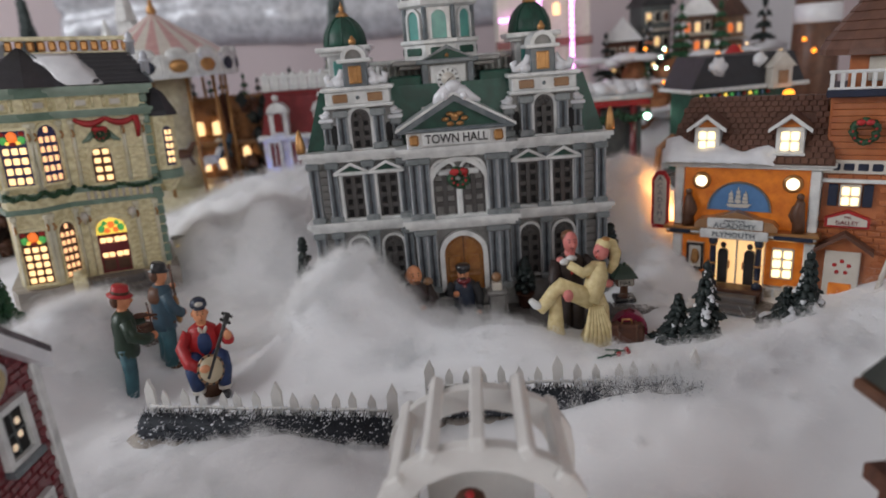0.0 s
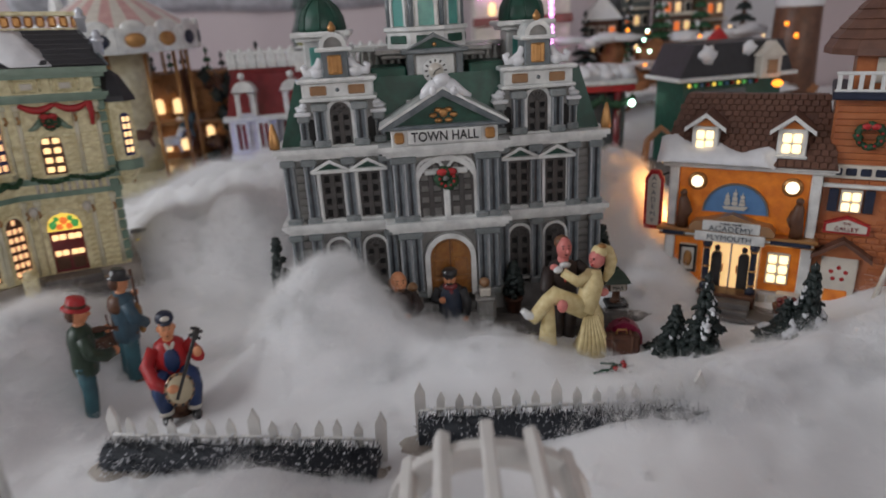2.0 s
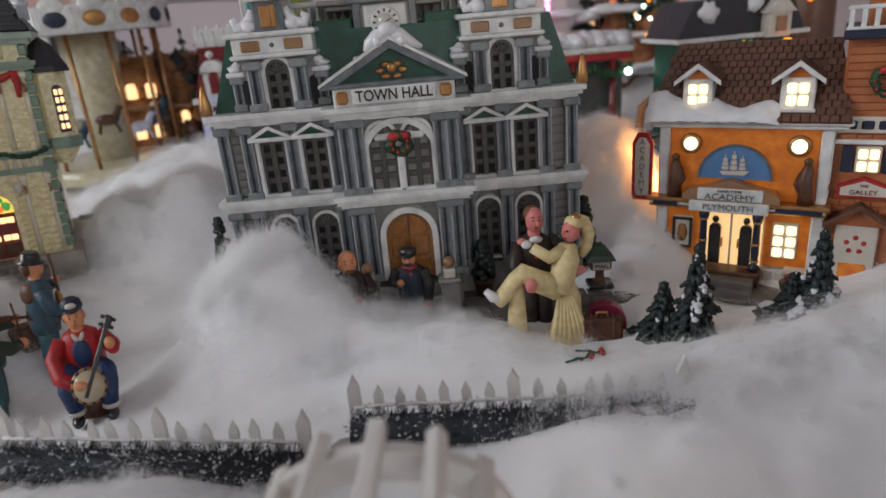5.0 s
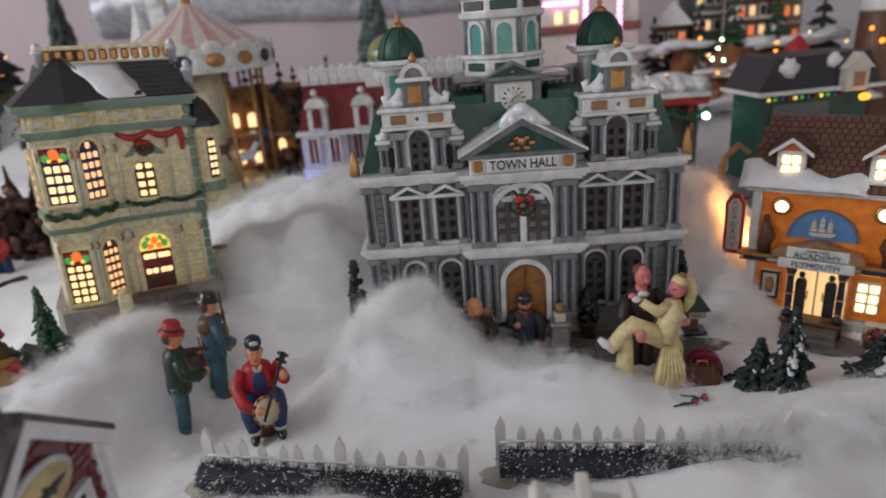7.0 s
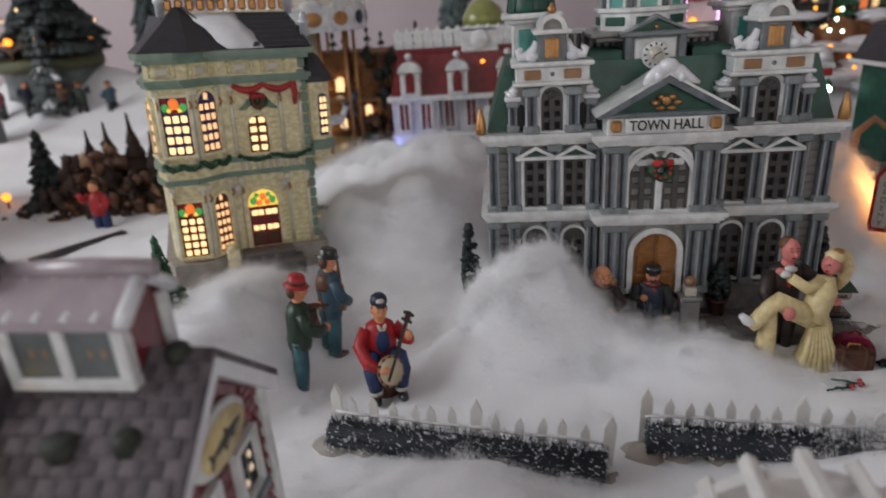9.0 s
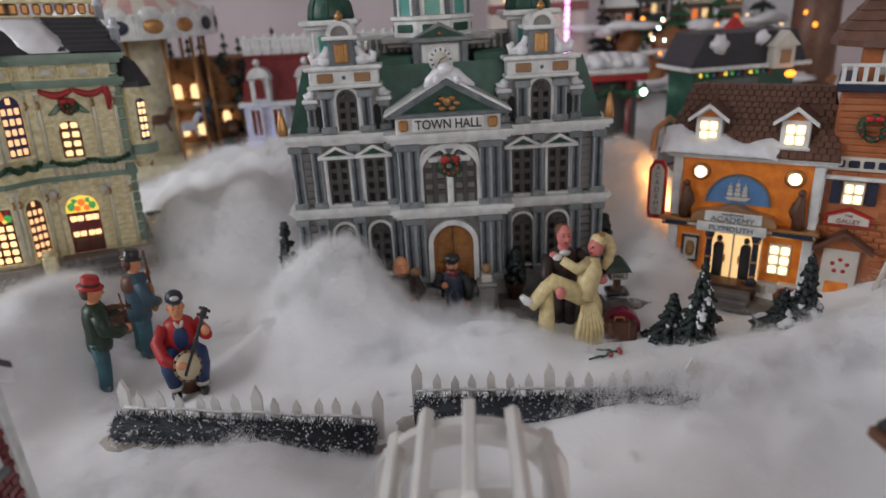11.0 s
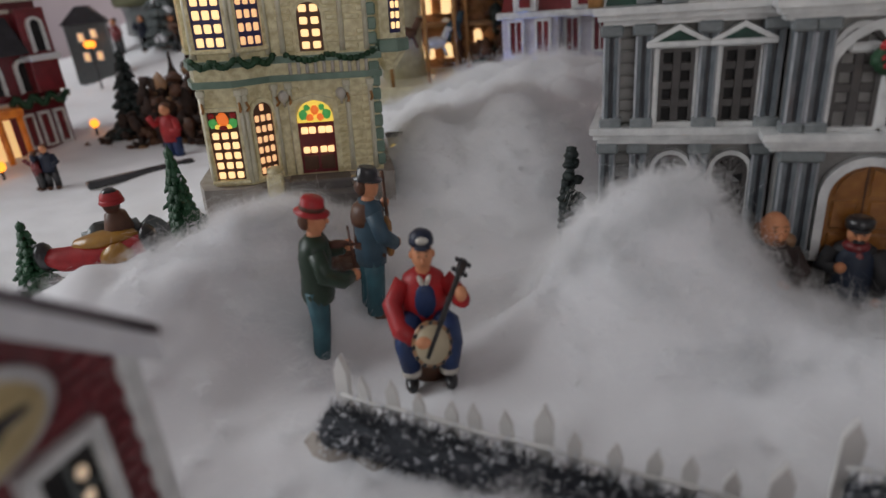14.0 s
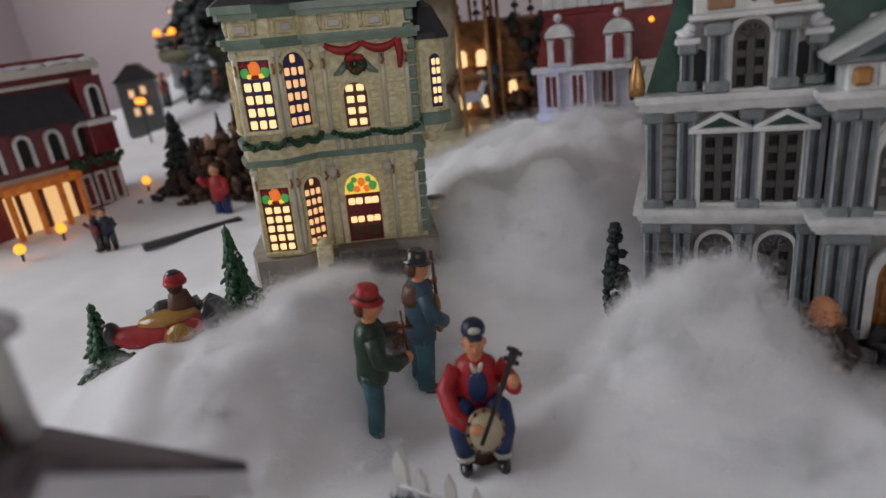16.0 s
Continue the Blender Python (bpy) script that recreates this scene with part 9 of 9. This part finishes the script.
# round stand with a lit tree
std = thing("tree_stand", pose(-0.880, 0.650, -0.012) @ SC(1.45, 4), "round railed stand carrying a lit green tree", "tree stand")
part("pedestal", Shape().lathe([(0.052, 0.070), (0.050, 0.09), (0.054, 0.106), (0.058, 0.108)], 14), GREYWALL, std)
part("plate", Shape().lathe([(0.058, 0.100), (0.060, 0.104), (0.060, 0.112), (0.056, 0.114)], 28), mat("dull_olive_plate", (0.10, 0.10, 0.040), (0.055, 0.055, 0.025), rough=0.6), std)
for k in range(12):
    a = 2 * math.pi * k / 12
    part("rail_post", Shape().tube([(0.057 * math.cos(a), 0.057 * math.sin(a), 0.112), (0.057 * math.cos(a), 0.057 * math.sin(a), 0.130)], 0.0018, 6), BROWN, std)
    if k % 2 == 0 or k in (7, 9):
        part("lamp", Shape().ball((0.057 * math.cos(a), 0.057 * math.sin(a), 0.1335), 0.0042, 8, 6), AMBER, std)
part("rail", Shape().tube([(0.057 * math.cos(2 * math.pi * k / 32), 0.057 * math.sin(2 * math.pi * k / 32), 0.126 - 0.004 * math.cos(2 * math.pi * k * 12 / 32)) for k in range(33)], 0.0014, 6), BROWN, std)
lit = pine("christmas_tree", pose(-0.862, 0.650, 0.150) @ SC(1.45, 4), 0.150, 0.058, PINE, 70, "green tree with small coloured lights on the stand", 0.0, 17, "pines behind")
for k in range(26):
    u = rn.random()
    a = rn.random() * 6.283
    q = 0.056 * (1 - 0.85 * u)
    part("ornament", Shape().ball((q * math.cos(a), q * math.sin(a), 0.02 + 0.12 * u), 0.0018, 6, 4), (SG_ORANGE, GREEN_BULB, RED, PANE)[k % 4], lit)
pine("pine_tree", pose(-0.835, 0.575, on(-0.835, 0.575)), 0.135, 0.042, mat("grey_needles", (0.07, 0.085, 0.085), (0.12, 0.14, 0.14), rough=0.7), 71, "grey green pine before the stand", 0.15, 9, "pines behind")

# wood with a man, small pines
wood = thing("autumn_thicket", pose(-0.535, 0.225, -0.004) @ SC(1.42, 4), "thicket of rust brown rocks, leaves and dark pointed trees", "thicket")
s = Shape()
for i in range(420):
    x, y = rn.gauss(0, 0.030), rn.uniform(-0.020, 0.022)
    h = max(0.012, 0.064 - abs(x) * 0.80) * (0.8 + 0.25 * math.sin(x * 260))
    r = rn.uniform(0.0022, 0.0062)
    s.use((0, 0, 1, 1, 0, 2, 0, 1, 3)[i % 9]).ball((x, y, rn.uniform(0.05, 1.0) * h), (r, r * 0.7, r * rn.uniform(0.5, 1.3)), 6, 4, 1.2, i)
tagged(part("brushwood", s, [THICKET, BROWN, RUST, TAN], wood, "dark rust and brown leafy brushwood"), kind="stuff")
for x, y, h in ((-0.040, 0.016, 0.050), (-0.022, 0.022, 0.066), (-0.004, 0.020, 0.072), (0.016, 0.022, 0.078), (0.034, 0.018, 0.064)):
    s = Shape()
    for j in range(7):
        u = j / 6
        s.lathe([(0.0190 * (1.12 - u), 0.0), (0.0140 * (1.1 - u), h * 0.08), (0.0008, h * 0.19)], 9, (x, y, h * (0.12 + 0.72 * u)), turn=j, smooth=False)
    part("pointed_tree", s.tube([(x, y, 0), (x, y, h * 0.9)], [0.003, 0.001], 6), THICKET, wood, "dark brown pointed tree")


def walker(s, k=1.0):
    for sx in (-1, 1):
        s.use(1).tube([(sx * 0.0045, 0, 0.028), (sx * 0.0052, 0, 0.003)], [0.0050, 0.0042], 8)
        s.use(3).ball((sx * 0.0052, -0.003, 0.002), (0.0036, 0.006, 0.0026), 8, 5)
    s.use(0).lathe([(0.0090, 0.024), (0.0096, 0.034), (0.0092, 0.044), (0.0042, 0.049)], 10, (0, 0, 0), 1, 0.8)
    s.use(0).tube([(-0.008, 0, 0.045), (-0.014, -0.004, 0.040), (-0.012, -0.010, 0.048)], 0.0034, 7).tube([(0.008, 0, 0.045), (0.013, -0.004, 0.036), (0.008, -0.009, 0.034)], 0.0034, 7)
    s.use(2).ball((0, -0.001, 0.054), (0.0048, 0.0052, 0.0060), 10, 7)
    s.use(3).ball((0, 0.0008, 0.057), (0.0052, 0.0054, 0.0040), 10, 6)


figure("figurine", walker, [RED, JEAN, SKIN, BROWN], pose(-0.512, 0.172, -0.003) @ SC(0.98, 4), "painted woodsman in a red shirt and blue trousers")
figure("figurine", walker, [NAVY, BLACK, SKIN, BROWN], pose(-0.565, 0.081, 0.003, 0, 0, 30) @ SC(0.64, 4), "painted figure in a dark coat on the snow")
figure("figurine", walker, [MAROON, BLACK, SKIN, BROWN], pose(-0.574, 0.077, 0.003, 0, 0, -20) @ SC(0.55, 4), "painted figure in maroon beside the other")
for k in range(6):
    figure("figurine", walker, [(MAROON, NAVY, RED, BROWN, BOTTLE, COAT_BLUE)[k], BLACK, SKIN, BROWN], pose(-0.925 + k * 0.034 + 0.01 * (k % 2), 0.565 + 0.012 * (k % 3), on(-0.915 + k * 0.034, 0.565), 0, 0, k * 50) @ SC(0.95, 4), ("painted skater in maroon", "painted skater in navy", "painted skater in red", "painted skater in brown", "painted skater in green", "painted skater in blue")[k] + " on the far snow")
pine("pine_tree", pose(-0.616, 0.241, -0.012), 0.112, 0.036, PINE, 72, "dark green pine in a red pot before the thicket", 0.05, 11, "pines behind")
solid("tree_pot", Shape().lathe([(0.012, 0), (0.016, 0.008), (0.014, 0.010)], 12), MAROON, pose(-0.616, 0.241, -0.010), "red pot under the pine", "pot")

# red brick hall with arches, a slate awning and a warm lit porch
rb = thing("red_brick_hall", pose(-0.712, 0.125, -0.004, 0, 0, 75), "red brick hall with white arches and warm lit porch", "model building", "village houses")
part("wall", Shape().box(-0.10, 0.10, 0.0, 0.08, 0.0, 0.158, 0.001), BRICK_RED, rb)
part("cornice", Shape().box(-0.106, 0.106, -0.006, 0.086, 0.060, 0.064, 0.001).box(-0.106, 0.106, -0.007, 0.086, 0.156, 0.164, 0.001).box(-0.104, 0.104, -0.004, 0.084, 0.146, 0.150, 0.001), PALE, rb, "pale stone cornices")
part("parapet", Shape().box(-0.100, 0.100, 0.004, 0.078, 0.164, 0.172, 0.001), MAROON, rb)
at = part("attic", Shape().box(-0.060, -0.006, 0.010, 0.060, 0.170, 0.188, 0.001).box(-0.064, -0.002, 0.006, 0.064, 0.187, 0.193, 0.001), BRICK_RED, rb, "brick attic with a pale rim")
part("attic_roof", Shape().slab([(-0.056, 0.012), (-0.010, 0.012), (-0.010, 0.058), (-0.056, 0.058)], 0.193, 0.214, -0.25), YELLOW_OLIVE, at)
part("awning_roof", Shape().add([(-0.046, -0.004, 0.143), (0.066, -0.004, 0.143), (0.072, -0.020, 0.108), (-0.052, -0.020, 0.108), (-0.046, 0.001, 0.143), (0.066, 0.001, 0.143), (0.072, 0.001, 0.108), (-0.052, 0.001, 0.108)], [(0, 1, 2, 3), (4, 5, 6, 7), (0, 1, 5, 4), (1, 2, 6, 5), (2, 3, 7, 6), (3, 0, 4, 7)]), SLATE, rb, "dark slate awning roof")
for x in (-0.072, 0.088):
    bay = part("bay", Shape().box(x - 0.016, x + 0.012, -0.014, 0.004, 0.070, 0.150, 0.001), BRICK_RED, rb, "projecting brick bay")
    part("bay_window", Shape().ring(arch(0.016, 0.034, x - 0.002, 0.108, 8), arch(0.010, 0.030, x - 0.002, 0.109, 8), -0.018, -0.012), WHITE, bay)
    part("bay_glass", Shape().prism(arch(0.010, 0.030, x - 0.002, 0.109, 8), -0.0150, -0.0135), DARK, bay)
    part("bay_sill", Shape().box(x - 0.018, x + 0.014, -0.020, 0.0, 0.100, 0.106, 0.001), SNOWP, bay, "snowy sill")
for x in (-0.052, -0.021, 0.009, 0.039, 0.069):
    w = part("arch_window", Shape().ring(arch(0.018, 0.034, x, 0.070, 8), arch(0.011, 0.029, x, 0.071, 8), -0.004, 0.002), WHITE, rb)
    part("glass", Shape().prism(arch(0.011, 0.029, x, 0.071, 8), -0.001, 0.001), DARK, w)
for x in (-0.085, 0.058, 0.074, 0.090):
    w = part("window", Shape().ring(rect(0.012, 0.036, x, 0.014) + [(x - 0.006, 0.014)], rect(0.0075, 0.031, x, 0.016) + [(x - 0.00375, 0.016)], -0.004, 0.002), WHITE, rb)
    part("glass", Shape().box(x - 0.0037, x + 0.0037, -0.0015, 0.001, 0.016, 0.047), MAROON, w)
# porch roof and posts glow by their paint, for the light around them
porch = part("porch", Shape().box(-0.030, 0.046, -0.026, 0.0, 0.052, 0.060, 0.001), ORANGE_GLOW, rb, "orange porch roof with a glow put into its paint")
for x in (-0.026, -0.002, 0.022, 0.042):
    part("porch_post", Shape().tube([(x, -0.022, 0), (x, -0.022, 0.052)], 0.003, 7), ORANGE_GLOW, porch)
part("porch_glow", Shape().box(-0.024, 0.040, -0.0030, 0.001, 0.006, 0.048), CREAM_LIT, porch, "lit shop front behind the posts")
for x in (-0.012, 0.010, 0.030):
    part("mullion", Shape().box(x - 0.0025, x + 0.0025, -0.0045, 0.001, 0.004, 0.050), BROWN, porch)
g = Shape()
for i in range(26):
    g.ball((0.046 + i * 0.0022, -0.007, 0.062 + 0.004 * math.sin(i * 0.8)), 0.0036, 6, 4, 0.6, i)
tagged(part("garland", g, LEAF, rb), kind="stuff")
snb = Shape()
for i in range(12):
    snb.ball((-0.095 + i * 0.0175, 0.004, 0.1655), (0.012, 0.010, 0.0035), 9, 5, 0.4, i)
tagged(part("snow", snb, SNOWP, rb, "painted snow along the parapet"), kind="stuff")
blue_h = thing("slate_blue_house", pose(-0.872, 0.455, float(swell(-0.872, 0.455)) - 0.003, 0, 0, 40) @ SC(0.62, 4), "slate blue house with two warm lit windows behind the hall", "model building", "village houses")
part("wall", Shape().box(-0.045, 0.045, 0.0, 0.06, 0.0, 0.135, 0.001), GREYWALL, blue_h)
part("roof", Shape().prism([(-0.052, 0.133), (-0.010, 0.172), (0.014, 0.172), (0.052, 0.133)], -0.006, 0.066), SLATE, blue_h)
for x, z in ((-0.014, 0.104), (0.014, 0.110), (-0.012, 0.060), (0.016, 0.060)):
    w = part("window", Shape().box(x - 0.0075, x + 0.0075, -0.003, 0.002, z - 0.011, z + 0.011, 0.001), PALE, blue_h)
    part("pane", Shape().box(x - 0.0052, x + 0.0052, -0.0042, 0.0, z - 0.0085, z + 0.0085, 0.001), PANE_DIM, w)
for x, y, h, tops in ((-0.672, 0.238, 0.012, 1), (-0.820, 0.405, 0.062, 2), (-0.648, 0.100, 0.012, 1), (-0.640, 0.050, 0.012, 1)):
    lp = thing("street_lamp", pose(x, y, on(x, y, 0.004)), "small dark street lamp with a glowing amber globe", "street lamp", "street lamps")
    part("post", Shape().lathe([(0.0036, 0), (0.0014, 0.004), (0.0012, h - 0.004), (0.002, h)], 8), BLACK, lp)
    for k in range(tops):
        part("globe", Shape().ball((0.008 * k - 0.004 * (tops - 1), 0, h + 0.004), 0.0050, 10, 7), AMBER, lp)
red2 = thing("crooked_red_house", pose(-0.93, 0.22, 0.0, 0, 0, 30), "red house with a red lantern beside the hall", "model building", "village houses")
part("wall", Shape().box(-0.05, 0.05, 0, 0.05, 0, 0.07, 0.001), MAROON, red2)
part("roof", Shape().prism([(-0.06, 0.068), (0, 0.105), (0.06, 0.068)], -0.006, 0.056), SLATE, red2)
part("lantern", Shape().ball((0.04, -0.012, 0.05), 0.008, 10, 7), SG_ORANGE, red2)

# edges of the boards where the cotton parts
for x, y, w, a in ((-0.4985, 0.112, 0.088, 56), (-0.215, 0.120, 0.030, 8)):
    solid("board_edge", Shape().box(-w / 2, w / 2, -0.004, 0.004, -0.002, 0.004, 0.001), BLACK, pose(x, y, swell(x, y) + 0.001, 0, 0, a), "black edge of a base board showing through the cotton", "board")
dark_sign = thing("dark_notice", pose(-0.2495, 0.1046, 0.0235, 0, 0, 8) @ SC(0.6, 4), "cream notice board with a dark blue top", "notice board")
part("board", Shape().box(-0.020, 0.020, -0.002, 0.002, 0.004, 0.030, 0.0008), PALE, dark_sign)
part("top", Shape().box(-0.022, 0.022, -0.003, 0.003, 0.030, 0.036, 0.0008), NAVY, dark_sign)
part("badge", Shape().ball((-0.012, -0.0025, 0.018), (0.005, 0.001, 0.004), 9, 6), SG_YELLOW, dark_sign)

# ---- loose fibres over the cotton ----
def fluff(n, cx, cy, sx, sy, small, large, label, seed, even=False, flat=0.8, sunk=0.35, per=200, width=0.00005):
    """Tufts of pulled cotton: each a ball of fibres, dense within and loose at its rim, half sunk in the cotton below."""
    rg = np.random.default_rng(seed)
    m = max(1, n // per)
    tx, ty = (rg.uniform(cx - sx, cx + sx, m), rg.uniform(cy - sy, cy + sy, m)) if even else (rg.normal(cx, sx, m), rg.normal(cy, sy, m))
    size = small + (large - small) * rg.random(m) ** 1.6
    tz = swell(tx, ty) + size * flat * (rg.uniform(-0.6, 0.5, m) - sunk)
    axis = rg.normal(0, 1, (m, 3))
    k = rg.integers(0, m, n)
    r = size[k][:, None]
    out = rg.normal(0, 1, (n, 3))
    out /= np.linalg.norm(out, axis=1)[:, None]
    mid = out * r * np.minimum(np.abs(rg.normal(0, 0.62, n)), 1.35)[:, None]
    way = rg.normal(0, 1, (n, 3)) + 0.7 * axis[k]
    way -= out * np.sum(way * out, axis=1)[:, None] * 0.6
    way /= np.linalg.norm(way, axis=1)[:, None]
    ln = r * rg.uniform(0.9, 1.9, (n, 1))
    bow = np.cross(way, rg.normal(0, 1, (n, 3))) * rg.uniform(0.1, 0.45, (n, 1))
    centre = np.stack((tx, ty, tz), 1)[k]
    rows = [(centre + (mid + way * ln * q + bow * ln * (q * q * 2 - 0.2)) * np.array((1, 1, flat)), w) for q, w in ((-0.5, 0.4), (0.06, 1.0), (0.5, 0.0))]
    side = rg.normal(0, 1, (n, 3))
    side *= width / np.linalg.norm(side, axis=1)[:, None]
    vs = np.stack([p + sg * side * w for p, w in rows[:2] for sg in (-1, 1)] + [rows[2][0]], 1).reshape(-1, 3)
    one = np.array(((0, 1, 3), (0, 3, 2), (2, 3, 4)))
    fs = (np.arange(n)[:, None, None] * 5 + one).reshape(-1, 3)
    me = bpy.data.meshes.new("cotton_fibres")
    me.from_pydata(vs, [], fs)
    me.materials.append(FIBRE)
    return tagged(new("cotton_fibres", me), label, "cotton fibres", kind="stuff")


fluff(60000, -0.088, -0.068, 0.021, 0.015, 0.0050, 0.0120, "loose white cotton fibres on the near mound", 1)
fluff(18000, -0.080, -0.070, 0.016, 0.010, 0.0040, 0.0085, "thin white cotton wisps round the peak of the near mound", 15, flat=1.1, sunk=-0.75, per=80)
fluff(36000, -0.008, -0.084, 0.040, 0.009, 0.0045, 0.0100, "loose white cotton fibres before the steps", 2, sunk=0.2)
fluff(70000, -0.262, -0.062, 0.030, 0.042, 0.0055, 0.0135, "loose white cotton fibres on the mound by the canoe", 3, sunk=0.1)
fluff(90000, -0.190, 0.090, 0.046, 0.028, 0.0065, 0.0150, "loose white cotton fibres on the far mound", 4, sunk=0.15)
fluff(60000, -0.205, 0.218, 0.080, 0.032, 0.0075, 0.0165, "loose white cotton fibres on the bank behind", 14, sunk=0.15)
fluff(30000, 0.145, 0.045, 0.020, 0.045, 0.0055, 0.0120, "loose white cotton fibres between the houses", 5, sunk=0.15)
fluff(46000, 0.205, -0.150, 0.060, 0.018, 0.0050, 0.0125, "loose white cotton fibres before the academy", 6, sunk=0.15)
fluff(40000, -0.110, -0.197, 0.050, 0.014, 0.0045, 0.0110, "loose white cotton fibres before the fence", 7, sunk=0.15)
fluff(12000, 0.108, -0.162, 0.026, 0.009, 0.0050, 0.0110, "loose white cotton fibres over the hedge", 8, flat=1.0, sunk=-0.5, per=110)
fluff(26000, 0.104, -0.296, 0.024, 0.034, 0.0045, 0.0115, "loose white cotton fibres by the lodge", 9, sunk=-0.1)
fluff(30000, -0.275, 0.004, 0.045, 0.022, 0.0045, 0.0110, "loose white cotton fibres before the opera house", 10, sunk=0.15)
fluff(12000, -0.008, -0.324, 0.030, 0.012, 0.0040, 0.0085, "loose white cotton fibres before the arbour", 11)
fluff(15000, -0.032, -0.069, 0.019, 0.005, 0.0060, 0.0110, "thin white cotton wisps drawn before the figures", 13, flat=1.0, sunk=-0.5, per=70)
fluff(110000, -0.030, -0.140, 0.340, 0.200, 0.0060, 0.0155, "loose white cotton fibres over the snow", 12, True, flat=0.5, sunk=0.25, per=170)
